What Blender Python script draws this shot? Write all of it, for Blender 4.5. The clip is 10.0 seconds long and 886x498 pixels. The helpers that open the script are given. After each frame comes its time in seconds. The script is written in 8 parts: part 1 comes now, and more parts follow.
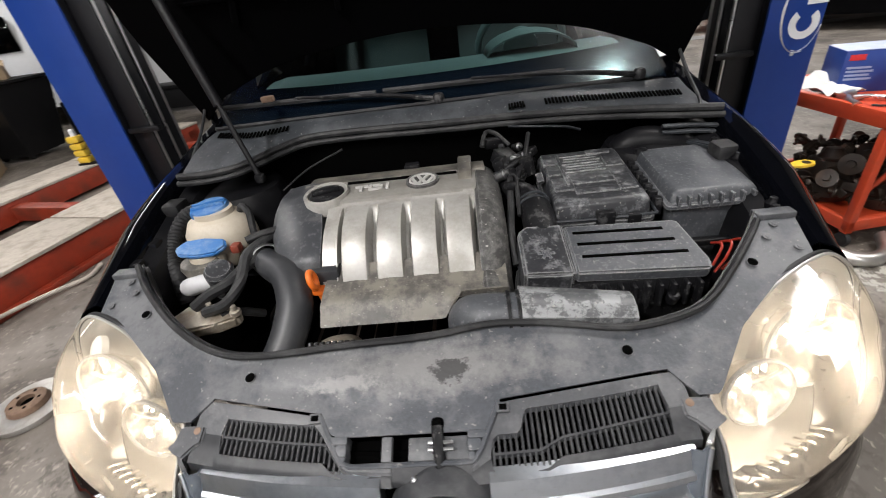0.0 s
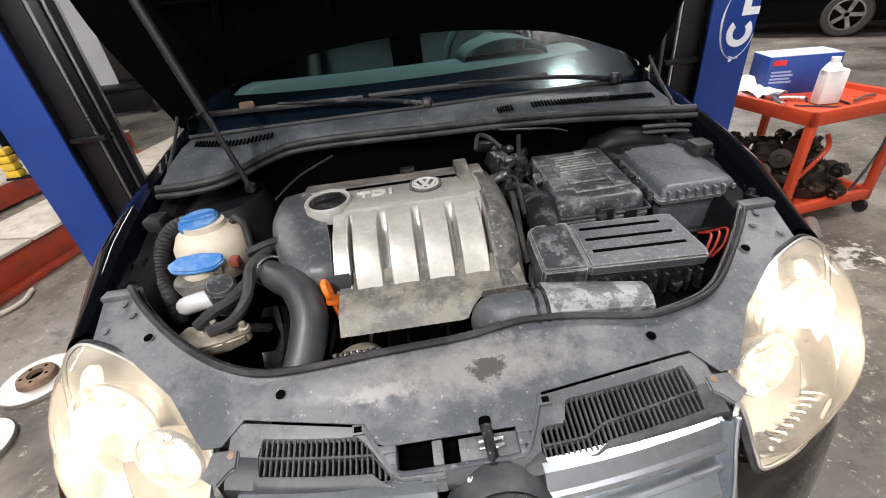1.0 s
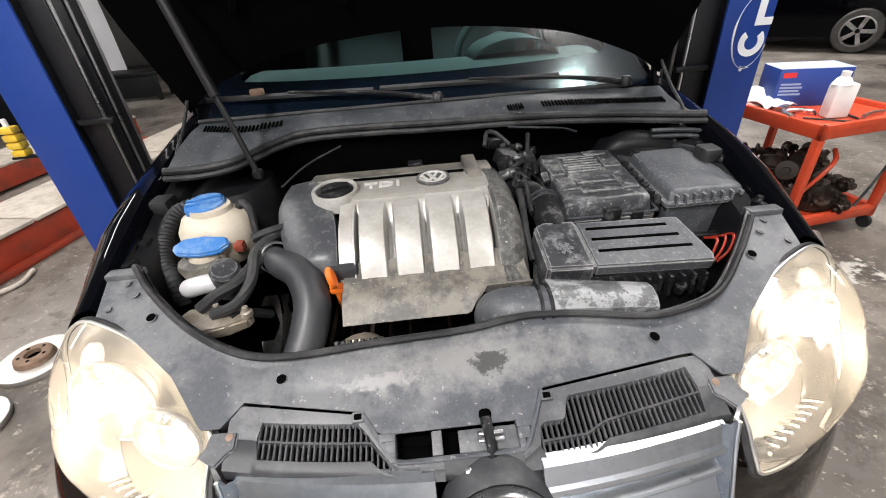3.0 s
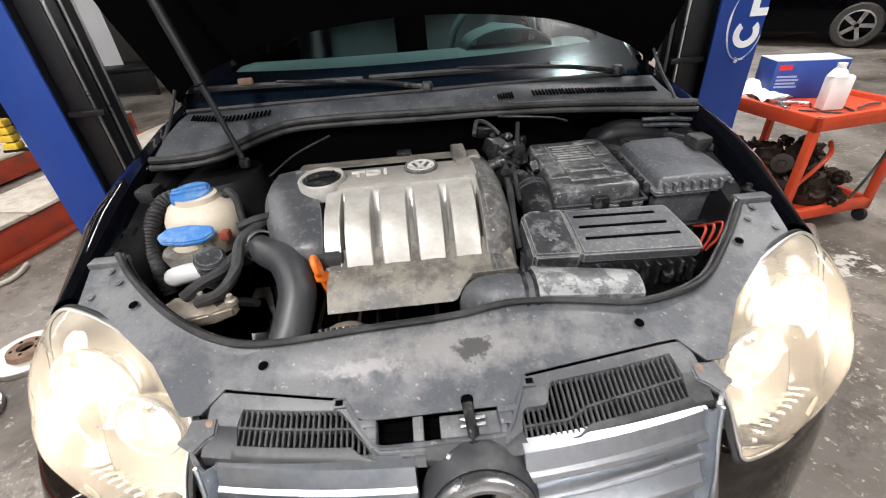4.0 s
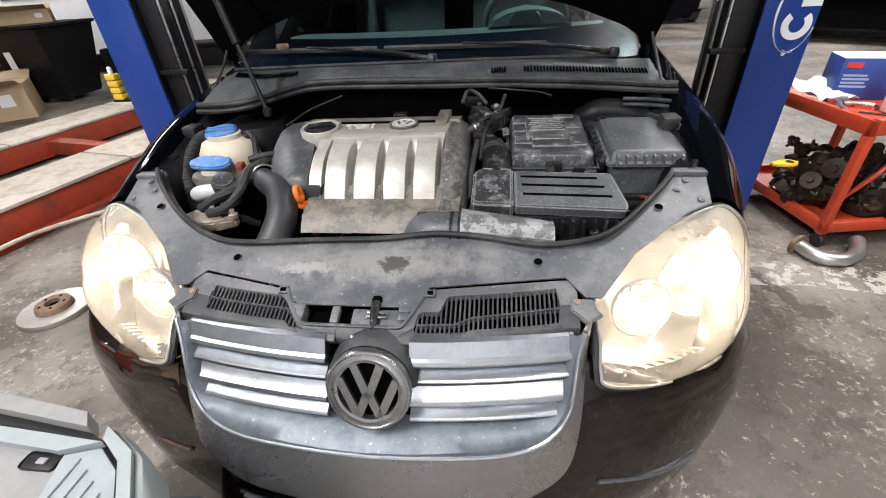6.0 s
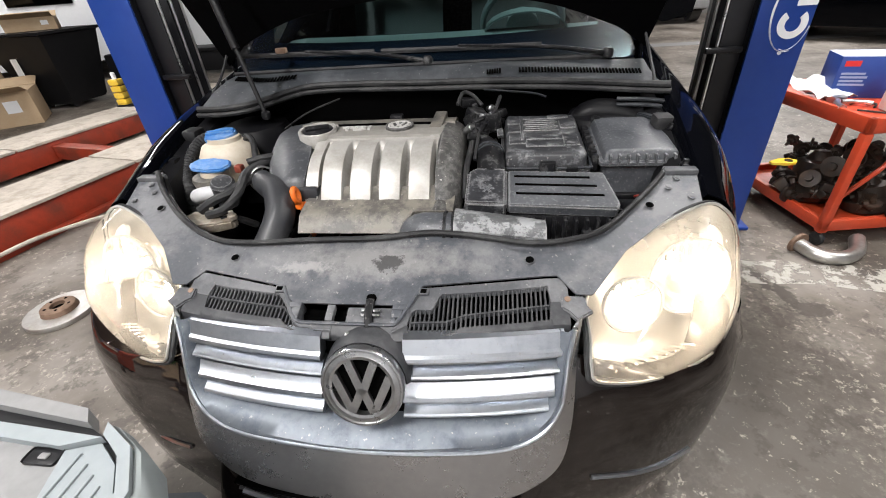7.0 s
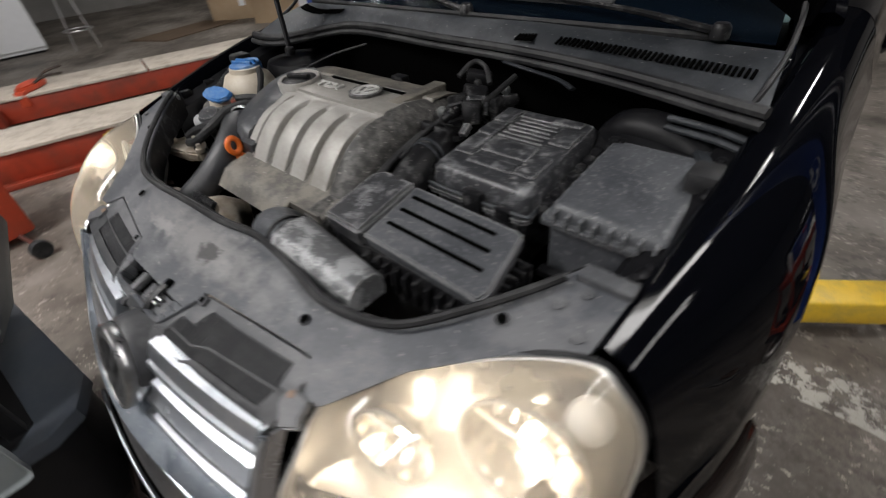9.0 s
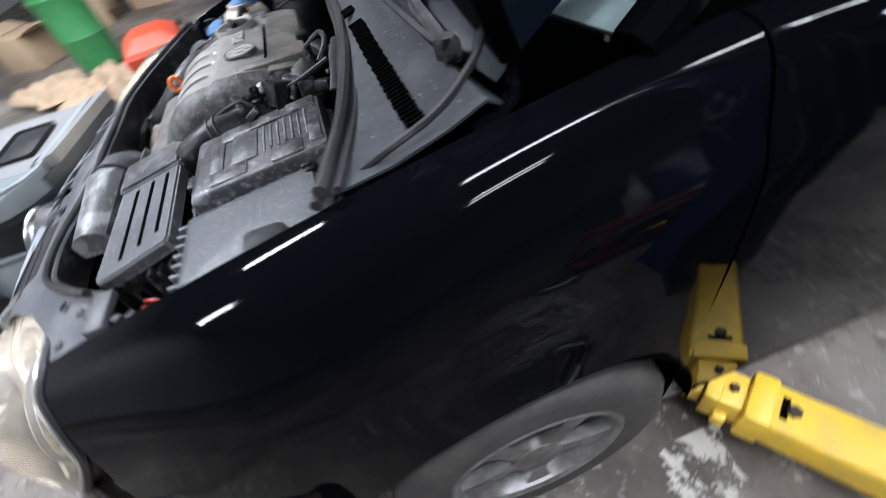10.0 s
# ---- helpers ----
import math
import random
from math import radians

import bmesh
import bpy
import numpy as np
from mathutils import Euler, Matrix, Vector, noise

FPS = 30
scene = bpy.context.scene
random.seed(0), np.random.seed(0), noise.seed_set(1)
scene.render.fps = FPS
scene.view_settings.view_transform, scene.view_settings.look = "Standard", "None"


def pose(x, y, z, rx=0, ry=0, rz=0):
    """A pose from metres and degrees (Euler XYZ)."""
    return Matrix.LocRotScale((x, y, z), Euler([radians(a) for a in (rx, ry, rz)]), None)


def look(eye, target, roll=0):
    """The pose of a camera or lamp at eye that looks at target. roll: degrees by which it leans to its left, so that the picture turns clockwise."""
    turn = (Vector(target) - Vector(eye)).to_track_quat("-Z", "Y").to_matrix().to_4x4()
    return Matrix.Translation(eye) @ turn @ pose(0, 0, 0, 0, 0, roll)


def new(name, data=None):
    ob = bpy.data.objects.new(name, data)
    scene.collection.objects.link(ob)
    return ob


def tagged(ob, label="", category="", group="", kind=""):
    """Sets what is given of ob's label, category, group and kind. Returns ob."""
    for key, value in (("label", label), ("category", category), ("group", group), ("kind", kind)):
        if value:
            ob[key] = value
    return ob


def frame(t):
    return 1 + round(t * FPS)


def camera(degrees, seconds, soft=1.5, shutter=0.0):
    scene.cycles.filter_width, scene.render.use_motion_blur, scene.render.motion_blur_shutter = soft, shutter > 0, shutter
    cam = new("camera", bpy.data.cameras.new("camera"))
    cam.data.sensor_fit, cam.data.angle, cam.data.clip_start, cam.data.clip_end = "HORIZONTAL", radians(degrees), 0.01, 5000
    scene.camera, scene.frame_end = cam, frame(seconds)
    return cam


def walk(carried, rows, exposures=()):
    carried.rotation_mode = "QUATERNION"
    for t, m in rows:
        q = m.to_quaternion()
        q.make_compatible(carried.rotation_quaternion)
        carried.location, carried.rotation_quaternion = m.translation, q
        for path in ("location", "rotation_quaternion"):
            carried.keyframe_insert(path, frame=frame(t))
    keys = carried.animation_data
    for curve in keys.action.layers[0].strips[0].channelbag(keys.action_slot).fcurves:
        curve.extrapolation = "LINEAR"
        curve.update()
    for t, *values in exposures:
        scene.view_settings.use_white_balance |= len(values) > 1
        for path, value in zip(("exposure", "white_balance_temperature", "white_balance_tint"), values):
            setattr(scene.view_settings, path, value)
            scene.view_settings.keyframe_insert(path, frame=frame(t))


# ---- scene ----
cam = camera(92.6, 10.0, soft=1.0, shutter=0.5)
PATH = [
    (0, (0.101, -0.497, 1.32), (-0.074, 1.197, 0.271), -8.4),
    (0.5, (-0.005, -0.494, 1.327), (-0.011, 1.201, 0.266), -8.2),
    (1, (-0.038, -0.501, 1.339), (0.03, 1.192, 0.277), -7.0),
    (1.5, (-0.038, -0.504, 1.325), (0.039, 1.185, 0.258), -6.6),
    (2, (-0.049, -0.512, 1.33), (0.027, 1.179, 0.265), -6.3),
    (2.5, (-0.052, -0.507, 1.328), (0.02, 1.185, 0.263), -4.4),
    (3.8, (-0.039, -0.507, 1.318), (0.02, 1.192, 0.263), -4.9),
    (4, (-0.025, -0.514, 1.306), (0.043, 1.172, 0.232), -4.6),
    (4.5, (0.063, -0.575, 1.299), (0.038, 1.11, 0.223), -4.1),
    (5, (0.175, -0.655, 1.273), (-0.067, 1.0, 0.177), -3.7),
    (5.5, (0.216, -0.686, 1.278), (-0.029, 0.968, 0.18), -3.7),
    (7, (0.26, -0.713, 1.28), (-0.002, 0.946, 0.193), -4.4),
    (7.5, (0.205, -0.631, 1.286), (-0.099, 1.022, 0.202), -5.1),
    (8, (0.226, -0.505, 1.292), (-0.115, 1.141, 0.208), -4.4),
    (8.2, (0.303, -0.455, 1.277), (-0.157, 1.144, 0.167), -4.6),
    (8.5, (0.507, -0.366, 1.252), (-0.203, 1.085, 0.073), -3.1),
    (8.7, (0.641, -0.298, 1.266), (-0.215, 1.012, 0.021), -3.2),
    (9, (0.781, -0.164, 1.251), (-0.295, 0.961, -0.006), -5.0),
    (9.2, (0.869, -0.023, 1.272), (-0.245, 0.995, -0.041), -4.6),
    (9.3, (0.912, 0.053, 1.282), (-0.228, 1.021, -0.045), -5.6),
    (9.5, (1.005, 0.201, 1.289), (-0.252, 1.048, -0.016), -9.2),
    (9.7, (1.089, 0.375, 1.281), (-0.275, 1.017, -0.034), -12.4),
    (9.8, (1.127, 0.489, 1.268), (-0.225, 0.944, -0.134), -15.1),
    (10, (1.155, 0.67, 1.263), (-0.216, 0.838, -0.183), -15.5),
]
walk(cam, [(t, look(eye, target, roll)) for t, eye, target, roll in PATH],
     exposures=[(0.0, 0.02, 6500, 10), (0.5, 0.08, 6500, 10), (1.0, 0.40, 6500, 10), (1.5, 0.48, 6500, 10), (4.0, 0.48, 6500, 10), (5.0, 0.42, 6450, 10), (7.5, 0.36, 6450, 10), (8.0, 0.10, 6450, 10), (8.4, 0.02, 6450, 10),
                (9.0, -0.42, 6450, 10), (9.5, 0.05, 6250, 10), (10.0, 0.50, 5700, 10)])

# ---- world and lights ----
FL = -0.05          # floor level
world = bpy.data.worlds.new("world")
scene.world = world
world.use_nodes = True
wn = world.node_tree.nodes
sky = wn.new("ShaderNodeTexSky")
sky.sky_type = "NISHITA"
sky.sun_disc = False
sky.sun_elevation, sky.sun_rotation = radians(35), radians(200)
world.node_tree.links.new(sky.outputs[0], wn["Background"].inputs[0])
wn["Background"].inputs[1].default_value = 0.06

# place, turn, power, length, half-width of the diffuser
# The lamps at x -3.8, -7.5 and 5.5 are added fill for the room.
TUBES = [(-1.4, -1.75, 90, 180, 1.3, 0.075), (1.0, -3.3, 90, 120, 1.3, 0.075), (1.75, 1.07, 90, 52, 1.25, 0.14), (1.75, 2.85, 90, 40, 0.9, 0.11), (1.75, 4.6, 90, 40, 0.9, 0.075),
         (3.95, 1.1, 90, 26, 0.9, 0.05), (4.35, 1.1, 90, 26, 0.9, 0.05), (-3.8, 2.6, 90, 70, 2.4, 0.075), (-3.8, -1.6, 90, 56, 2.4, 0.075), (5.5, 8.2, 90, 270, 2.4, 0.075), (-7.5, 5.5, 90, 70, 2.4, 0.075)]
CEIL = 3.9


def area_lamp(x, y, z, turn, power, sx=2.4, sy=0.2):
    d = bpy.data.lights.new("tube_lamp", "AREA")
    d.shape, d.size, d.size_y, d.energy = "RECTANGLE", sx, sy, power
    d.color = (1.0, 0.972, 0.958)
    ob = new("tube_lamp", d)
    ob.matrix_world = pose(x, y, z, 0, 0, turn)
    return ob


for x, y, a, power, size, half in TUBES:
    area_lamp(x, y, CEIL - 0.16, a, power, size)

# ---- materials ----
def mat(name, base, rough=0.5, metal=0.0, vary=0.25, scale=25.0, bump=0.1, dust=0.0, dust_col=(0.30, 0.28, 0.25), dscale=6.0, coat=0.0, spec=0.5, speck=0.0, edge=(0.46, 0.62), wear=0.0, wear_col=(0.30, 0.30, 0.30)):
    m = bpy.data.materials.new(name)
    m.use_nodes = True
    nt = m.node_tree
    n, l = nt.nodes, nt.links
    p = n["Principled BSDF"]
    tc = n.new("ShaderNodeTexCoord")
    fine = n.new("ShaderNodeTexNoise")
    fine.inputs["Scale"].default_value = scale
    fine.inputs["Detail"].default_value = 6
    l.new(tc.outputs["Object"], fine.inputs["Vector"])
    big = n.new("ShaderNodeTexNoise")
    big.inputs["Scale"].default_value = dscale
    big.inputs["Detail"].default_value = 8
    big.inputs["Roughness"].default_value = 0.72
    l.new(tc.outputs["Object"], big.inputs["Vector"])
    c1 = n.new("ShaderNodeMix")
    c1.data_type = "RGBA"
    c1.inputs[6].default_value = (*[c * (1 - vary) for c in base], 1)
    c1.inputs[7].default_value = (*[min(1, c * (1 + vary)) for c in base], 1)
    l.new(fine.outputs["Fac"], c1.inputs[0])
    out = c1.outputs[2]
    if dust > 0:
        ramp = n.new("ShaderNodeValToRGB")
        ramp.color_ramp.elements[0].position, ramp.color_ramp.elements[1].position = edge
        ramp.color_ramp.elements[1].color = (dust, dust, dust, 1)
        l.new(big.outputs["Fac"], ramp.inputs[0])
        c2 = n.new("ShaderNodeMix")
        c2.data_type = "RGBA"
        l.new(ramp.outputs[0], c2.inputs[0])
        l.new(out, c2.inputs[6])
        c2.inputs[7].default_value = (*dust_col, 1)
        out = c2.outputs[2]
    if speck > 0:
        v = n.new("ShaderNodeTexNoise")
        v.inputs["Scale"].default_value = 140
        v.inputs["Detail"].default_value = 1
        l.new(tc.outputs["Object"], v.inputs["Vector"])
        r2 = n.new("ShaderNodeValToRGB")
        r2.color_ramp.elements[0].position = 0.70
        r2.color_ramp.elements[1].position = 0.76
        r2.color_ramp.elements[1].color = (speck, speck, speck, 1)
        l.new(v.outputs["Fac"], r2.inputs[0])
        c3 = n.new("ShaderNodeMix")
        c3.data_type = "RGBA"
        l.new(r2.outputs[0], c3.inputs[0])
        l.new(out, c3.inputs[6])
        c3.inputs[7].default_value = (0.42, 0.40, 0.37, 1)
        out = c3.outputs[2]
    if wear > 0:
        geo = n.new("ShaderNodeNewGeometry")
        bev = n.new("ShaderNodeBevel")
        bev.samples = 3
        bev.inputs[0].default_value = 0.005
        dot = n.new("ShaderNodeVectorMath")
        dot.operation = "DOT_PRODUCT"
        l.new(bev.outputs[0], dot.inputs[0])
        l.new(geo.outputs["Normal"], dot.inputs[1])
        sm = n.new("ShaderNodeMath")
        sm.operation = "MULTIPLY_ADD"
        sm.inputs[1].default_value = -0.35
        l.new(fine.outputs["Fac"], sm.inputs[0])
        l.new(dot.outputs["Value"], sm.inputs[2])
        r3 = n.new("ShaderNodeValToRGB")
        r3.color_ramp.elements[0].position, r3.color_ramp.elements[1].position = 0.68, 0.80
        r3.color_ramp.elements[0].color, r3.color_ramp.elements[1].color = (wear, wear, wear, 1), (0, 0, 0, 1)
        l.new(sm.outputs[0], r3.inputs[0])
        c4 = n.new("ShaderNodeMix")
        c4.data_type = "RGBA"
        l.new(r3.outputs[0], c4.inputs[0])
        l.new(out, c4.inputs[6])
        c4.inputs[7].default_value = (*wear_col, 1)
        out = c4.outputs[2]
    l.new(out, p.inputs["Base Color"])
    rr = n.new("ShaderNodeMapRange")
    rr.inputs[3].default_value = max(0.02, rough - 0.12 * (rough > 0.2))
    rr.inputs[4].default_value = min(1, rough + 0.15 * (rough > 0.2) + 0.02)
    l.new(big.outputs["Fac"], rr.inputs[0])
    l.new(rr.outputs[0], p.inputs["Roughness"])
    p.inputs["Metallic"].default_value = metal
    p.inputs["Coat Weight"].default_value = coat
    p.inputs["Coat Roughness"].default_value = 0.06
    p.inputs["Specular IOR Level"].default_value = spec
    if bump > 0:
        b = n.new("ShaderNodeBump")
        b.inputs["Strength"].default_value = bump
        b.inputs["Distance"].default_value = 0.004
        l.new(fine.outputs["Fac"], b.inputs["Height"])
        l.new(b.outputs[0], p.inputs["Normal"])
    return m


def concrete(name, base, dark, light, chip=0.0):
    m = mat(name, base, 0.55, vary=0.2, scale=9, bump=0.15)
    nt = m.node_tree
    n, l = nt.nodes, nt.links
    p = n["Principled BSDF"]
    tc = n.new("ShaderNodeTexCoord")
    a = n.new("ShaderNodeTexNoise")
    a.inputs["Scale"].default_value, a.inputs["Detail"].default_value, a.inputs["Roughness"].default_value = 1.3, 9, 0.62
    b = n.new("ShaderNodeTexNoise")
    b.inputs["Scale"].default_value, b.inputs["Detail"].default_value, b.inputs["Roughness"].default_value = 14, 6, 0.7
    for t in (a, b):
        l.new(tc.outputs["Object"], t.inputs["Vector"])
    r = n.new("ShaderNodeValToRGB")
    r.color_ramp.elements[0].position, r.color_ramp.elements[0].color = 0.36, (*dark, 1)
    r.color_ramp.elements[1].position, r.color_ramp.elements[1].color = 0.66, (*light, 1)
    e = r.color_ramp.elements.new(0.5)
    e.color = (*base, 1)
    l.new(a.outputs["Fac"], r.inputs[0])
    q = n.new("ShaderNodeValToRGB")
    q.color_ramp.elements[0].position, q.color_ramp.elements[1].position = 0.60, 0.66
    q.color_ramp.elements[1].color = (0.7, 0.7, 0.7, 1)
    l.new(b.outputs["Fac"], q.inputs[0])
    mx = n.new("ShaderNodeMix")
    mx.data_type = "RGBA"
    l.new(q.outputs[0], mx.inputs[0])
    l.new(r.outputs[0], mx.inputs[6])
    mx.inputs[7].default_value = (*[c * 1.5 for c in light], 1)
    l.new(mx.outputs[2], p.inputs["Base Color"])
    return m


def colour_patch(m, at, size, col, lo, hi, amount):
    """A noisy patch of colour round a point, for smears and painted shade."""
    nt = m.node_tree
    n, l = nt.nodes, nt.links
    p = n["Principled BSDF"]
    old = p.inputs["Base Color"].links[0].from_socket
    tc = n.new("ShaderNodeTexCoord")
    mp = n.new("ShaderNodeMapping")
    mp.vector_type = "TEXTURE"
    mp.inputs["Location"].default_value = at
    mp.inputs["Scale"].default_value = size
    l.new(tc.outputs["Object"], mp.inputs["Vector"])
    ln = n.new("ShaderNodeVectorMath")
    ln.operation = "LENGTH"
    l.new(mp.outputs[0], ln.inputs[0])
    nz = n.new("ShaderNodeTexNoise")
    nz.inputs["Scale"].default_value, nz.inputs["Detail"].default_value, nz.inputs["Roughness"].default_value = 45, 5, 0.7
    l.new(tc.outputs["Object"], nz.inputs["Vector"])
    ma = n.new("ShaderNodeMath")
    ma.operation = "MULTIPLY_ADD"
    ma.inputs[1].default_value = -0.55
    l.new(ln.outputs["Value"], ma.inputs[0])
    l.new(nz.outputs["Fac"], ma.inputs[2])
    mr = n.new("ShaderNodeMapRange")
    mr.inputs[1].default_value, mr.inputs[2].default_value, mr.inputs[4].default_value = lo, hi, amount
    l.new(ma.outputs[0], mr.inputs[0])
    mx = n.new("ShaderNodeMix")
    mx.data_type = "RGBA"
    l.new(mr.outputs[0], mx.inputs[0])
    l.new(old, mx.inputs[6])
    mx.inputs[7].default_value = (*col, 1)
    l.new(mx.outputs[2], p.inputs["Base Color"])
    return m


def grit(m, scale, lo, hi, col, amount):
    """Scattered chips and crumbs with ragged edges, gathered in drifts."""
    nt = m.node_tree
    n, l = nt.nodes, nt.links
    p = n["Principled BSDF"]
    old = p.inputs["Base Color"].links[0].from_socket
    tc = n.new("ShaderNodeTexCoord")
    a = n.new("ShaderNodeTexNoise")
    a.inputs["Scale"].default_value, a.inputs["Detail"].default_value, a.inputs["Roughness"].default_value = scale, 4, 0.75
    b = n.new("ShaderNodeTexNoise")
    b.inputs["Scale"].default_value, b.inputs["Detail"].default_value = 2.3, 3
    for t in (a, b):
        l.new(tc.outputs["Object"], t.inputs["Vector"])
    s = n.new("ShaderNodeMath")
    s.operation = "MULTIPLY_ADD"
    s.inputs[1].default_value = 0.35
    l.new(b.outputs["Fac"], s.inputs[0])
    l.new(a.outputs["Fac"], s.inputs[2])
    mr = n.new("ShaderNodeMapRange")
    mr.inputs[1].default_value, mr.inputs[2].default_value, mr.inputs[4].default_value = lo, hi, amount
    l.new(s.outputs[0], mr.inputs[0])
    mx = n.new("ShaderNodeMix")
    mx.data_type = "RGBA"
    l.new(mr.outputs[0], mx.inputs[0])
    l.new(old, mx.inputs[6])
    mx.inputs[7].default_value = (*col, 1)
    l.new(mx.outputs[2], p.inputs["Base Color"])


M = {}
M["paint"] = mat("black_paint", (0.0015, 0.0017, 0.0026), 0.04, vary=0.1, scale=60, bump=0.0, spec=0.085)
M["bumper_paint"] = mat("bumper_paint", (0.007, 0.005, 0.0045), 0.05, vary=0.2, scale=40, bump=0.0, dust=0.12, dust_col=(0.06, 0.05, 0.045), dscale=14, speck=0.05, edge=(0.54, 0.6), spec=0.5)
M["ledge"] = mat("dull_grille_ledge", (0.13, 0.145, 0.165), 0.5, metal=0.4, vary=0.2, scale=60, bump=0.05, dust=0.6, dust_col=(0.06, 0.075, 0.10), dscale=26, speck=0.5)
M["under_paint"] = mat("hood_underside_paint", (0.0012, 0.0012, 0.0014), 0.55, vary=0.2, scale=30, bump=0.05, spec=0.015)
M["plastic"] = mat("grey_black_plastic", (0.058, 0.060, 0.065), 0.46, vary=0.2, scale=160, bump=0.12, dust=0.6, dust_col=(0.155, 0.155, 0.16), dscale=5.5, speck=0.25, spec=0.35, edge=(0.45, 0.58))
M["panel"] = mat("front_panel_plastic", (0.051, 0.055, 0.063), 0.44, vary=0.25, scale=160, bump=0.12, dust=0.6, dust_col=(0.15, 0.15, 0.155), dscale=5.5, speck=0.3, spec=0.35, edge=(0.45, 0.58))
colour_patch(M["panel"], (0.0, 0.0, 0.78), (0.26, 0.055, 0.2), (0.20, 0.195, 0.19), -0.05, 0.35, 0.65)
colour_patch(M["panel"], (0.03, -0.008, 0.78), (0.045, 0.03, 0.1), (0.02, 0.02, 0.02), 0.12, 0.22, 0.85)
colour_patch(M["panel"], (-0.15, -0.02, 0.78), (0.10, 0.02, 0.1), (0.24, 0.235, 0.23), 0.12, 0.3, 0.6)
M["black_plastic"] = mat("black_plastic", (0.0075, 0.0075, 0.0085), 0.38, vary=0.25, scale=140, bump=0.12, dust=0.45, dust_col=(0.11, 0.11, 0.11), dscale=30, speck=0.2, spec=0.2, edge=(0.54, 0.62))
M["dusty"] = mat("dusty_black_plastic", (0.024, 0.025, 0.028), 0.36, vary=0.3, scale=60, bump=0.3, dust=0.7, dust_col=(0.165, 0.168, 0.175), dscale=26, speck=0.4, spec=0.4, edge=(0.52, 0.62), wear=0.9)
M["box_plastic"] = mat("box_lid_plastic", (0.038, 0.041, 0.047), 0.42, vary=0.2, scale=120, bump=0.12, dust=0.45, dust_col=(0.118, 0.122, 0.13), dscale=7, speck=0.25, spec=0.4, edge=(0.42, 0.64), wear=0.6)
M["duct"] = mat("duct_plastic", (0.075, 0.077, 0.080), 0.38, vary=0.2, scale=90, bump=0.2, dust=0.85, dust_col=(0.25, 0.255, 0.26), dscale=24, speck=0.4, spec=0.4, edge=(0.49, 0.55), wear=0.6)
M["vent_plastic"] = mat("vent_plastic", (0.030, 0.031, 0.034), 0.45, vary=0.15, scale=120, bump=0.08, dust=0.3, dust_col=(0.12, 0.12, 0.12), dscale=12, spec=0.3)
# Near-black that puts the shade of gaps, holes and recesses into the colour.
M["void"] = mat("recess_shade_black", (0.0012, 0.0012, 0.0012), 0.8, vary=0.3, scale=20, bump=0.1, spec=0.01)
M["inner_wing"] = mat("inner_wing_paint", (0.005, 0.005, 0.006), 0.4, vary=0.3, scale=30, bump=0.1, dust=0.15, dust_col=(0.04, 0.04, 0.04), dscale=10, spec=0.15)
M["cowl"] = mat("cowl_plastic", (0.022, 0.025, 0.029), 0.5, vary=0.25, scale=70, bump=0.12, dust=0.5, dust_col=(0.078, 0.083, 0.09), dscale=8, speck=0.3, spec=0.3)
M["rubber"] = mat("rubber", (0.013, 0.013, 0.014), 0.55, vary=0.25, scale=60, bump=0.15, dust=0.35, dust_col=(0.085, 0.085, 0.085), dscale=11, spec=0.25)
M["cover_silver"] = mat("silver_cover_paint", (0.335, 0.325, 0.305), 0.36, metal=0.2, vary=0.12, scale=120, bump=0.06, dust=0.5, dust_col=(0.19, 0.175, 0.15), dscale=11, speck=0.25, spec=0.4)
M["cover_grey"] = mat("dusty_cover_plastic", (0.062, 0.058, 0.052), 0.5, vary=0.3, scale=70, bump=0.25, dust=0.8, dust_col=(0.17, 0.155, 0.13), dscale=16, speck=0.4, edge=(0.44, 0.58))
M["cover_top"] = mat("cover_top_paint", (0.255, 0.245, 0.225), 0.38, metal=0.2, vary=0.12, scale=120, bump=0.06, dust=0.5, dust_col=(0.15, 0.138, 0.118), dscale=8, speck=0.2)
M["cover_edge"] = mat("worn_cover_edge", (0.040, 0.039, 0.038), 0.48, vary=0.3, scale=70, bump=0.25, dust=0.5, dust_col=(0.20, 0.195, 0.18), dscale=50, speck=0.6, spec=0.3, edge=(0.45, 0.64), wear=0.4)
M["letter"] = mat("letter_silver", (0.52, 0.515, 0.50), 0.35, metal=0.2, vary=0.1, scale=80, bump=0.03, dust=0.3, dust_col=(0.35, 0.33, 0.3), dscale=40)
M["hose"] = mat("hose_rubber", (0.024, 0.025, 0.028), 0.42, vary=0.2, scale=90, bump=0.06, dust=0.4, dust_col=(0.065, 0.065, 0.065), dscale=10, spec=0.4)
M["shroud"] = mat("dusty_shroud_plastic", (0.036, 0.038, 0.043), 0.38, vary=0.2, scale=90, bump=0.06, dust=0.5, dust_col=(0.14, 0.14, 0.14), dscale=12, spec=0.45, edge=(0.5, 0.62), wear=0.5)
M["tank"] = mat("tank_plastic", (0.46, 0.41, 0.33), 0.45, vary=0.06, scale=30, bump=0.03, dust=0.45, dust_col=(0.32, 0.26, 0.19), dscale=15)
M["blue_cap"] = mat("blue_cap_plastic", (0.03, 0.135, 0.36), 0.42, vary=0.15, scale=70, bump=0.05, dust=0.55, dust_col=(0.24, 0.33, 0.44), dscale=24)
M["orange"] = mat("orange_plastic", (0.62, 0.13, 0.012), 0.4, vary=0.1, scale=70, bump=0.03)
M["red_wire"] = mat("red_plastic", (0.30, 0.022, 0.01), 0.45, vary=0.15, scale=60, bump=0.02)
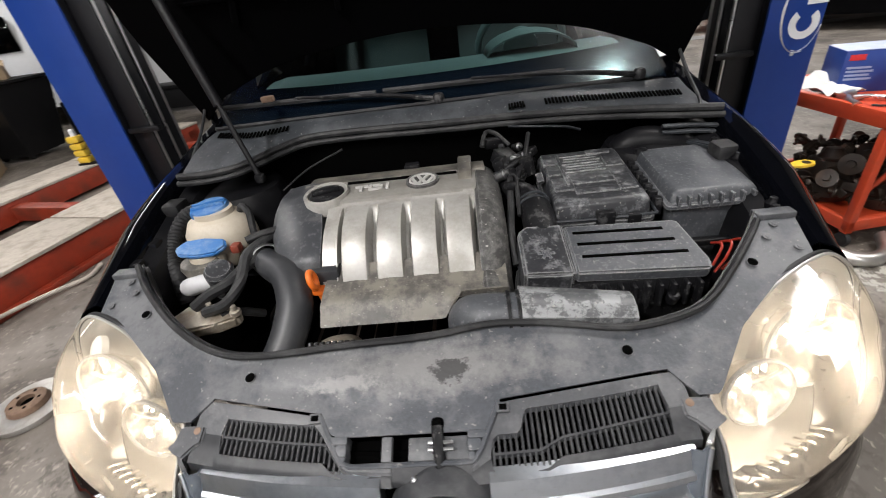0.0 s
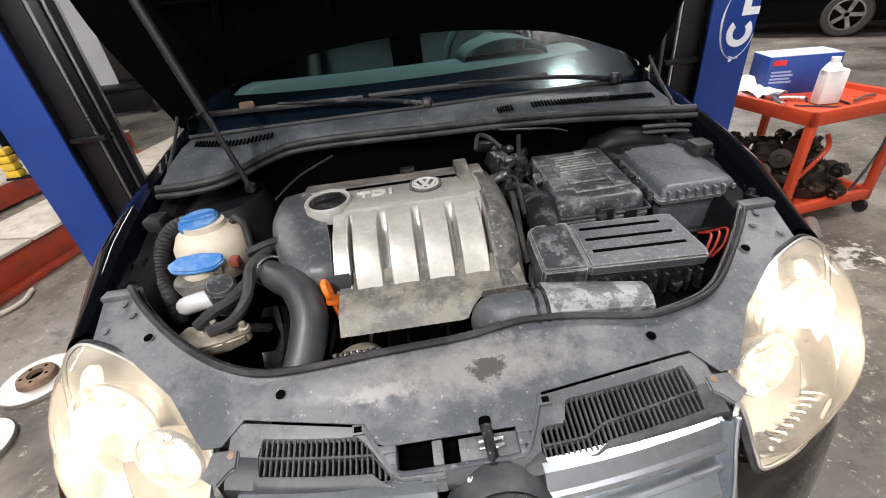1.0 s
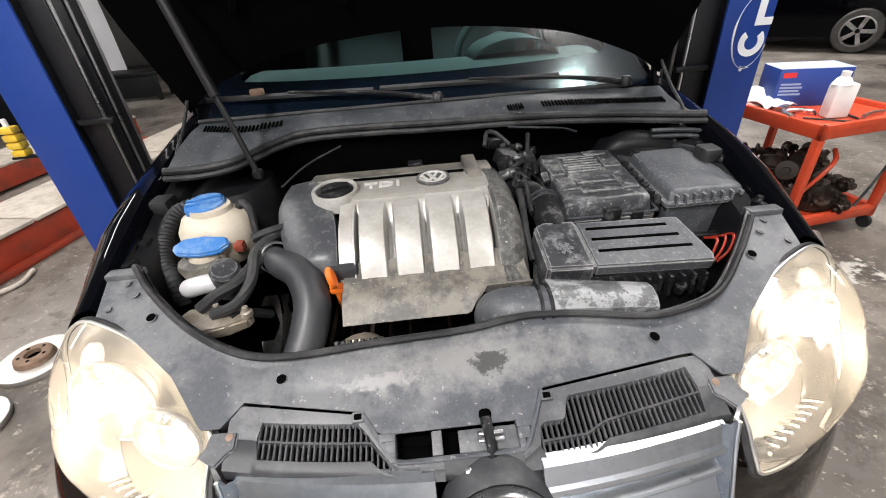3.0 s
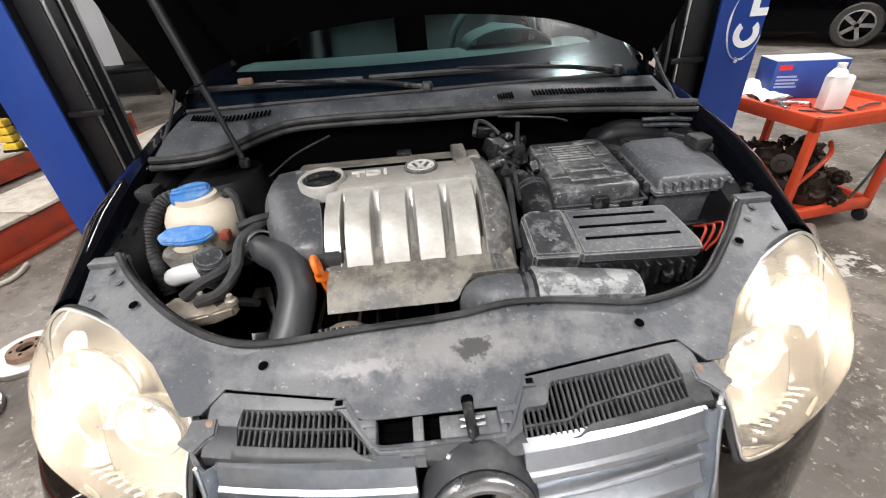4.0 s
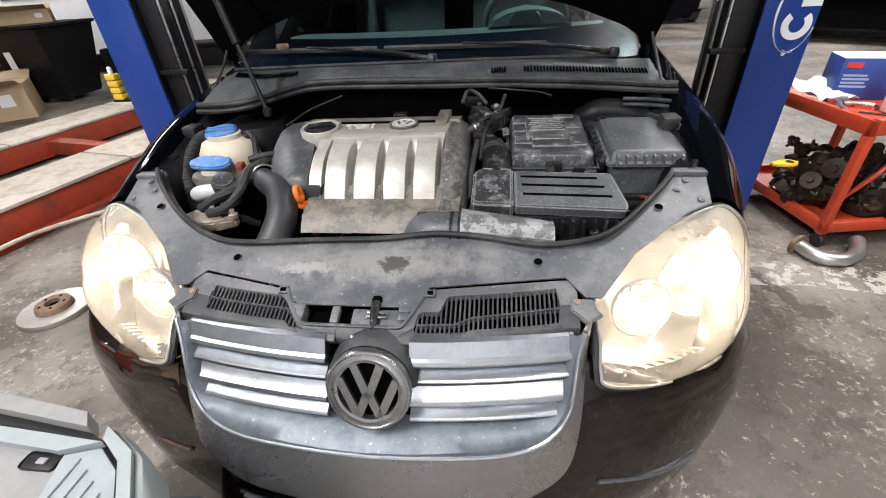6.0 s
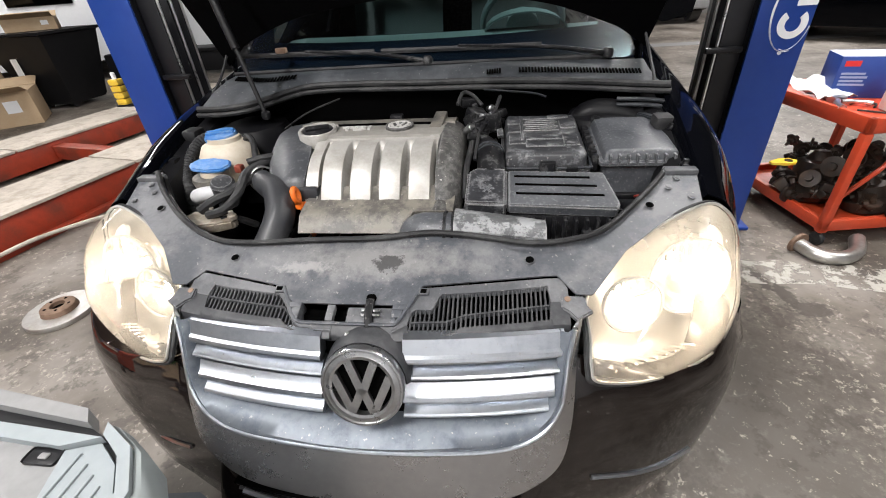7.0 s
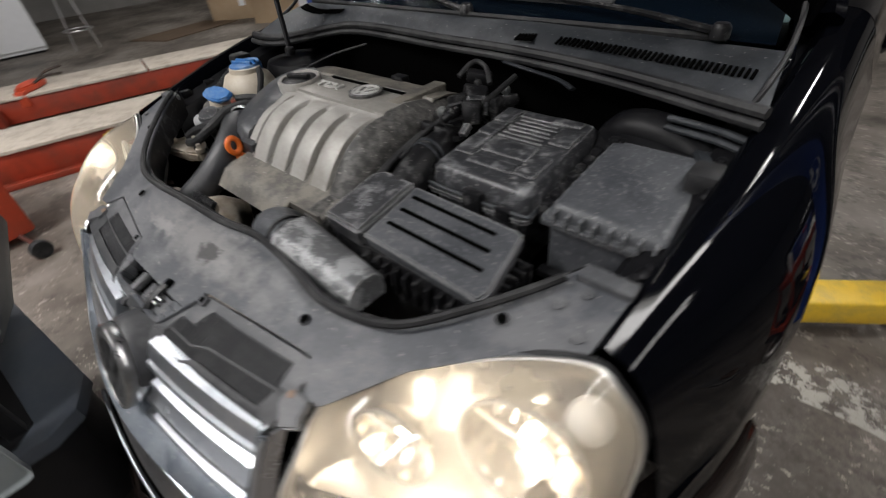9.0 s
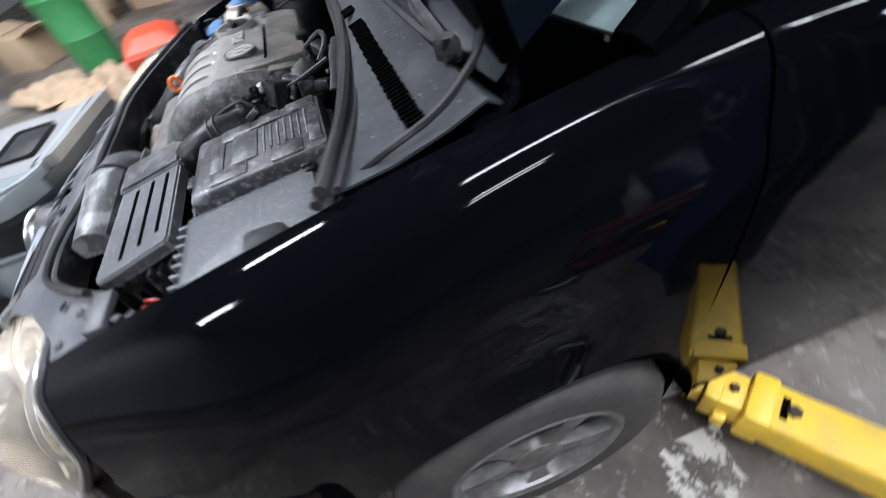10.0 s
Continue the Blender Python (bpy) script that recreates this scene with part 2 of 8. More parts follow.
M["alu"] = mat("dirty_aluminium", (0.42, 0.38, 0.32), 0.5, metal=0.7, vary=0.3, scale=50, bump=0.3, dust=0.6, dust_col=(0.20, 0.15, 0.10), dscale=18)
M["white_metal"] = mat("pale_filter_plastic", (0.40, 0.40, 0.41), 0.4, vary=0.15, scale=40, bump=0.05, dust=0.4, dust_col=(0.3, 0.28, 0.25))
M["chrome"] = mat("chrome", (0.56, 0.59, 0.63), 0.30, metal=1.0, vary=0.08, scale=60, bump=0.03, dust=0.55, dust_col=(0.34, 0.38, 0.44), dscale=14, speck=0.35)
M["satin"] = mat("satin_chrome", (0.35, 0.35, 0.355), 0.26, metal=0.9, vary=0.1, scale=60, bump=0.03, dust=0.3, dust_col=(0.30, 0.30, 0.30), dscale=9, speck=0.4)
M["badge"] = mat("worn_badge_chrome", (0.36, 0.365, 0.37), 0.28, metal=0.95, vary=0.15, scale=80, bump=0.06, dust=0.4, dust_col=(0.22, 0.21, 0.20), dscale=30)
M["reflector"] = mat("reflector", (0.86, 0.83, 0.78), 0.20, metal=1.0, vary=0.03, scale=20, bump=0.0)
M["lamp_shell"] = mat("lamp_shell", (0.60, 0.585, 0.55), 0.30, metal=0.8, vary=0.08, scale=20, bump=0.02)
M["floor"] = concrete("workshop_concrete", (0.140, 0.120, 0.101), (0.046, 0.038, 0.030), (0.232, 0.210, 0.186))
M["floor_paint"] = mat("chipped_floor_paint", (0.40, 0.38, 0.34), 0.7, vary=0.15, scale=30, bump=0.2)
# Broad darker brown area of floor beside the car's right front.
colour_patch(M["floor"], (1.15, 0.25, 0.0), (0.62, 1.1, 1.0), (0.062, 0.053, 0.043), 0.0, 0.30, 0.75)
grit(M["floor"], 34, 0.785, 0.825, (0.37, 0.33, 0.28), 0.75)
grit(M["floor"], 11, 0.71, 0.80, (0.045, 0.037, 0.030), 0.55)
# A cast shadow painted into the floor colour as three dark patches.
for at, size in (((1.51, 1.08, 0.0), (0.035, 0.10, 1.0)), ((1.56, 0.96, 0.0), (0.04, 0.09, 1.0)), ((1.62, 0.86, 0.0), (0.09, 0.055, 1.0))):
    colour_patch(M["floor"], at, size, (0.055, 0.047, 0.038), -0.06, 0.06, 0.85)
# Pale colour for the unseen south wall, chosen to brighten chrome reflections.
M["bounce_wall"] = mat("pale_bounce_paint", (0.55, 0.56, 0.58), 0.55, vary=0.08, scale=8, bump=0.05, dust=0.3, dust_col=(0.35, 0.35, 0.35), dscale=1.5)
M["wall"] = mat("wall_paint", (0.22, 0.21, 0.20), 0.7, vary=0.08, scale=12, bump=0.1, dust=0.3, dust_col=(0.12, 0.12, 0.11), dscale=1.6)
M["ceiling"] = mat("ceiling_paint", (0.10, 0.10, 0.095), 0.8, vary=0.15, scale=8, bump=0.1)
M["lift_blue"] = mat("lift_blue_paint", (0.008, 0.042, 0.245), 0.38, vary=0.12, scale=20, bump=0.04, dust=0.15, dust_col=(0.03, 0.07, 0.22), dscale=5)
M["lift_black"] = mat("greasy_black_steel", (0.010, 0.010, 0.012), 0.32, metal=0.4, vary=0.3, scale=30, bump=0.1)
M["steel"] = mat("bright_steel", (0.62, 0.62, 0.62), 0.28, metal=1.0, vary=0.15, scale=50, bump=0.06)
M["yellow"] = mat("yellow_paint", (0.72, 0.47, 0.03), 0.42, vary=0.12, scale=30, bump=0.06, dust=0.35, dust_col=(0.35, 0.27, 0.10), dscale=16)
M["red_paint"] = mat("red_paint", (0.50, 0.055, 0.018), 0.42, vary=0.15, scale=30, bump=0.06, dust=0.35, dust_col=(0.25, 0.06, 0.03), dscale=6)
M["ramp_red"] = mat("greasy_red_steel", (0.30, 0.034, 0.012), 0.5, vary=0.4, scale=20, bump=0.1, dust=0.6, dust_col=(0.06, 0.03, 0.02), dscale=5)
M["deck"] = mat("worn_grey_deck", (0.46, 0.41, 0.35), 0.6, vary=0.2, scale=30, bump=0.15, dust=0.6, dust_col=(0.25, 0.21, 0.165), dscale=7)
M["card"] = mat("cardboard", (0.40, 0.29, 0.18), 0.8, vary=0.1, scale=60, bump=0.1, dust=0.3, dust_col=(0.46, 0.37, 0.26), dscale=8)
M["bin"] = mat("black_bin_plastic", (0.008, 0.008, 0.009), 0.45, vary=0.2, scale=20, bump=0.05, spec=0.25)
M["white"] = mat("white_paint", (0.74, 0.75, 0.77), 0.4, vary=0.05, scale=20, bump=0.02)
M["white_plastic"] = mat("white_plastic", (0.78, 0.78, 0.76), 0.4, vary=0.06, scale=30, bump=0.04, dust=0.2, dust_col=(0.5, 0.48, 0.45))
M["paper"] = mat("grey_paper", (0.62, 0.62, 0.60), 0.7, vary=0.1, scale=30, bump=0.1)
M["box_blue"] = mat("blue_carton", (0.018, 0.055, 0.26), 0.5, vary=0.1, scale=25, bump=0.03)
M["box_pale"] = mat("pale_carton_top", (0.36, 0.42, 0.60), 0.5, vary=0.15, scale=20, bump=0.05, dust=0.4, dust_col=(0.5, 0.5, 0.55), dscale=20)
M["label_red"] = mat("red_print", (0.62, 0.03, 0.03), 0.5, vary=0.05, scale=25, bump=0.0)
M["print"] = mat("pale_print", (0.30, 0.36, 0.55), 0.5, vary=0.05, scale=25, bump=0.0)
M["iron"] = mat("oily_iron", (0.026, 0.019, 0.015), 0.45, metal=0.4, vary=0.5, scale=30, bump=0.5, dust=0.5, dust_col=(0.09, 0.05, 0.03), dscale=12)
M["rust"] = mat("rusty_hub", (0.20, 0.13, 0.09), 0.65, metal=0.3, vary=0.3, scale=50, bump=0.3, dust=0.5, dust_col=(0.10, 0.06, 0.04), dscale=20)
M["disc"] = mat("worn_disc_steel", (0.50, 0.49, 0.47), 0.35, metal=0.85, vary=0.12, scale=40, bump=0.1, dust=0.35, dust_col=(0.28, 0.22, 0.17), dscale=12)
M["tyre"] = mat("tyre_rubber", (0.05, 0.048, 0.045), 0.75, vary=0.25, scale=50, bump=0.25, dust=0.6, dust_col=(0.10, 0.09, 0.08), dscale=12)
M["rim"] = mat("alloy_rim", (0.36, 0.355, 0.35), 0.4, metal=0.7, vary=0.15, scale=40, bump=0.05, dust=0.7, dust_col=(0.10, 0.088, 0.075), dscale=11, edge=(0.40, 0.60))
M["blue_drum"] = mat("blue_drum_plastic", (0.01, 0.12, 0.36), 0.4, vary=0.1, scale=20, bump=0.04)
M["green"] = mat("green_paint", (0.04, 0.20, 0.06), 0.5, vary=0.2, scale=20, bump=0.06)
M["grey_plastic"] = mat("pale_grey_plastic", (0.215, 0.24, 0.25), 0.45, vary=0.1, scale=40, bump=0.05, dust=0.4, dust_col=(0.25, 0.26, 0.26), dscale=6)
M["grey_mid"] = mat("mid_grey_plastic", (0.17, 0.17, 0.17), 0.5, vary=0.1, scale=40, bump=0.05, dust=0.3, dust_col=(0.25, 0.25, 0.25), dscale=5)
M["cart_dark"] = mat("dark_cart_plastic", (0.020, 0.026, 0.032), 0.4, vary=0.2, scale=40, bump=0.04, dust=0.3, dust_col=(0.05, 0.055, 0.06), dscale=6)
M["cart_blue"] = mat("blue_grey_plastic", (0.045, 0.055, 0.072), 0.5, vary=0.15, scale=40, bump=0.05, dust=0.3, dust_col=(0.08, 0.085, 0.09), dscale=5)
M["cart_side"] = mat("dull_cart_plastic", (0.19, 0.21, 0.21), 0.5, vary=0.15, scale=40, bump=0.05, dust=0.4, dust_col=(0.11, 0.12, 0.12), dscale=5)
M["kraft"] = mat("kraft_paper", (0.38, 0.28, 0.18), 0.8, vary=0.2, scale=14, bump=0.25, dust=0.4, dust_col=(0.28, 0.21, 0.14), dscale=5)
M["dark_board"] = mat("dark_board", (0.10, 0.065, 0.040), 0.7, vary=0.25, scale=12, bump=0.15, dust=0.4, dust_col=(0.16, 0.12, 0.08), dscale=3)
M["fabric"] = mat("grey_fabric", (0.06, 0.07, 0.07), 0.85, vary=0.2, scale=150, bump=0.2)
M["dash"] = mat("dash_plastic", (0.15, 0.19, 0.19), 0.6, vary=0.15, scale=90, bump=0.08)


def glass(name, tint, gloss=0.06, ior=1.45, haze=0.0, haze_col=(0.9, 0.8, 0.65)):
    m = bpy.data.materials.new(name)
    m.use_nodes = True
    nt = m.node_tree
    n, l = nt.nodes, nt.links
    n.remove(n["Principled BSDF"])
    t = n.new("ShaderNodeBsdfTransparent")
    t.inputs[0].default_value = (*tint, 1)
    g = n.new("ShaderNodeBsdfGlossy")
    g.inputs["Roughness"].default_value = gloss
    f = n.new("ShaderNodeFresnel")
    f.inputs[0].default_value = ior
    mx = n.new("ShaderNodeMixShader")
    l.new(f.outputs[0], mx.inputs[0])
    base = t.outputs[0]
    if haze > 0:
        d = n.new("ShaderNodeBsdfTranslucent")
        d.inputs[0].default_value = (*haze_col, 1)
        d2 = n.new("ShaderNodeBsdfDiffuse")
        d2.inputs[0].default_value = (*haze_col, 1)
        md = n.new("ShaderNodeMixShader")
        md.inputs[0].default_value = 0.35
        l.new(d.outputs[0], md.inputs[1])
        l.new(d2.outputs[0], md.inputs[2])
        nz = n.new("ShaderNodeTexNoise")
        nz.inputs["Scale"].default_value = 9
        nz.inputs["Detail"].default_value = 6
        tc = n.new("ShaderNodeTexCoord")
        l.new(tc.outputs["Object"], nz.inputs["Vector"])
        mr = n.new("ShaderNodeMapRange")
        mr.inputs[1].default_value, mr.inputs[2].default_value = 0.3, 0.75
        mr.inputs[3].default_value, mr.inputs[4].default_value = haze * 0.6, haze * 1.5
        l.new(nz.outputs["Fac"], mr.inputs[0])
        m2 = n.new("ShaderNodeMixShader")
        l.new(mr.outputs[0], m2.inputs[0])
        l.new(t.outputs[0], m2.inputs[1])
        l.new(md.outputs[0], m2.inputs[2])
        base = m2.outputs[0]
    l.new(base, mx.inputs[1])
    l.new(g.outputs[0], mx.inputs[2])
    l.new(mx.outputs[0], n["Material Output"].inputs[0])
    return m


def glow(name, col, power):
    m = bpy.data.materials.new(name)
    m.use_nodes = True
    p = m.node_tree.nodes["Principled BSDF"]
    p.inputs["Base Color"].default_value = (*col, 1)
    p.inputs["Emission Color"].default_value = (*col, 1)
    p.inputs["Emission Strength"].default_value = power
    return m


# chipped paint shows the concrete through its gaps
cn, cl = M["floor_paint"].node_tree.nodes, M["floor_paint"].node_tree.links
cv = cn.new("ShaderNodeTexNoise")
cv.inputs["Scale"].default_value, cv.inputs["Detail"].default_value, cv.inputs["Roughness"].default_value = 16, 8, 0.75
cr = cn.new("ShaderNodeValToRGB")
cr.color_ramp.elements[0].position, cr.color_ramp.elements[1].position = 0.47, 0.52
cl.new(cn["Texture Coordinate"].outputs["Object"], cv.inputs["Vector"])
cl.new(cv.outputs["Fac"], cr.inputs[0])
cl.new(cr.outputs[0], cn["Principled BSDF"].inputs["Alpha"])

M["windscreen"] = glass("tinted_windscreen", (0.60, 0.76, 0.76), 0.25, 1.2)
M["side_glass"] = glass("dark_side_glass", (0.03, 0.035, 0.035))
# Milky tint added to the clear lens to stand in for bulb glare.
M["lens"] = glass("hazy_headlamp_lens", (0.97, 0.96, 0.93), 0.03, haze=0.21, haze_col=(0.96, 0.90, 0.81))
M["frit"] = mat("black_glass_edge", (0.004, 0.006, 0.012), 0.12, vary=0.2, scale=30, bump=0.0, spec=0.4)
M["bulb"] = glow("headlamp_bulb", (1.0, 0.86, 0.68), 65)
M["tube"] = glow("ceiling_tube", (1.0, 0.97, 0.92), 26)


# ---- mesh helpers ----
def finish(bm, angle=38):
    bmesh.ops.recalc_face_normals(bm, faces=bm.faces)
    for f in bm.faces:
        f.smooth = True
    for e in bm.edges:
        if len(e.link_faces) == 2:
            e.smooth = e.calc_face_angle(0) < radians(angle)


def part(name, bm, material, parent=None, label="", angle=38, raw=False):
    if not raw:
        finish(bm, angle)
    me = bpy.data.meshes.new(name)
    bm.to_mesh(me)
    bm.free()
    me.materials.append(M[material])
    ob = new(name, me)
    if parent is not None:
        ob.parent = parent
        ob.matrix_parent_inverse = parent.matrix_world.inverted()
    if label:
        ob["label"] = label
    return ob


def thing(name, label, category, at=(0, 0, 0), turn=0, group="", kind=""):
    ob = new(name)
    ob.matrix_world = pose(*at, 0, 0, turn)
    bpy.context.view_layer.update()
    return tagged(ob, label, category, group, kind)


def B():
    return bmesh.new()


def xform(bm, verts, m):
    bmesh.ops.transform(bm, matrix=m, verts=verts)


def box(bm, x0, x1, y0, y1, z0, z1, bevel=0.0, m=None, seg=2):
    r = bmesh.ops.create_cube(bm, size=1)
    vs = r["verts"]
    for v in vs:
        v.co = Vector((x0 if v.co.x < 0 else x1, y0 if v.co.y < 0 else y1, z0 if v.co.z < 0 else z1))
    if bevel > 0:
        es = list({e for v in vs for e in v.link_edges})
        rb = bmesh.ops.bevel(bm, geom=es, offset=bevel, segments=seg, affect="EDGES", profile=0.5)
        vs = list({v for f in rb["faces"] for v in f.verts} | {v for v in vs if v.is_valid})
    if m is not None:
        xform(bm, vs, m)
    return bm


def grid(bm, rows, close_u=False, close_v=False):
    """Skin over rows of points."""
    vs = [[bm.verts.new(p) for p in r] for r in rows]
    nu, nv = len(vs), len(vs[0])
    for i in range(nu if close_u else nu - 1):
        for j in range(nv if close_v else nv - 1):
            a, b, c, d = vs[i][j], vs[(i + 1) % nu][j], vs[(i + 1) % nu][(j + 1) % nv], vs[i][(j + 1) % nv]
            try:
                bm.faces.new((a, b, c, d))
            except ValueError:
                pass
    return vs


def spline(pts, n):
    """Catmull-Rom through points, n samples."""
    P = [Vector(p) for p in pts]
    if len(P) == 2:
        return [P[0].lerp(P[1], i / (n - 1)) for i in range(n)]
    P = [P[0] * 2 - P[1]] + P + [P[-1] * 2 - P[-2]]
    k = len(P) - 3
    out = []
    for i in range(n):
        t = i / (n - 1) * k
        s = min(int(t), k - 1)
        f = t - s
        a, b, c, d = P[s:s + 4]
        out.append(0.5 * ((2 * b) + (c - a) * f + (2 * a - 5 * b + 4 * c - d) * f * f + (3 * b - a - 3 * c + d) * f ** 3))
    return out


def line(pts, n):
    """Even samples along a polyline, by its knots."""
    P = [Vector(p) for p in pts]
    k = len(P) - 1
    out = []
    for i in range(n):
        t = i / (n - 1) * k
        s = min(int(t), k - 1)
        out.append(P[s].lerp(P[s + 1], t - s))
    return out


def tube(bm, pts, r, n=10, samples=24, cap=True, ridge=0.0, flat=1.0):
    """A round hose through points; r one radius or one per point."""
    C = spline(pts, samples)
    R = [r] * samples
    if not isinstance(r, (int, float)):
        R = [v.x for v in spline([(q, 0, 0) for q in r], samples)]
    up = Vector((0.13, 0.21, 1)).normalized()
    rows = []
    for i, c in enumerate(C):
        d = (C[min(i + 1, samples - 1)] - C[max(i - 1, 0)]).normalized()
        a = d.cross(up)
        if a.length < 0.1:
            a = d.cross(Vector((1, 0, 0)))
        a.normalize()
        b = a.cross(d)
        rr = R[i] * (1 + (ridge if i % 2 else 0))
        rows.append([c + a * math.cos(k * math.tau / n) * rr + b * math.sin(k * math.tau / n) * rr * flat for k in range(n)])
    vs = grid(bm, rows, close_v=True)
    if cap:
        bm.faces.new(vs[0])
        bm.faces.new(list(reversed(vs[-1])))
    return bm


def lathe(bm, prof, m=None, n=28, cap=True):
    """Turned body from (radius, height)."""
    rows = [[Vector((r * math.cos(k * math.tau / n), r * math.sin(k * math.tau / n), z)) for k in range(n)] for r, z in prof]
    if m is not None:
        rows = [[m @ p for p in r] for r in rows]
    vs = grid(bm, rows, close_v=True)
    if cap:
        for r in (vs[0], vs[-1]):
            try:
                bm.faces.new(r)
            except ValueError:
                pass
    return bm


def slab(bm, outline, z0, z1, m=None):
    """Extruded outline in x, y."""
    lo = [Vector((x, y, z0)) for x, y in outline]
    hi = [Vector((x, y, z1)) for x, y in outline]
    if m is not None:
        lo, hi = [m @ p for p in lo], [m @ p for p in hi]
    a = [bm.verts.new(p) for p in lo]
    b = [bm.verts.new(p) for p in hi]
    n = len(a)
    for i in range(n):
        bm.faces.new((a[i], a[(i + 1) % n], b[(i + 1) % n], b[i]))
    bm.faces.new(list(reversed(a)))
    bm.faces.new(b)
    return bm


def frame_on(p, normal, up=(0, 0, 1)):
    """Pose at p whose z axis is normal."""
    z = Vector(normal).normalized()
    x = Vector(up).cross(z)
    if x.length < 0.05:
        x = Vector((1, 0, 0))
    x.normalize()
    y = z.cross(x)
    return Matrix.Translation(p) @ Matrix((x, y, z)).transposed().to_4x4()


def thick(bm, d):
    """Give an open skin a thickness."""
    bmesh.ops.recalc_face_normals(bm, faces=bm.faces)
    bmesh.ops.solidify(bm, geom=bm.faces[:], thickness=d)
    return bm


# ---- the workshop ----
def structure(name, bm, material, label, category):
    ob = part(name, bm, material)
    return tagged(ob, label, category, kind="structure")


X0, X1, Y0, Y1 = -12.0, 12.0, -5.0, 13.0
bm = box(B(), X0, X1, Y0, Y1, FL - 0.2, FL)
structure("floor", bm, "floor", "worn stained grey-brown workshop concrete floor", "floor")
structure("wall_north", box(B(), X0 - 0.2, X1 + 0.2, Y1, Y1 + 0.2, FL - 0.2, CEIL + 0.2), "wall", "plain pale painted workshop wall", "wall")
# Out of view; kept pale as a reflector for the grille.
structure("wall_south", box(B(), X0 - 0.2, X1 + 0.2, Y0 - 0.2, Y0, FL - 0.2, CEIL + 0.2), "bounce_wall", "plain pale painted workshop wall", "wall")
structure("wall_west", box(B(), X0 - 0.2, X0, Y0, Y1, FL - 0.2, CEIL + 0.2), "wall", "plain pale painted workshop wall", "wall")
structure("wall_east", box(B(), X1, X1 + 0.2, Y0, Y1, FL - 0.2, CEIL + 0.2), "wall", "plain pale painted workshop wall", "wall")
structure("ceiling", box(B(), X0 - 0.2, X1 + 0.2, Y0 - 0.2, Y1 + 0.2, CEIL, CEIL + 0.2), "ceiling", "plain dull workshop ceiling", "ceiling")


def ceiling_light(x, y, a, size, half):
    t = thing("ceiling_light", "lit white fluorescent fitting on the ceiling", "ceiling light", (x, y, CEIL), a, "ceiling lights")
    m = t.matrix_world
    bm = box(B(), -size / 2 - 0.02, size / 2 + 0.02, -half - 0.015, half + 0.015, -0.06, 0.0, 0.01, m)
    part("housing", bm, "white", t)
    rows = []
    for i in range(9):
        a = math.pi * i / 8
        rows.append([m @ Vector((x, -half * math.cos(a), -0.062 - 0.042 * math.sin(a))) for x in (-size / 2 + 0.01, 0.0, size / 2 - 0.01)])
    bm = B()
    v = grid(bm, rows, close_u=True)
    for k in (0, -1):
        bm.faces.new([r[k] for r in v])
    part("diffuser", bm, "tube", t, "lit fluorescent diffuser", 60)


# The added fill lamps get the same fitting as the others.
for x, y, a, power, size, half in TUBES:
    ceiling_light(x, y, a, size, half)

# ---- the car ----
car = thing("car", "black saloon car with open bonnet and lit headlamps", "car")
AXLE_Y, AXLE_Z = 0.78, FL + 0.316


def mirror2(f):
    """Call f for the car's two sides."""
    for s in (1, -1):
        f(s)


def cz(y):
    """Height of the front panel over its plan."""
    return 0.78 + 0.36 * y


# front panel (cover over the lock carrier)
INNER = [(-0.645, 0.262), (-0.592, 0.197), (-0.499, 0.114), (-0.40, 0.058), (-0.306, 0.042), (-0.147, 0.050), (0.0, 0.056), (0.107, 0.070), (0.218, 0.062), (0.32, 0.046), (0.40, 0.054), (0.468, 0.078), (0.533, 0.135), (0.593, 0.199), (0.636, 0.252)]
OUTER = [(-0.702, 0.246), (-0.690, 0.150), (-0.612, 0.112), (-0.510, 0.028), (-0.438, -0.062), (-0.402, -0.062), (-0.380, -0.026), (-0.344, -0.033), (-0.180, -0.062), (-0.158, -0.098), (0.088, -0.098), (0.108, -0.055), (0.349, -0.028), (0.378, -0.026), (0.402, -0.066), (0.438, -0.066), (0.514, 0.033), (0.610, 0.112), (0.690, 0.149), (0.702, 0.242)]


def resample(pts, n, smooth):
    f = spline(pts, 400) if smooth else line(pts, 400)
    L = [0.0]
    for a, b in zip(f, f[1:]):
        L.append(L[-1] + (b - a).length)
    out, k = [], 0
    for i in range(n):
        q = L[-1] * i / (n - 1)
        while k < len(L) - 2 and L[k + 1] < q:
            k += 1
        u = (q - L[k]) / max(1e-9, L[k + 1] - L[k])
        out.append(f[k].lerp(f[k + 1], u))
    return out


def panel_between(t_in, t_out, NU=160, NV=14):
    I = spline([(x, y, 0) for x, y in INNER], NU)
    O = []
    # match the outer edge to the inner one by angle round a point behind the bay
    dense = resample([(x, y, 0) for x, y in OUTER], 900, False)
    c = Vector((0.0, 0.62, 0))
    ang = [math.atan2(p.x, c.y - p.y) for p in dense]
    a0 = [math.atan2(p.x, c.y - p.y) for p in I]
    lo, hi = a0[0], a0[-1]
    for k, a in enumerate(a0):
        w = (a - lo) / (hi - lo)
        q = ang[0] + (ang[-1] - ang[0]) * w
        j = min(range(len(ang)), key=lambda i: abs(ang[i] - q))
        O.append(dense[j])
    return I, O


I_EDGE, O_EDGE = panel_between(0, 1)
rows = []
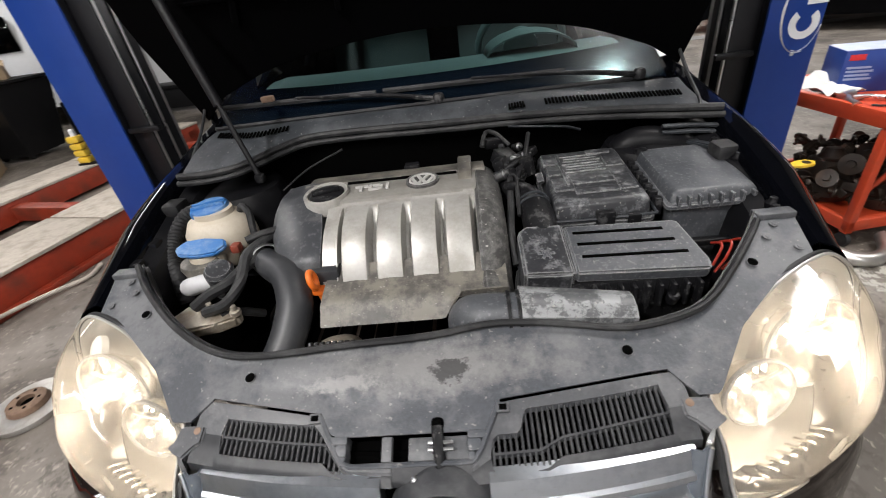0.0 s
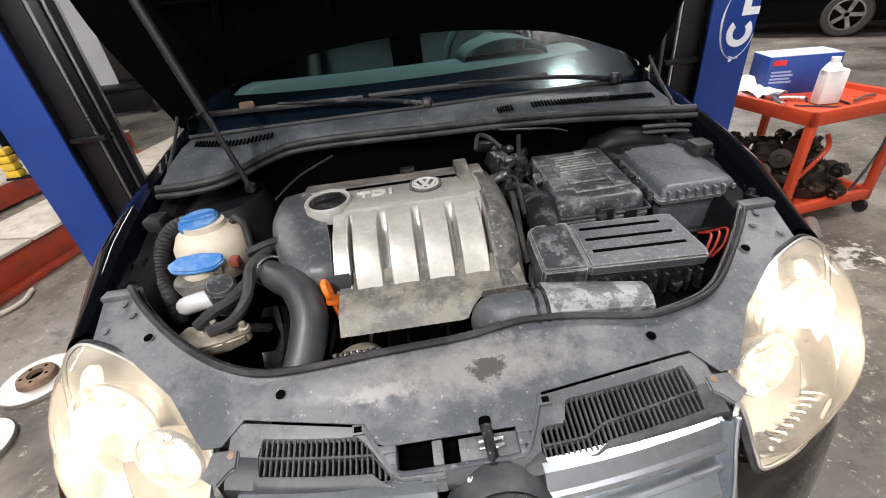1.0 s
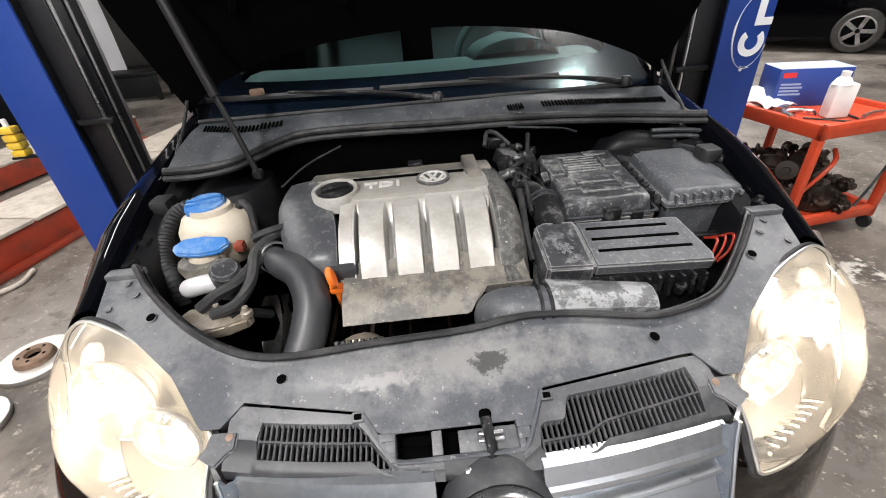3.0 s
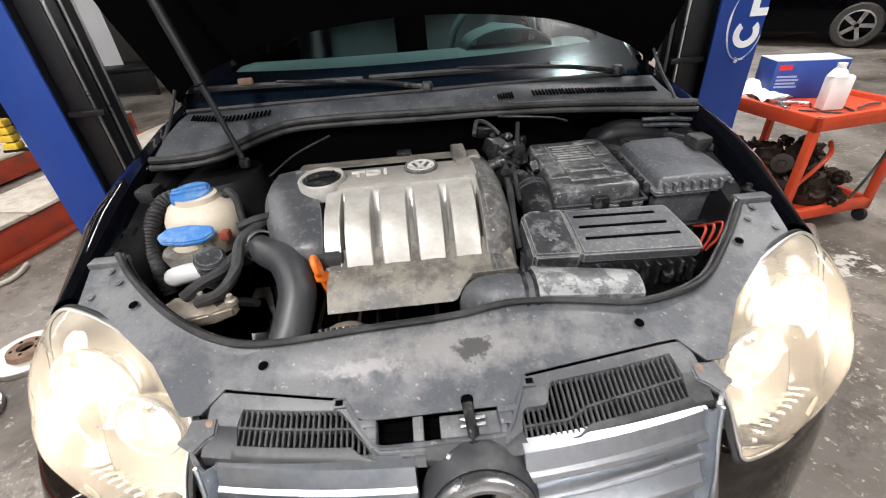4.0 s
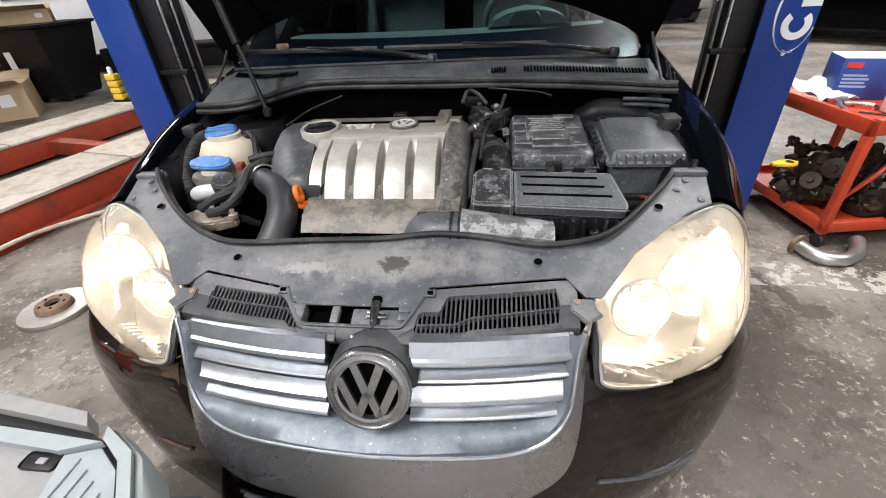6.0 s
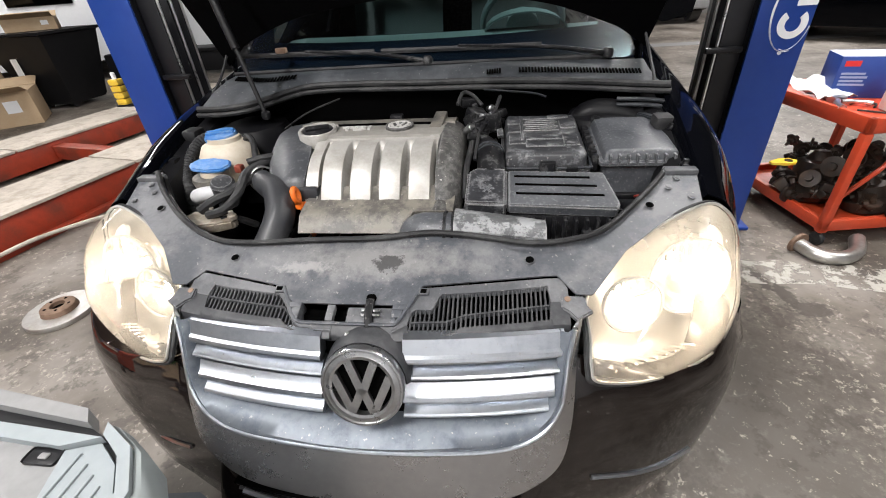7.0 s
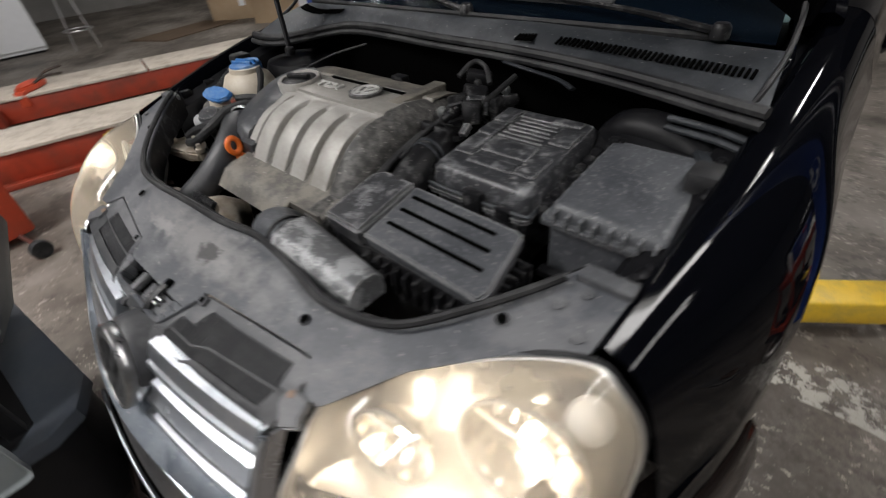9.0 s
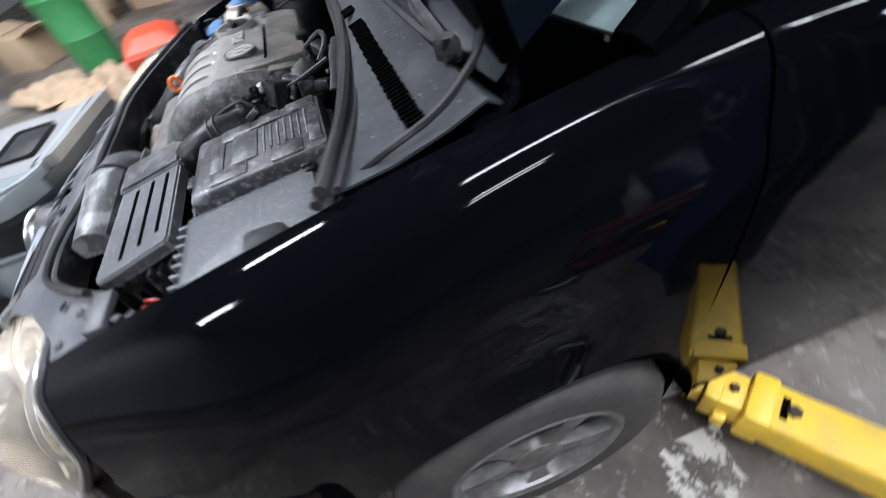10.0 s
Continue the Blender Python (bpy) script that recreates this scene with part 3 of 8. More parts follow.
for p, q in zip(I_EDGE, O_EDGE):
    r = []
    for j in range(15):
        f = j / 14
        a = p.lerp(q, f)
        h = cz(a.y)
        h += 0.010 * math.exp(-((f - 0.04) / 0.05) ** 2)                                  # rolled rear lip
        if abs(a.x) < 0.33:
            h += 0.007 * (1 - min(1, abs(f - 0.35) / 0.32)) ** 0.5 * min(1, (0.33 - abs(a.x)) / 0.06)  # raised centre field
        r.append(Vector((a.x, a.y, h)))
    rows.append(r)
bm = B()
grid(bm, rows)
thick(bm, 0.004)
cover = part("front_panel", bm, "panel", car, "dusty dark grey plastic panel over the lock carrier", 50)
# turned-down rear edge and front edge
bm = B()
grid(bm, [[Vector((p.x, p.y, cz(p.y) + 0.006)), Vector((p.x, p.y + 0.004, cz(p.y) - 0.010)), Vector((p.x, p.y + 0.002, cz(p.y) - 0.06))] for p in I_EDGE])
thick(bm, 0.003)
part("panel_flange", bm, "black_plastic", car)
bm = B()
tube(bm, [(p.x, p.y - 0.012, cz(p.y) + 0.011) for p in I_EDGE[::5]], 0.0065, 8, 120)
part("panel_seal", bm, "rubber", car, "black rubber sealing lip")


def dark_hole(x, y, r=0.0084):
    bm = B()
    nrm = Vector((0, -0.36, 1))
    m = frame_on((x, y, cz(y) + 0.004), nrm, (0, 1, 0))
    lathe(bm, [(r * 1.12, 0.0), (r * 1.1, 0.001), (r, 0.0014), (r * 0.95, 0.0005)], m, 20, cap=False)
    part("hole_rim", bm, "plastic", cover)
    # Black disc stands for the shade inside the hole.
    bm = B()
    lathe(bm, [(r, 0.0015), (r * 0.5, 0.002), (0.0005, 0.002)], m, 20)
    part("hole", bm, "void", cover, "dark clip hole")


for x, y in ((-0.318, 0.001), (0.322, 0.004), (-0.58, 0.141), (0.58, 0.144)):
    dark_hole(x, y)
for s in (1, -1):
    for x, y in ((0.655, 0.222), (0.63, 0.195), (0.672, 0.168)):
        bm = B()
        lathe(bm, [(0.008, 0.0), (0.008, 0.0012), (0.0045, 0.0015), (0.004, 0.0025), (0.002, 0.0025)], frame_on((s * x, y, cz(y) + 0.004), (0, -0.36, 1), (0, 1, 0)), 12)
        part("screw", bm, "plastic", cover)
    bm = box(B(), s * 0.668 - 0.036, s * 0.668 + 0.036, 0.235, 0.262, cz(0.25) - 0.008, cz(0.25) + 0.0065, 0.003)
    part("panel_clip", bm, "plastic", cover)

# slotted air vents in the panel
def along(x, pts):
    """Piecewise line through (x, y) points, in order of x."""
    for (a, b), (c, d) in zip(pts, pts[1:]):
        if x <= c:
            return b + (d - b) * max(0.0, (x - a) / (c - a))
    return pts[-1][1]


def on_panel(x, y, lift):
    return Vector((x, y, cz(y) + lift))


def gy(x, z):
    """Front face of the grille."""
    return -0.165 + 0.27 * x * x + 0.45 * (z - 0.70)


def vent(edge, top, mid, low, x0, x1, xa, xb, bars):
    """Slotted vent between top(x) and low(x) in a plate that ends at edge(x) behind and in the strip over the grille in front."""
    n = 70
    xs = [xa + (xb - xa) * i / n for i in range(n + 1)]

    def sheet(rows, nm, mt, parent, label=""):
        bm = B()
        grid(bm, rows)
        thick(bm, 0.003)
        return part(nm, bm, mt, parent, label, 50)
    back, front = [], []
    for x in xs:
        inside = x0 <= x <= x1
        ytop, ylow = top(x), low(x)
        ye = edge(x)
        back.append([on_panel(x, ye + 0.004, -0.010), on_panel(x, ye, -0.0035), on_panel(x, ye * 0.4 + ytop * 0.6, -0.0035), on_panel(x, ytop, -0.005), on_panel(x, ytop - 0.001, -0.016)])
        ym = min(ylow - 0.007, -0.153 + 0.24 * x * x)
        yg = min(gy(x, 0.715) + 0.004, ym - 0.003)
        front.append([on_panel(x, ylow + 0.001, -0.016), on_panel(x, ylow, -0.006), on_panel(x, ylow * 0.4 + ym * 0.6, -0.006), on_panel(x, ym, -0.009), Vector((x, yg, 0.712)), Vector((x, gy(x, 0.70) + 0.012, 0.698))])
        if not inside:
            mid_y = (ytop + ylow) / 2
            back[-1][-3:] = [on_panel(x, ye * 0.4 + mid_y * 0.6, -0.0035), on_panel(x, mid_y + 0.003, -0.005), on_panel(x, mid_y, -0.007)]
            front[-1][:3] = [on_panel(x, mid_y + 0.001, -0.007), on_panel(x, mid_y - 0.002, -0.0055), on_panel(x, mid_y * 0.4 + ym * 0.6, -0.006)]
    t = sheet(back, "vent_plate", "plastic", car, "dark plastic plate with a slotted air vent")
    sheet(front, "plate_front", "vent_plastic", t)
    # Black sheet under the bars gives the slots their shade.
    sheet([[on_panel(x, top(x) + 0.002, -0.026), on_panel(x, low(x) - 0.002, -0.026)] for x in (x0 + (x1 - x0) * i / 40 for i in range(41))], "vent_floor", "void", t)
    rows = []
    for i in range(61):
        x = x0 + (x1 - x0) * i / 60
        y = mid(x)
        rows.append([on_panel(x, y - 0.0016, -0.016), on_panel(x, y - 0.0016, -0.0065), on_panel(x, y + 0.0016, -0.0065), on_panel(x, y + 0.0016, -0.016)])
    bm = B()
    grid(bm, rows)
    part("vent_rail", bm, "vent_plastic", t)
    m = Matrix.Rotation(math.atan(0.36), 4, "X")
    for i in range(bars + 1):
        x = x0 + (x1 - x0) * i / bars
        a, b = low(x), top(x)
        if b - a > 0.006:
            k = 1 / math.cos(math.atan(0.36))
            part("vent_bar", box(B(), -0.0019, 0.0019, (a - 0.001) * k, (b + 0.001) * k, -0.016, -0.0075, 0.0008, Matrix.Translation((x, 0, 0.78)) @ m, 1), "vent_plastic", t)


def bow(x, c):
    return c + 0.22 * x * x


vent(lambda x: along(x, [(-0.402, -0.060), (-0.380, -0.030), (-0.344, -0.036), (-0.180, -0.065), (-0.140, -0.128), (-0.128, -0.139), (-0.06, -0.141)]) if x > -0.39 else -0.045,
     lambda x: bow(x, -0.083) if x < -0.190 else along(x, [(-0.190, -0.0755), (-0.178, -0.087), (-0.142, -0.133), (-0.126, -0.143), (-0.06, -0.1445)]),
     lambda x: bow(x, -0.109) if x < -0.170 else along(x, [(-0.170, -0.1026), (-0.135, -0.141), (-0.06, -0.148)]),
     lambda x: bow(x, -0.134) if x < -0.170 else along(x, [(-0.170, -0.1276), (-0.155, -0.140), (-0.134, -0.1495), (-0.06, -0.1525)]),
     -0.345, -0.097, -0.395, -0.060, 28)
vent(lambda x: along(x, [(0.060, -0.141), (0.068, -0.136), (0.108, -0.058), (0.349, -0.031), (0.380, -0.029), (0.395, -0.058)]),
     lambda x: min(along(x, [(0.090, -0.112), (0.100, -0.102), (0.134, -0.101), (0.147, -0.068), (0.30, 0.0)]), bow(x, -0.0725)) if x > 0.09 else along(x, [(0.06, -0.1445), (0.09, -0.112)]),
     lambda x: along(x, [(0.096, -0.127), (0.162, -0.124), (0.196, -0.109), (0.356, -0.084)]),
     lambda x: along(x, [(0.06, -0.152), (0.150, -0.151), (0.170, -0.147), (0.192, -0.1335), (0.25, -0.1272), (0.31, -0.120), (0.36, -0.1125)]),
     0.093, 0.358, 0.060, 0.392, 30)
for x, y in ((-0.189, -0.069), (0.113, -0.068)):
    m = frame_on((x, y, cz(y) + 0.001), (0, -0.36, 1), (0, 1, 0))
    bm = B()
    box(bm, -0.010, 0.010, -0.008, 0.008, -0.006, 0.002, 0.0015, m)
    q = part("clip_socket", bm, "plastic", cover)
    part("hole", box(B(), -0.006, 0.006, -0.0045, 0.0045, 0.0015, 0.0026, 0, m), "void", q)
# strip in front of the latch bay
rows = []
for i in range(25):
    x = -0.10 + 0.17 * i / 24
    rows.append([on_panel(x, -0.139, -0.004), on_panel(x, -0.153, -0.009), Vector((x, gy(x, 0.715) + 0.002, 0.712)), Vector((x, gy(x, 0.70) + 0.010, 0.698))])
bm = B()
grid(bm, rows)
part("grille_top_strip", thick(bm, 0.003), "vent_plastic", car, "dark plastic strip above the grille")
mC = Matrix.Translation((0, 0, 0.78)) @ Matrix.Rotation(math.atan(0.36), 4, "X")
k = 1 / math.cos(math.atan(0.36))
# Black box puts the slot's shade into its colour.
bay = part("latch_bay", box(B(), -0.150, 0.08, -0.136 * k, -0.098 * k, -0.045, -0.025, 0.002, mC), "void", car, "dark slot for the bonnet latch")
for xa, xb, ya, yb in ((-0.158, -0.131, -0.108, -0.0965), (-0.148, -0.131, -0.124, -0.108), (-0.140, -0.131, -0.136, -0.124), (0.056, 0.084, -0.108, -0.0965), (0.056, 0.076, -0.124, -0.108), (0.056, 0.066, -0.136, -0.124)):
    part("bay_edge", box(B(), xa, xb, ya * k, yb * k, -0.03, 0.0025, 0.0015, mC), "panel", bay)
bm = B()
tube(bm, [mC @ Vector((x, y * k, 0.0)) for x, y in ((-0.180, -0.066), (-0.158, -0.102), (-0.139, -0.128), (-0.124, -0.1365), (-0.09, -0.138), (0.0, -0.138), (0.052, -0.138), (0.068, -0.132), (0.088, -0.097), (0.107, -0.058))], 0.0042, 8, 60, flat=0.7)
part("bay_lip", bm, "panel", bay, "rolled lip of the panel")
part("bay_shelf", box(B(), -0.131, 0.056, -0.140 * k, -0.1335 * k, -0.03, -0.002, 0.0015, mC), "panel", bay)
part("latch_plate", box(B(), -0.035, 0.062, -0.1335 * k, -0.102 * k, -0.012, -0.004, 0.002, mC), "plastic", bay, "dark steel latch plate")
part("bay_web", box(B(), -0.076, -0.060, -0.1335 * k, -0.10 * k, -0.012, 0.001, 0.002, mC), "plastic", bay)
bm = B()
tube(bm, [mC @ Vector(p) for p in ((0.016, -0.155 * k, -0.012), (0.013, -0.125 * k, 0.004), (0.010, -0.090 * k, 0.004))], 0.009, 8, 10, flat=0.6)
part("latch_lever", bm, "black_plastic", bay)
for y in (-0.112, -0.121):
    part("latch_claw", box(B(), -0.004, 0.034, (y - 0.0025) * k, (y + 0.0025) * k, -0.002, 0.006, 0.001, mC), "badge", bay)
part("latch_slot", box(B(), 0.001, 0.020, -0.094 * k, -0.078 * k, -0.001, 0.0062, 0.006, mC), "void", bay)
part("latch_hook", box(B(), -0.03, 0.06, -0.163 * k, -0.152 * k, -0.02, -0.008, 0.002, mC), "black_plastic", bay)
for x in (-0.024, 0.044):
    bm = B()
    lathe(bm, [(0.006, 0), (0.006, 0.003), (0.003, 0.005), (0.001, 0.005)], mC @ Matrix.Translation((x, -0.157 * k, -0.008)), 10)
    part("bolt", bm, "steel", bay)

# grille: chrome surround, slats, badge
G_OUT = [(0.416, 0.742), (0.409, 0.690), (0.406, 0.630), (0.402, 0.545), (0.384, 0.470), (0.338, 0.430), (0.26, 0.404), (0.12, 0.396), (0.0, 0.394)]
G_MID = [(0.398, 0.726), (0.389, 0.680), (0.383, 0.625), (0.376, 0.590), (0.356, 0.557), (0.318, 0.533), (0.252, 0.521), (0.12, 0.519), (0.0, 0.518)]
G_IN = [(0.372, 0.720), (0.370, 0.670), (0.366, 0.625), (0.352, 0.588), (0.322, 0.566), (0.25, 0.560), (0.17, 0.559), (0.08, 0.558), (0.0, 0.558)]


def full(h, n):
    s = spline([(x, z, 0) for x, z in h], n)
    return [(p.x, p.y) for p in s] + [(-p.x, p.y) for p in reversed(s[:-1])]


go, gm, gi = full(G_OUT, 40), full(G_MID, 40), full(G_IN, 40)
bm = B()
grid(bm, [[Vector((a[0], gy(*a) - 0.002, a[1])), Vector(((a[0] + b[0]) / 2, gy((a[0] + b[0]) / 2, (a[1] + b[1]) / 2) - 0.014, (a[1] + b[1]) / 2)), Vector((b[0], gy(*b) - 0.018, b[1]))] for a, b in zip(go, gm)])
thick(bm, 0.006)
sur = part("grille_surround", bm, "satin", car, "satin silver U-shaped grille surround", 60)
bm = B()
grid(bm, [[Vector((b[0], gy(*b) - 0.019, b[1])), Vector(((b[0] * 0.5 + c[0] * 0.5), gy(*b) - 0.026, b[1] * 0.5 + c[1] * 0.5)), Vector((c[0], gy(*c) - 0.010, c[1])), Vector((c[0] * 0.985, gy(*c) + 0.025, c[1] + 0.003))] for b, c in zip(gm, gi)])
thick(bm, 0.004)
part("grille_ledge", bm, "ledge", car, "dull blue-grey ledge under the slats", 60)
bm = B()
tube(bm, [(b[0], gy(*b) - 0.021, b[1]) for b in gm[::3]], 0.0042, 8, 120)
part("chrome_edge", bm, "chrome", car, "thin bright chrome line round the grille")
# Black sheet behind the slats, coloured for the shade between them.
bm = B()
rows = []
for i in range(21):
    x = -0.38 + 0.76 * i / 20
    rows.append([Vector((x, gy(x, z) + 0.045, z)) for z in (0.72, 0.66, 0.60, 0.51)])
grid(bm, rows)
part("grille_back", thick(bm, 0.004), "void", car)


def slat(s, z_top, z_lip, xo):
    """A chrome blade: a plain sloping face over a rounded bright lip."""
    xi = 0.080
    h = min(0.012, (z_top - z_lip) * 0.5)
    rows = []
    for i in range(17):
        f = i / 16
        x = xi + (xo - xi) * f
        y = gy(x, z_lip) - 0.004
        prof = [(0.034, z_top + 0.002), (0.012, z_top), (-0.002, z_lip + h), (-0.0085, z_lip + h * 0.72), (-0.0115, z_lip + h * 0.2), (-0.0115, z_lip - 0.002), (-0.008, z_lip - 0.006), (0.0, z_lip - 0.007), (0.024, z_lip - 0.004)]
        rows.append([Vector((s * x + 0.004, y + a, z)) for a, z in prof])
    bm = B()
    v = grid(bm, rows, close_v=True)
    bm.faces.new(v[0])
    bm.faces.new(v[-1])
    part("grille_slat", bm, "chrome", car, "bright chrome grille slat", 24)


for s in (1, -1):
    for zt, zl, xo in ((0.719, 0.680, 0.376), (0.664, 0.652, 0.372), (0.639, 0.610, 0.361), (0.598, 0.584, 0.351)):
        slat(s, zt, zl, xo)
    # end tabs on the panel
    bm = B()
    slab(bm, [(s * x, y * k) for x, y in ((0.377, -0.068), (0.421, -0.068), (0.425, -0.090), (0.436, -0.098), (0.404, -0.117), (0.388, -0.100), (0.377, -0.094))], -0.014, -0.001, mC)
    bmesh.ops.recalc_face_normals(bm, faces=bm.faces[:])
    bmesh.ops.bevel(bm, geom=bm.edges[:], offset=0.003, segments=2, affect="EDGES")
    tab = part("corner_bracket", bm, "plastic", car, "grey plastic bracket with a rusty screw")
    bm = B()
    lathe(bm, [(0.006, 0), (0.006, 0.002), (0.002, 0.003)], mC @ Matrix.Translation((s * 0.389, -0.076 * k, -0.002)), 10)
    part("screw", bm, "rust", tab)

BADGE = frame_on((0.015, -0.228, 0.660), (0.0, -1, 0.37))
bm = B()
lathe(bm, [(0.070, -0.03), (0.079, -0.012), (0.079, 0.0), (0.077, 0.004), (0.0735, 0.0045), (0.0715, 0.002), (0.0665, 0.002), (0.062, 0.004), (0.056, 0.003), (0.055, -0.012), (0.01, -0.014)], BADGE, 56)
badge = part("badge", bm, "badge", car, "round worn chrome badge", 30)
bm = B()
lathe(bm, [(0.0555, -0.010), (0.02, -0.011), (0.001, -0.011)], BADGE, 40)
part("badge_back", bm, "void", badge)


def stroke(a, b, w, z0, z1, m):
    d = (Vector((*b, 0)) - Vector((*a, 0))).normalized()
    n = Vector((-d.y, d.x, 0)) * w
    bm = B()
    slab(bm, [(a[0] + n.x, a[1] + n.y), (a[0] - n.x, a[1] - n.y), (b[0] - n.x, b[1] - n.y), (b[0] + n.x, b[1] + n.y)], z0, z1, m)
    return bm


def emblem(m, r, parent, material, h):
    for a, b in (((-0.42, 0.86), (-0.02, -0.16)), ((0.42, 0.86), (0.02, -0.16)), ((-0.88, 0.38), (-0.34, -0.84)), ((0.88, 0.38), (0.34, -0.84)), ((-0.34, -0.84), (-0.02, -0.10)), ((0.34, -0.84), (0.02, -0.10))):
        part("emblem_bar", stroke((a[0] * r, a[1] * r), (b[0] * r, b[1] * r), r * 0.125, -h * 2, h, m), material, parent)


emblem(BADGE, 0.060, badge, "badge", 0.003)
bm = B()
rows = []
for i in range(25):
    a = math.pi * i / 24
    c = math.cos(a)
    rows.append([BADGE @ Vector((0.080 * c, 0.080 * math.sin(a), -0.016)), BADGE @ Vector((0.084 * c, 0.086 * math.sin(a), -0.024)), BADGE @ Vector((0.090 * c, 0.094 * math.sin(a), -0.06))])
grid(bm, rows)
part("badge_hood", thick(bm, 0.004), "vent_plastic", car, "grey plastic cowl over the badge", 60)
# bumper
PLAN = [(0, -0.175), (0.2, -0.165), (0.4, -0.128), (0.55, -0.098), (0.65, -0.055), (0.735, 0.0), (0.80, 0.07), (0.842, 0.15), (0.876, 0.24), (0.896, 0.33), (0.905, 0.41)]
plan = spline([(x, y, 0) for x, y in PLAN], 60)


def bump_pt(p, z, out=0.0):
    lean = 0.42 * (1 - min(1, p.x / 0.9)) * (z - 0.70)
    bulge = 0.026 * math.sin(max(0, min(1, (z - 0.20) / 0.45)) * math.pi)
    n = Vector((p.x * 0.9, -0.55 * (1.02 - p.x), 0)).normalized()
    side = max(0.0, min(1.0, (p.x - 0.60) / 0.2))
    out -= 0.055 * max(0.0, (z - 0.50) / 0.2) * side
    q = Vector((p.x, p.y + lean, z)) + n * (bulge + out)
    return q


def bumper_half(s):
    bm = B()
    rows = []
    for p in plan:
        ztop = 0.66 if p.x < 0.42 else 0.66 - 0.118 * min(1, (p.x - 0.42) / 0.26) + 0.15 * min(1.0, max(0, (p.x - 0.70) / 0.13)) ** 1.3
        if p.x > 0.80:
            ztop = 0.635 - 0.065 * min(1.0, (p.x - 0.80) / 0.05)
        ztop += 0.026 * max(0.0, min(1.0, (p.x - 0.58) / 0.10)) * max(0.0, min(1.0, (0.82 - p.x) / 0.04))
        if p.x < 0.40:
            f = max(0.0, min(1, (0.40 - p.x) / 0.14))
            ztop = 0.66 - 0.33 * f ** 0.7
        zs = [ztop, ztop - 0.015, 0.5 * (ztop + 0.40), 0.42, 0.36, 0.30, 0.24, 0.20, 0.16]
        zs = [min(z, ztop - 0.004 * i) for i, z in enumerate(zs)]
        r = []
        for i, z in enumerate(zs):
            q = bump_pt(p, z, -0.010 if i == 0 else 0.0)
            if s < 0:
                f = max(0.0, min(1.0, (p.x - 0.52) / 0.22)) * max(0.0, min(1.0, (0.90 - p.x) / 0.06))
                q.x += 0.040 * f
                q.y -= 0.018 * f
            if i >= 7:
                q.y += 0.03 * (i - 6)
            r.append(Vector((s * q.x, q.y, q.z)))
        g = max(0.0, min(1.0, (p.x - 0.46) / 0.08))
        q = bump_pt(p, ztop + 0.002, -0.012 - 0.050 * g)
        rows.append([Vector((s * q.x, q.y, q.z))] + r)
    grid(bm, rows)
    part("bumper", thick(bm, 0.004), "bumper_paint", car, "scuffed brown-black bumper half", 50)
    bm = B()
    tube(bm, [(s * q.x, q.y, q.z) for q in (bump_pt(p, 0.385 - 0.29 * (p.x - 0.43), 0.001) for p in plan if 0.43 < p.x < 0.69)], 0.0055, 6, 40)
    part("bumper_trim", bm, "chrome", car, "thin chrome bumper trim")


mirror2(bumper_half)
rows = []
for i in range(41):
    x = -0.30 + 0.6 * i / 40
    y = gy(x, 0.37)
    rows.append([Vector((x, y + 0.005, 0.398)), Vector((x, y + 0.03, 0.390)), Vector((x, y + 0.03, 0.33)), Vector((x, y - 0.01, 0.30))])
bm = B()
grid(bm, rows)
low = part("lower_intake", thick(bm, 0.004), "void", car, "dark lower bumper intake")
for z in (0.384, 0.364, 0.344):
    bm = B()
    tube(bm, [(x, gy(x, 0.37) + 0.012, z) for x in (-0.3, -0.15, 0, 0.15, 0.3)], 0.005, 6, 24)
    part("intake_bar", bm, "vent_plastic", low)


bm = B()
tube(bm, [(x, gy(x, 0.375) - 0.006, 0.372 + 0.3 * x * x) for x in (-0.27, -0.2, -0.1, 0.0, 0.1, 0.2, 0.27)], 0.005, 8, 40)
part("intake_trim", bm, "chrome", car, "thin chrome trim in the lower intake")


# headlamps
HL = [(0.448, -0.163, 0.627), (0.432, -0.154, 0.653), (0.432, -0.117, 0.692), (0.427, -0.062, 0.739), (0.455, -0.019, 0.761), (0.517, 0.042, 0.787), (0.610, 0.108, 0.817), (0.697, 0.145, 0.838), (0.738, 0.143, 0.822), (0.771, 0.143, 0.775), (0.783, 0.124, 0.710), (0.777, 0.062, 0.633), (0.722, -0.012, 0.575), (0.644, -0.069, 0.571), (0.547, -0.125, 0.591)]


def closed(pts, n):
    P = [Vector(p) for p in pts]
    k = len(P)
    out = []
    for i in range(n):
        t = i / n * k
        s = int(t)
        f = t - s
        a, b, c, d = P[(s - 1) % k], P[s % k], P[(s + 1) % k], P[(s + 2) % k]
        out.append(0.5 * ((2 * b) + (c - a) * f + (2 * a - 5 * b + 4 * c - d) * f * f + (3 * b - a - 3 * c + d) * f ** 3))
    return out


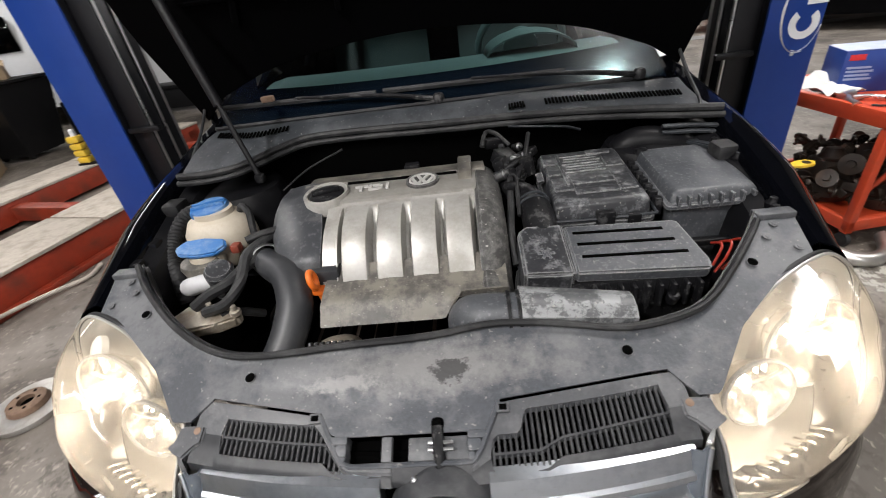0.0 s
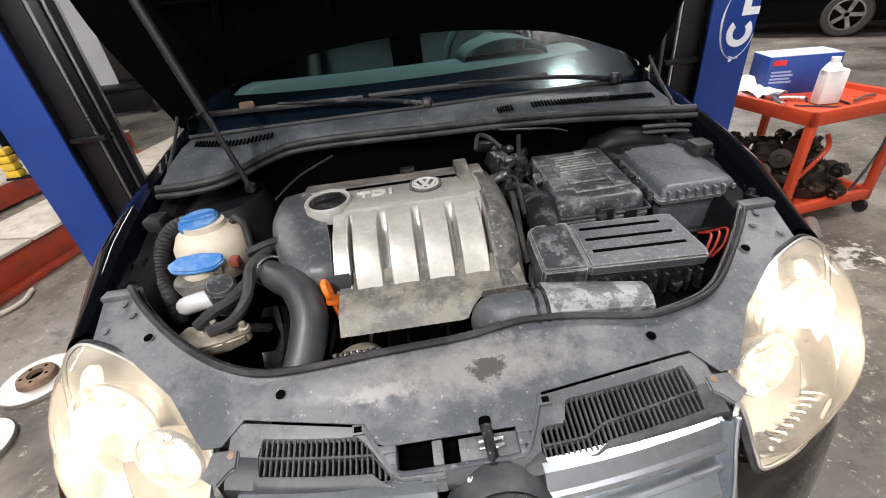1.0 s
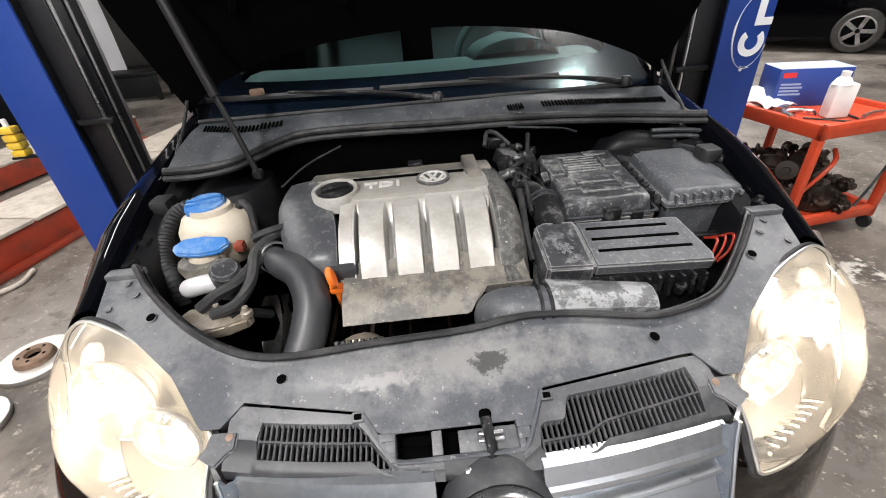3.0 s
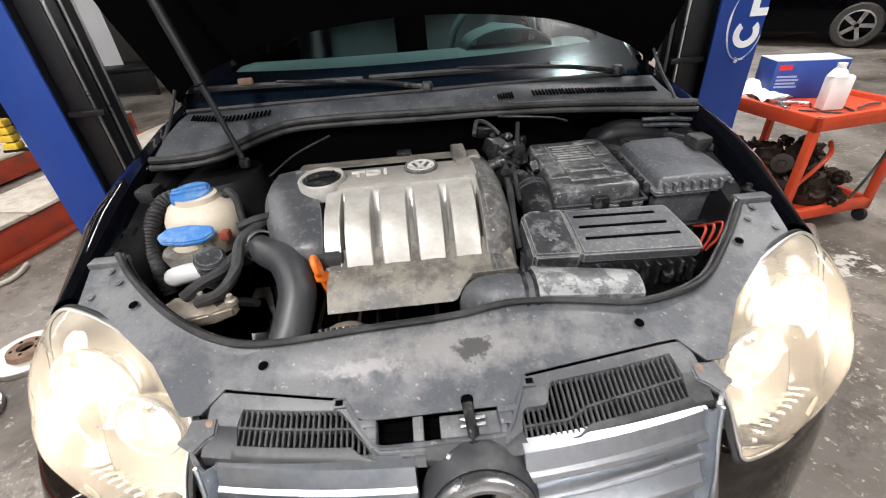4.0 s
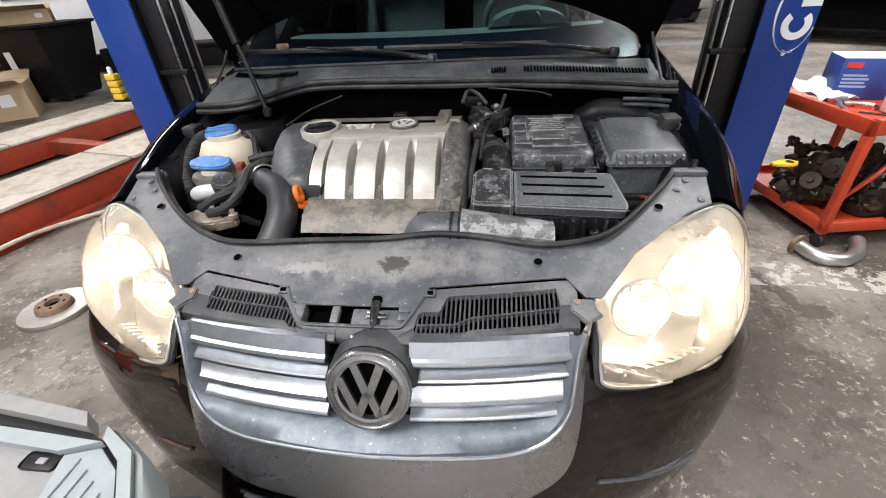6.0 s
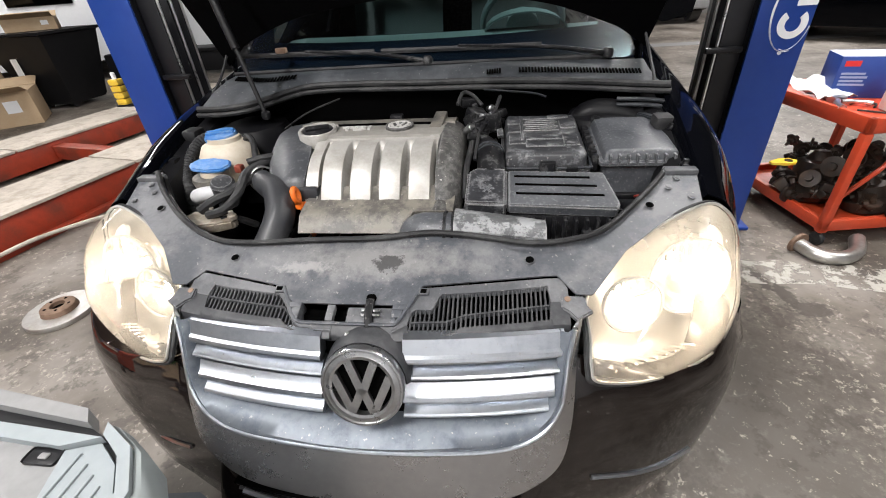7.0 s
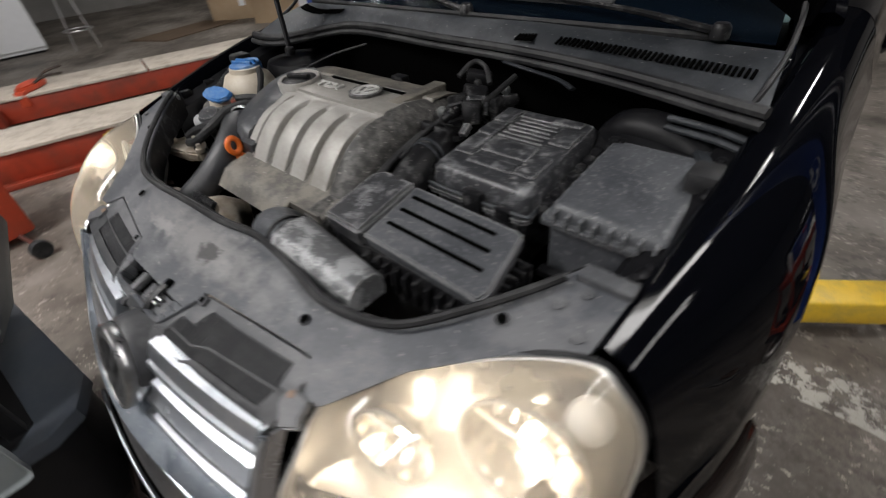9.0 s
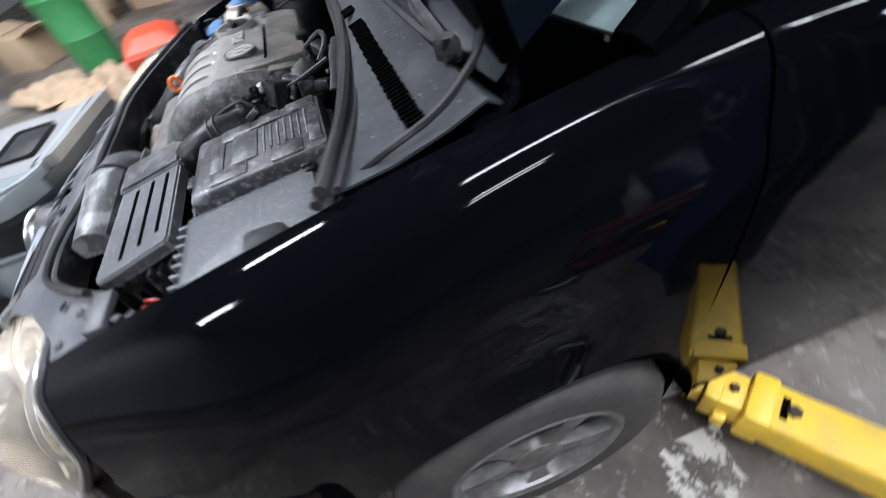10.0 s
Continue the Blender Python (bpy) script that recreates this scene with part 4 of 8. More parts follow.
def headlamp(s):
    t = part("headlamp", box(B(), s * 0.60 - 0.05, s * 0.60 + 0.05, 0.14, 0.20, 0.62, 0.70, 0.01), "void", car, "lit clear-lens headlamp with glare spread over its cover")
    edge = [Vector((s * p.x, p.y, p.z)) for p in closed(HL, 72)]
    C = Vector((s * 0.613, 0.003, 0.705))
    nrm = Vector((s * 0.46, -0.70, 0.55)).normalized()

    def dome(lift, inset, rings=10, flat=1.0):
        rows = []
        for j in range(rings + 1):
            r = (1 - j / rings) * inset
            rows.append([C + (e - C) * r * 1.0 + nrm * (lift * (1 - (r / inset) ** 2) + (e - C).dot(nrm) * 0) for e in edge])
        return rows
    bm = B()
    v = grid(bm, dome(0.088, 1.0), close_v=True)
    bmesh.ops.remove_doubles(bm, verts=bm.verts, dist=0.0005)
    lens = part("lens", bm, "lens", t, "clear headlamp cover with added glare haze", 80)
    # shell behind the lens
    bm = B()
    rows = [[C + (e - C) * a - nrm * b for e in edge] for a, b in ((0.985, 0.004), (0.95, 0.03), (0.86, 0.075), (0.6, 0.095), (0.25, 0.10), (0.02, 0.10))]
    grid(bm, rows, close_v=True)
    part("shell", bm, "lamp_shell", t, "silvered lamp housing", 60)
    bm = B()
    tube(bm, edge + [edge[0]], 0.0032, 6, 120)
    part("lens_rim", bm, "lamp_shell", t)
    bm = B()
    ring = [C + (e - C) * 1.018 - nrm * 0.008 for e in edge]
    tube(bm, ring + [ring[0]], 0.0055, 6, 120)
    part("lens_gasket", bm, "rubber", t, "black rubber gasket round the lamp")

    def bowl(p, r, depth, aim, lamp):
        m = frame_on(p, aim)
        bm = B()
        lathe(bm, [(r * 1.08, 0.006), (r * 1.04, 0.010), (r, 0.004), (r * 0.92, -depth * 0.25), (r * 0.7, -depth * 0.65), (r * 0.4, -depth * 0.92), (r * 0.12, -depth)], m, 40, cap=False)
        b = part("reflector_bowl", thick(bm, 0.002), "reflector", t, "round mirror reflector")
        bm = B()
        lathe(bm, [(r * 1.10, 0.004), (r * 1.13, 0.012), (r * 1.08, 0.015), (r * 1.05, 0.010)], m, 40, cap=False)
        part("bowl_ring", bm, "grey_mid", b)
        bm = B()
        tube(bm, [m @ Vector((r * 0.94 * math.cos(a), 0.30 * r - 0.16 * r * math.cos(2 * (a - math.pi / 2)) * 0.6, 0.003 - depth * 0.18)) for a in [math.pi * k / 12 for k in range(13)]], 0.0032, 6, 40, flat=0.6)
        part("bowl_visor", bm, "lamp_shell", b)
        for k in range(-2, 3):
            part("bowl_flute", box(B(), k * r * 0.26 - 0.0016, k * r * 0.26 + 0.0016, 0.36 * r, 0.80 * r, -depth * 0.45, -depth * 0.20, 0.001, m, 1), "reflector", b)
        bm = B()
        lathe(bm, [(0.001, -depth * 0.95), (0.010, -depth * 0.85), (0.011, -depth * 0.45), (0.006, -depth * 0.30), (0.001, -depth * 0.28)], m, 16)
        part("bulb", bm, "bulb" if lamp else "white_plastic", b, "glowing halogen bulb" if lamp else "")
        return m
    aim = (s * 0.16, -0.93, 0.22)
    bowl((s * 0.662, 0.070, 0.706), 0.078, 0.055, aim, True)
    bowl((s * 0.524, -0.020, 0.700), 0.055, 0.045, aim, True)
    bm = B()
    lathe(bm, [(0.030, 0.0), (0.030, 0.012), (0.022, 0.018), (0.004, 0.020)], frame_on((s * 0.715, 0.135, 0.755), (s * 0.5, -0.6, 0.6)), 20)
    part("indicator", bm, "white_plastic", t)
    for k in range(9):
        bm = box(B(), -0.0035, 0.0035, -0.003, 0.003, -0.012, 0.022, 0.002, frame_on((s * (0.475 + 0.022 * k), -0.118 + 0.0115 * k, 0.612 - 0.002 * k), nrm))
        part("reflector_rib", bm, "reflector", t)
    # Extra lamp at the lens centre brightens the cover from inside.
    d = bpy.data.lights.new("headlamp_light", "POINT")
    d.energy, d.shadow_soft_size, d.color = 1.35, 0.03, (1.0, 0.86, 0.68)
    ob = new("headlamp_light", d)
    ob.location = C + nrm * 0.02
    return t


for s in (1, -1):
    headlamp(s)


def body_section(xi, zi, w, sh):
    """Half-section of the body side: flange, top edge, round shoulder, side."""
    arc_ = spline([(xi + 0.006, zi + 0.003, 0), (xi + 0.045, zi - 0.004 - 0.010 * sh, 0), (xi + 0.5 * (w - xi) + 0.010, zi - 0.034 - 0.03 * sh, 0), (w - 0.030, zi - 0.100 - 0.05 * sh, 0), (w - 0.008, zi - 0.170 - 0.06 * sh, 0), (w - 0.001, min(0.70, zi - 0.22), 0)], 16)
    return [(xi - 0.012, zi - 0.030), (xi - 0.004, zi - 0.004)] + [(p.x, p.y) for p in arc_]


def plan_x(y):
    """Half-width of the bumper over the car's length."""
    return min(plan, key=lambda p: abs(p.y - y) + (10 if p.x < 0.7 else 0)).x


# wings
def wing(s):
    TOP = [(0.17, 0.698, 0.846), (0.35, 0.713, 0.896), (0.55, 0.727, 0.944), (0.80, 0.735, 0.991), (1.00, 0.741, 1.022), (1.11, 0.7455, 1.034)]
    WIDE = [(0.17, 0.832, 0), (0.35, 0.876, 0), (0.55, 0.892, 0), (0.80, 0.876, 0), (1.00, 0.871, 0), (1.11, 0.872, 0)]
    wide = spline(WIDE, 45)
    rows = []
    top = spline([(a, b, c) for a, b, c in TOP], 45)
    for i, p in enumerate(top):
        y, xi, zi = p.x, p.y, p.z
        f = (y - 0.17) / 0.83
        if y < AXLE_Y - 0.350 or y > AXLE_Y + 0.350:
            zb = 0.56 if y < AXLE_Y else 0.20
        else:
            zb = AXLE_Z + math.sqrt(max(0.0, 0.350 ** 2 - (y - AXLE_Y) ** 2))
        if y <= AXLE_Y - 0.350:
            zb = 0.56
        w = wide[i].y
        sh = max(0, 1 - f / 0.30)
        # stations over the section: flange, edge, crown, shoulder, side
        sec = body_section(xi, zi, w, sh)
        zc = sec[-1][1]
        zc = max(zc, zb + 0.03)
        sec[-1] = (sec[-1][0], min(zc, sec[-2][1] - 0.02))
        r = []
        for j, (x, z) in enumerate(sec):
            sy = y - (0.02 * max(0, (j - 2)) / (len(sec) - 3)) * max(0, 1 - f * 2.5)
            r.append(Vector((s * x, sy, z)))
        for q in (0.35, 0.7, 0.95, 1.0):
            z = sec[-1][1] + (zb - sec[-1][1]) * q
            ys = y - (0.02 + 0.07 * q) * max(0, 1 - f * 2.5)
            wl = plan_x(ys) - 0.014 if y < 0.34 else w + 0.032 * math.exp(-((y - AXLE_Y) / 0.30) ** 2)
            r.append(Vector((s * (w + (wl - w) * q - (0.0 if q < 1 else 0.012)), ys, z)))
        rows.append(r)
    bm = B()
    grid(bm, rows)
    part("wing", thick(bm, 0.003), "paint", car, "glossy black front wing", 40)
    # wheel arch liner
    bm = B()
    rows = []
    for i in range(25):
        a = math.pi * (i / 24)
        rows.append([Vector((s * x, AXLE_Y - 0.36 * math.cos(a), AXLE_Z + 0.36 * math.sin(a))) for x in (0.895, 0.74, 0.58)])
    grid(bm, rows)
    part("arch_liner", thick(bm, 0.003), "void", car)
    # inner wing ledge beside the bay
    bm = B()
    rows = []
    for p in top[3:]:
        y, xi, zi = p.x, p.y, p.z
        rows.append([Vector((s * (xi - 0.010), y, zi - 0.028)), Vector((s * (xi - 0.045), y, zi - 0.045)), Vector((s * (xi - 0.062), y, zi - 0.075)), Vector((s * (xi - 0.075), y, 0.70)), Vector((s * (xi - 0.10), y, 0.45))])
    grid(bm, rows)
    part("inner_wing", thick(bm, 0.003), "inner_wing", car, "dusty black inner wing panel", 30)


mirror2(wing)


# wheels
def wheel(s, y):
    t = part("wheel", box(B(), s * 0.70 - 0.03, s * 0.70 + 0.03, y - 0.05, y + 0.05, AXLE_Z - 0.05, AXLE_Z + 0.05, 0.01), "void", car, "black tyre on a dusty five-spoke alloy rim")
    m = Matrix.Translation((s * 0.796, y, AXLE_Z)) @ Matrix.Rotation(s * math.pi / 2, 4, "Y")
    bm = B()
    lathe(bm, [(0.190, -0.100), (0.25, -0.105), (0.290, -0.098), (0.312, -0.075), (0.316, -0.03), (0.316, 0.03), (0.312, 0.075), (0.290, 0.098), (0.25, 0.108), (0.190, 0.102), (0.184, 0.085)], m, 64, cap=False)
    tyre = part("tyre", bm, "tyre", t, "worn black tyre")
    bm = B()
    lathe(bm, [(0.188, -0.09), (0.180, 0.0), (0.183, 0.085), (0.195, 0.100), (0.199, 0.103), (0.193, 0.106), (0.183, 0.098), (0.175, 0.06), (0.170, -0.06)], m, 48, cap=False)
    rim = part("rim", bm, "rim", t, "silver alloy rim")
    for k in range(5):
        a = k * math.tau / 5
        mm = m @ Matrix.Rotation(a, 4, "Z")
        bm = B()
        slab(bm, [(0.03, -0.028), (0.11, -0.020), (0.184, -0.034), (0.184, 0.034), (0.11, 0.020), (0.03, 0.028)], 0.062, 0.090, mm)
        part("spoke", bm, "rim", rim)
    bm = B()
    lathe(bm, [(0.06, 0.05), (0.058, 0.092), (0.045, 0.100), (0.002, 0.101)], m, 24)
    part("hub_cap", bm, "rim", rim)
    bm = B()
    lathe(bm, [(0.14, 0.0), (0.14, 0.02), (0.05, 0.022), (0.002, 0.022)], m, 32)
    part("brake_disc", bm, "disc", t)


for s in (1, -1):
    wheel(s, AXLE_Y)
    wheel(s, AXLE_Y + 2.578)

# bonnet, propped open
HD = Vector((0, -0.371, 0.928))
HN = Vector((0, 0.928, 0.371))
HB = Vector((0, 0.87, 1.04))
ARC = [(-1.0, 0.01), (-0.90, 0.062), (-0.80, 0.100), (-0.48, 0.172), (0.0, 0.204), (0.48, 0.168), (0.80, 0.090), (0.90, 0.054), (1.0, 0.008)]
arc = spline([(u, v, 0) for u, v in ARC], 49)


def hood_pt(u, v, out):
    w = 0.725 + 0.055 * min(1, v / 0.3) - 0.05 * max(0, v - 0.75)
    crown = 0.0
    return HB + Vector((u * w, 0, 0)) + HD * v + HN * (crown + out)


rows_o, rows_i = [], []
for p in arc:
    u, v0 = p.x, p.y
    v1 = 1.06 - 0.16 * u * u
    rows_o.append([hood_pt(u, v0 + (v1 - v0) * j / 14, 0.0) for j in range(15)])
    rows_i.append([hood_pt(u * 0.985, v0 + 0.01 + (v1 - v0 - 0.02) * j / 14, -0.022 - 0.018 * math.sin(math.pi * min(1, j / 14)) * (1 - u * u)) for j in range(15)])
bm = B()
grid(bm, rows_o)
thick(bm, 0.002)
hood = part("bonnet", bm, "paint", car, "black bonnet skin, propped open", 50)
bm = B()
grid(bm, rows_i)
thick(bm, 0.002)
part("bonnet_liner", bm, "under_paint", hood, "matt black bonnet underside", 50)
for a, b in ((rows_o[0], rows_i[0]), (rows_o[-1], rows_i[-1])):
    bm = B()
    grid(bm, [a, b])
    part("bonnet_edge", thick(bm, 0.002), "under_paint", hood)
bm = B()
grid(bm, [[r[0] for r in rows_o], [r[0] for r in rows_i]])
part("bonnet_edge", thick(bm, 0.002), "under_paint", hood)
for u in (-0.6, -0.25, 0.25, 0.6):
    bm = B()
    tube(bm, [hood_pt(u * (1 - 0.15 * k), 0.30 + 0.22 * k, -0.040) for k in range(4)], 0.012, 6, 16)
    part("bonnet_rib", bm, "under_paint", hood)
bm = B()
tube(bm, [hood_pt(u, 0.36, -0.036 - 0.012 * (1 - u * u)) for u in (-0.75, -0.4, 0, 0.4, 0.75)], 0.012, 6, 30, flat=0.5)
part("bonnet_rib", bm, "under_paint", hood)
for s in (1, -1):
    bm = B()
    tube(bm, [(s * 0.71, 0.80, 0.975), (s * 0.715, 0.85, 1.0), (s * 0.705, 0.86, 1.07)], 0.011, 6, 10, flat=0.5)
    part("bonnet_hinge", bm, "paint", car)
    bm = B()
    tube(bm, [(s * 0.700, 0.63, 0.955), (s * 0.712, 0.68, 0.985), (s * 0.718, 0.76, 1.02), (s * 0.715, 0.81, 1.06), (s * 0.708, 0.83, 1.09)], 0.005, 6, 18)
    part("washer_hose", bm, "rubber", car)
    # bump stop behind each wing edge
    bm = box(B(), s * 0.70 - 0.026, s * 0.70 + 0.026, 0.475, 0.535, 0.885, 0.925, 0.012)
    part("bump_stop", bm, "rubber", car)
bm = B()
tube(bm, [(-0.468, 0.556, 0.945), (-0.525, 0.59, 1.145)], 0.0075, 8, 4)
tube(bm, [(-0.522, 0.588, 1.135), (-0.62, 0.646, 1.475)], 0.0125, 10, 4)
part("bonnet_strut", bm, "bin", car, "black bonnet gas strut")
bm = B()
lathe(bm, [(0.004, -0.014), (0.013, -0.010), (0.015, 0.0), (0.013, 0.010), (0.004, 0.014)], pose(-0.468, 0.556, 0.945), 14)
part("strut_ball", bm, "black_plastic", car)

# cowl panel, seal, wipers, windscreen
SEAL = [(-0.712, 0.582, 0.955), (-0.62, 0.572, 0.957), (-0.545, 0.590, 0.961), (-0.489, 0.641, 0.968), (-0.435, 0.693, 0.976), (-0.365, 0.728, 0.982), (-0.20, 0.728, 0.983), (0.0, 0.715, 0.981), (0.2, 0.708, 0.980), (0.40, 0.684, 0.978), (0.56, 0.652, 0.974), (0.66, 0.622, 0.972), (0.735, 0.598, 0.972)]
seal = spline(SEAL, 70)


def ws_base(x):
    return Vector((x, 0.795 + 0.045 * (x / 0.7) ** 2, 1.030 - 0.01 * (x / 0.7) ** 2))


def cowl_rise(x):
    """Crown of the cowl between seal and glass."""
    return 0.016 if x < 0.1 else 0.016 + 0.006 * min(1, (x - 0.1) / 0.12) - 0.034 * max(0.0, (x - 0.25) / 0.45)


rows = []
for p in seal:
    q = ws_base(p.x * 0.97)
    r = [p + Vector((0, 0.004, 0.004))]
    for f in (0.06, 0.15, 0.4, 0.7, 0.92, 1.0):
        a = p.lerp(q, f)
        a.z += cowl_rise(p.x) * math.sin(f * math.pi) + (-0.02 if f == 1.0 else 0)
        r.append(a)
    rows.append(r)
bm = B()
grid(bm, rows)
cowl = part("cowl_panel", thick(bm, 0.004), "cowl", car, "dusty grey-black plastic cowl panel", 40)
for k, (dz, dy, r) in enumerate(((0.008, 0.004, 0.010), (-0.008, -0.008, 0.008), (0.004, 0.024, 0.005))):
    bm = B()
    tube(bm, [p + Vector((0, dy, dz)) for p in seal[::3]], r, 8, 110)
    part("cowl_seal", bm, "rubber", cowl, "black rubber bonnet seal")
for x0, x1, fa, fb, n in ((-0.66, -0.43, 0.72, 0.48, 22), (0.215, 0.262, 0.24, 0.27, 6), (0.315, 0.69, 0.32, 0.56, 38)):
    for i in range(n):
        x = x0 + (x1 - x0) * (i + 0.5) / n
        p = min(seal, key=lambda q: abs(q.x - x / 0.985))
        q = ws_base(x)
        f = fa + (fb - fa) * i / (n - 1)
        a = Vector((x, p.y + (q.y - p.y) * f, p.z + (q.z - p.z) * f + cowl_rise(x) * math.sin(f * math.pi) + 0.005))
        part("cowl_slot", box(B(), -0.0028, 0.0028, -0.014, 0.014, -0.003, 0.0015, 0.001, Matrix.Translation(a) @ Matrix.Rotation(0.25, 4, "X"), 1), "void", cowl)

rows = []
for i in range(33):
    x = -0.70 + 1.4 * i / 32
    b = ws_base(x)
    t = Vector((x * 0.80, 1.62 + 0.10 * (x / 0.7) ** 2, 1.430))
    r = []
    for j in range(9):
        f = j / 8
        p = b.lerp(t, f)
        p.z += 0.05 * math.sin(f * math.pi)
        r.append(p)
    rows.append(r)
bm = B()
grid(bm, rows)
part("windscreen", bm, "windscreen", car, "green-tinted windscreen glass", 80)
bm = B()
tube(bm, [r[0] + Vector((0, -0.006, 0.002)) for r in rows[::3]], 0.008, 6, 60)
part("windscreen_seal", bm, "rubber", car)
band = []
for i in range(33):
    x = -0.69 + 1.38 * i / 32
    b, t = ws_base(x), Vector((x * 0.80, 1.62 + 0.10 * (x / 0.7) ** 2, 1.430))
    top = 0.125 + 0.035 * (x / 0.69) ** 2 + 0.30 * max(0.0, (abs(x) - 0.60) / 0.09) ** 2
    r = []
    for j in range(7):
        f = 0.004 + top * j / 6
        p = b.lerp(t, f)
        p.z += 0.05 * math.sin(f * math.pi) - 0.006
        r.append(p)
    band.append(r)
bm = B()
grid(bm, band)
part("glass_border", thick(bm, 0.002), "frit", car, "black border along the foot of the windscreen", 80)


def wiper(x0, y0, x1, y1, z0, z1, mid):
    bm = B()
    tube(bm, [(x0, y0, z0), (x0 * 0.6 + x1 * 0.4, y0 * 0.6 + y1 * 0.4 - 0.008, z0 * 0.6 + z1 * 0.4 + 0.014), (x1, y1, z1 + 0.008)], [0.012, 0.009, 0.006], 8, 16, flat=0.7)
    w = part("wiper_arm", bm, "black_plastic", car, "black wiper arm")
    bm = B()
    tube(bm, [Vector((x1, y1, z1)) + Vector(mid) * f for f in (-0.3, 0, 0.3)], 0.006, 6, 10, flat=1.5)
    part("wiper_blade", bm, "rubber", w)
    bm = B()
    lathe(bm, [(0.018, -0.01), (0.018, 0.008), (0.012, 0.016), (0.002, 0.018)], pose(x0, y0, z0), 14)
    part("wiper_cap", bm, "black_plastic", w)


wiper(0.02, 0.795, -0.42, 0.845, 1.040, 1.075, (0.85, -0.10, 0.0))
wiper(0.60, 0.815, 0.12, 0.835, 1.035, 1.070, (0.9, -0.06, 0.0))
bm = box(B(), -0.535, -0.495, 0.848, 0.868, 1.080, 1.098, 0.004)
part("wiper_clip", bm, "rust", car)

# cabin, doors, roof
def side(s):
    for name, y0, y1 in (("front_door", 1.116, 2.06), ("rear_door", 2.07, 2.90), ("rear_wing", 2.91, 4.20)):
        rows = []
        for i in range(21):
            y = y0 + (y1 - y0) * i / 20
            zb = 0.20
            d = y - (AXLE_Y + 2.578)
            if abs(d) < 0.350:
                zb = AXLE_Z + math.sqrt(0.350 ** 2 - d * d)
            tail = max(0, y - 3.5)
            w = 0.872 - 0.12 * tail * tail
            sec = body_section(min(w - 0.125, 0.741 + 0.04 * (y - 1)), 1.034 + 0.004 * (y - 1.1), w, 0)
            if sec[-1][1] < zb + 0.02:
                sec[-1] = (w, zb + 0.02)
            sec += [(w, sec[-1][1] * 0.5 + zb * 0.5), (w - 0.012, zb)]
            rows.append([Vector((s * x, y, z)) for x, z in sec])
        bm = B()
        grid(bm, rows)
        d = part(name, thick(bm, 0.004), "paint", car, "glossy black body side panel", 40)
        if "door" in name:
            bm = B()
            tube(bm, [(s * 0.864, y1 - 0.26, 0.80), (s * 0.890, y1 - 0.19, 0.808), (s * 0.864, y1 - 0.10, 0.81)], 0.012, 8, 14, flat=1.4)
            part("door_handle", bm, "paint", d)
    for name, ya, yb, yc, yd in (("front_window", 1.28, 2.02, 1.74, 2.02), ("rear_window", 2.10, 2.95, 2.10, 2.75)):
        bm = B()
        grid(bm, [[Vector((s * 0.770, ya, 1.02)), Vector((s * 0.785, yb, 1.03))], [Vector((s * 0.63, yc, 1.40)), Vector((s * 0.63, yd, 1.40))]])
        part(name, thick(bm, 0.004), "side_glass", car, "dark side window glass")
    bm = B()
    tube(bm, [(s * 0.735, 1.0, 1.02), (s * 0.66, 1.35, 1.27), (s * 0.575, 1.70, 1.435), (s * 0.57, 2.3, 1.46), (s * 0.58, 2.9, 1.42), (s * 0.66, 3.5, 1.06)], [0.035, 0.032, 0.035, 0.035, 0.04, 0.05], 8, 50)
    part("roof_rail", bm, "paint", car, "black windscreen pillar and roof rail")
    bm = B()
    tube(bm, [(s * 0.60, 2.06, 1.44), (s * 0.77, 2.06, 1.0)], 0.035, 8, 4, flat=1.4)
    part("door_pillar", bm, "paint", car)
    bm = B()
    pts = [(0, 0.0), (0.09, 0.02), (0.19, 0.01), (0.20, 0.10), (0.12, 0.135), (0.02, 0.12)]
    slab(bm, pts, -0.045, 0.045, Matrix.Translation((s * 0.83, 1.36, 1.06)) @ Matrix.Diagonal((s, 1, 1, 1)) @ Matrix.Rotation(math.pi / 2, 4, "X"))
    bmesh.ops.bevel(bm, geom=bm.edges[:], offset=0.018, segments=3, affect="EDGES")
    mir = part("door_mirror", bm, "paint", car, "black door mirror")
    part("mirror_glass", box(B(), s * 0.93 - 0.075, s * 0.93 + 0.075, 1.4055, 1.409, 1.085, 1.17, 0.01), "reflector", mir)
    bm = box(B(), s * 0.82 - 0.03, s * 0.82 + 0.03, 1.0, 3.2, 0.12, 0.215, 0.015)
    part("sill", bm, "paint", car)


mirror2(side)
rows = []
for i in range(17):
    u = -1 + 2 * i / 16
    rows.append([Vector((u * 0.56, y, z + 0.035 * (1 - u * u))) for y, z in ((1.62, 1.43), (1.9, 1.455), (2.3, 1.465), (2.7, 1.45), (2.95, 1.42))])
bm = B()
grid(bm, rows)
part("roof", thick(bm, 0.004), "paint", car, "glossy black roof")
rows = []
for i in range(9):
    u = -1 + 2 * i / 8
    rows.append([Vector((u * w, y, z)) for w, y, z in ((0.56, 2.95, 1.43), (0.60, 3.2, 1.27), (0.64, 3.5, 1.07))])
bm = B()
grid(bm, rows)
part("rear_screen", thick(bm, 0.004), "side_glass", car, "dark rear screen glass")
rows = []
for i in range(13):
    u = -1 + 2 * i / 12
    rows.append([Vector((u * 0.76, y + 0.0 * u, z + 0.02 * (1 - u * u))) for y, z in ((3.48, 1.05), (3.8, 1.06), (4.18, 1.02), (4.22, 0.95), (4.24, 0.6), (4.22, 0.25), (4.1, 0.2))])
bm = B()
grid(bm, rows)
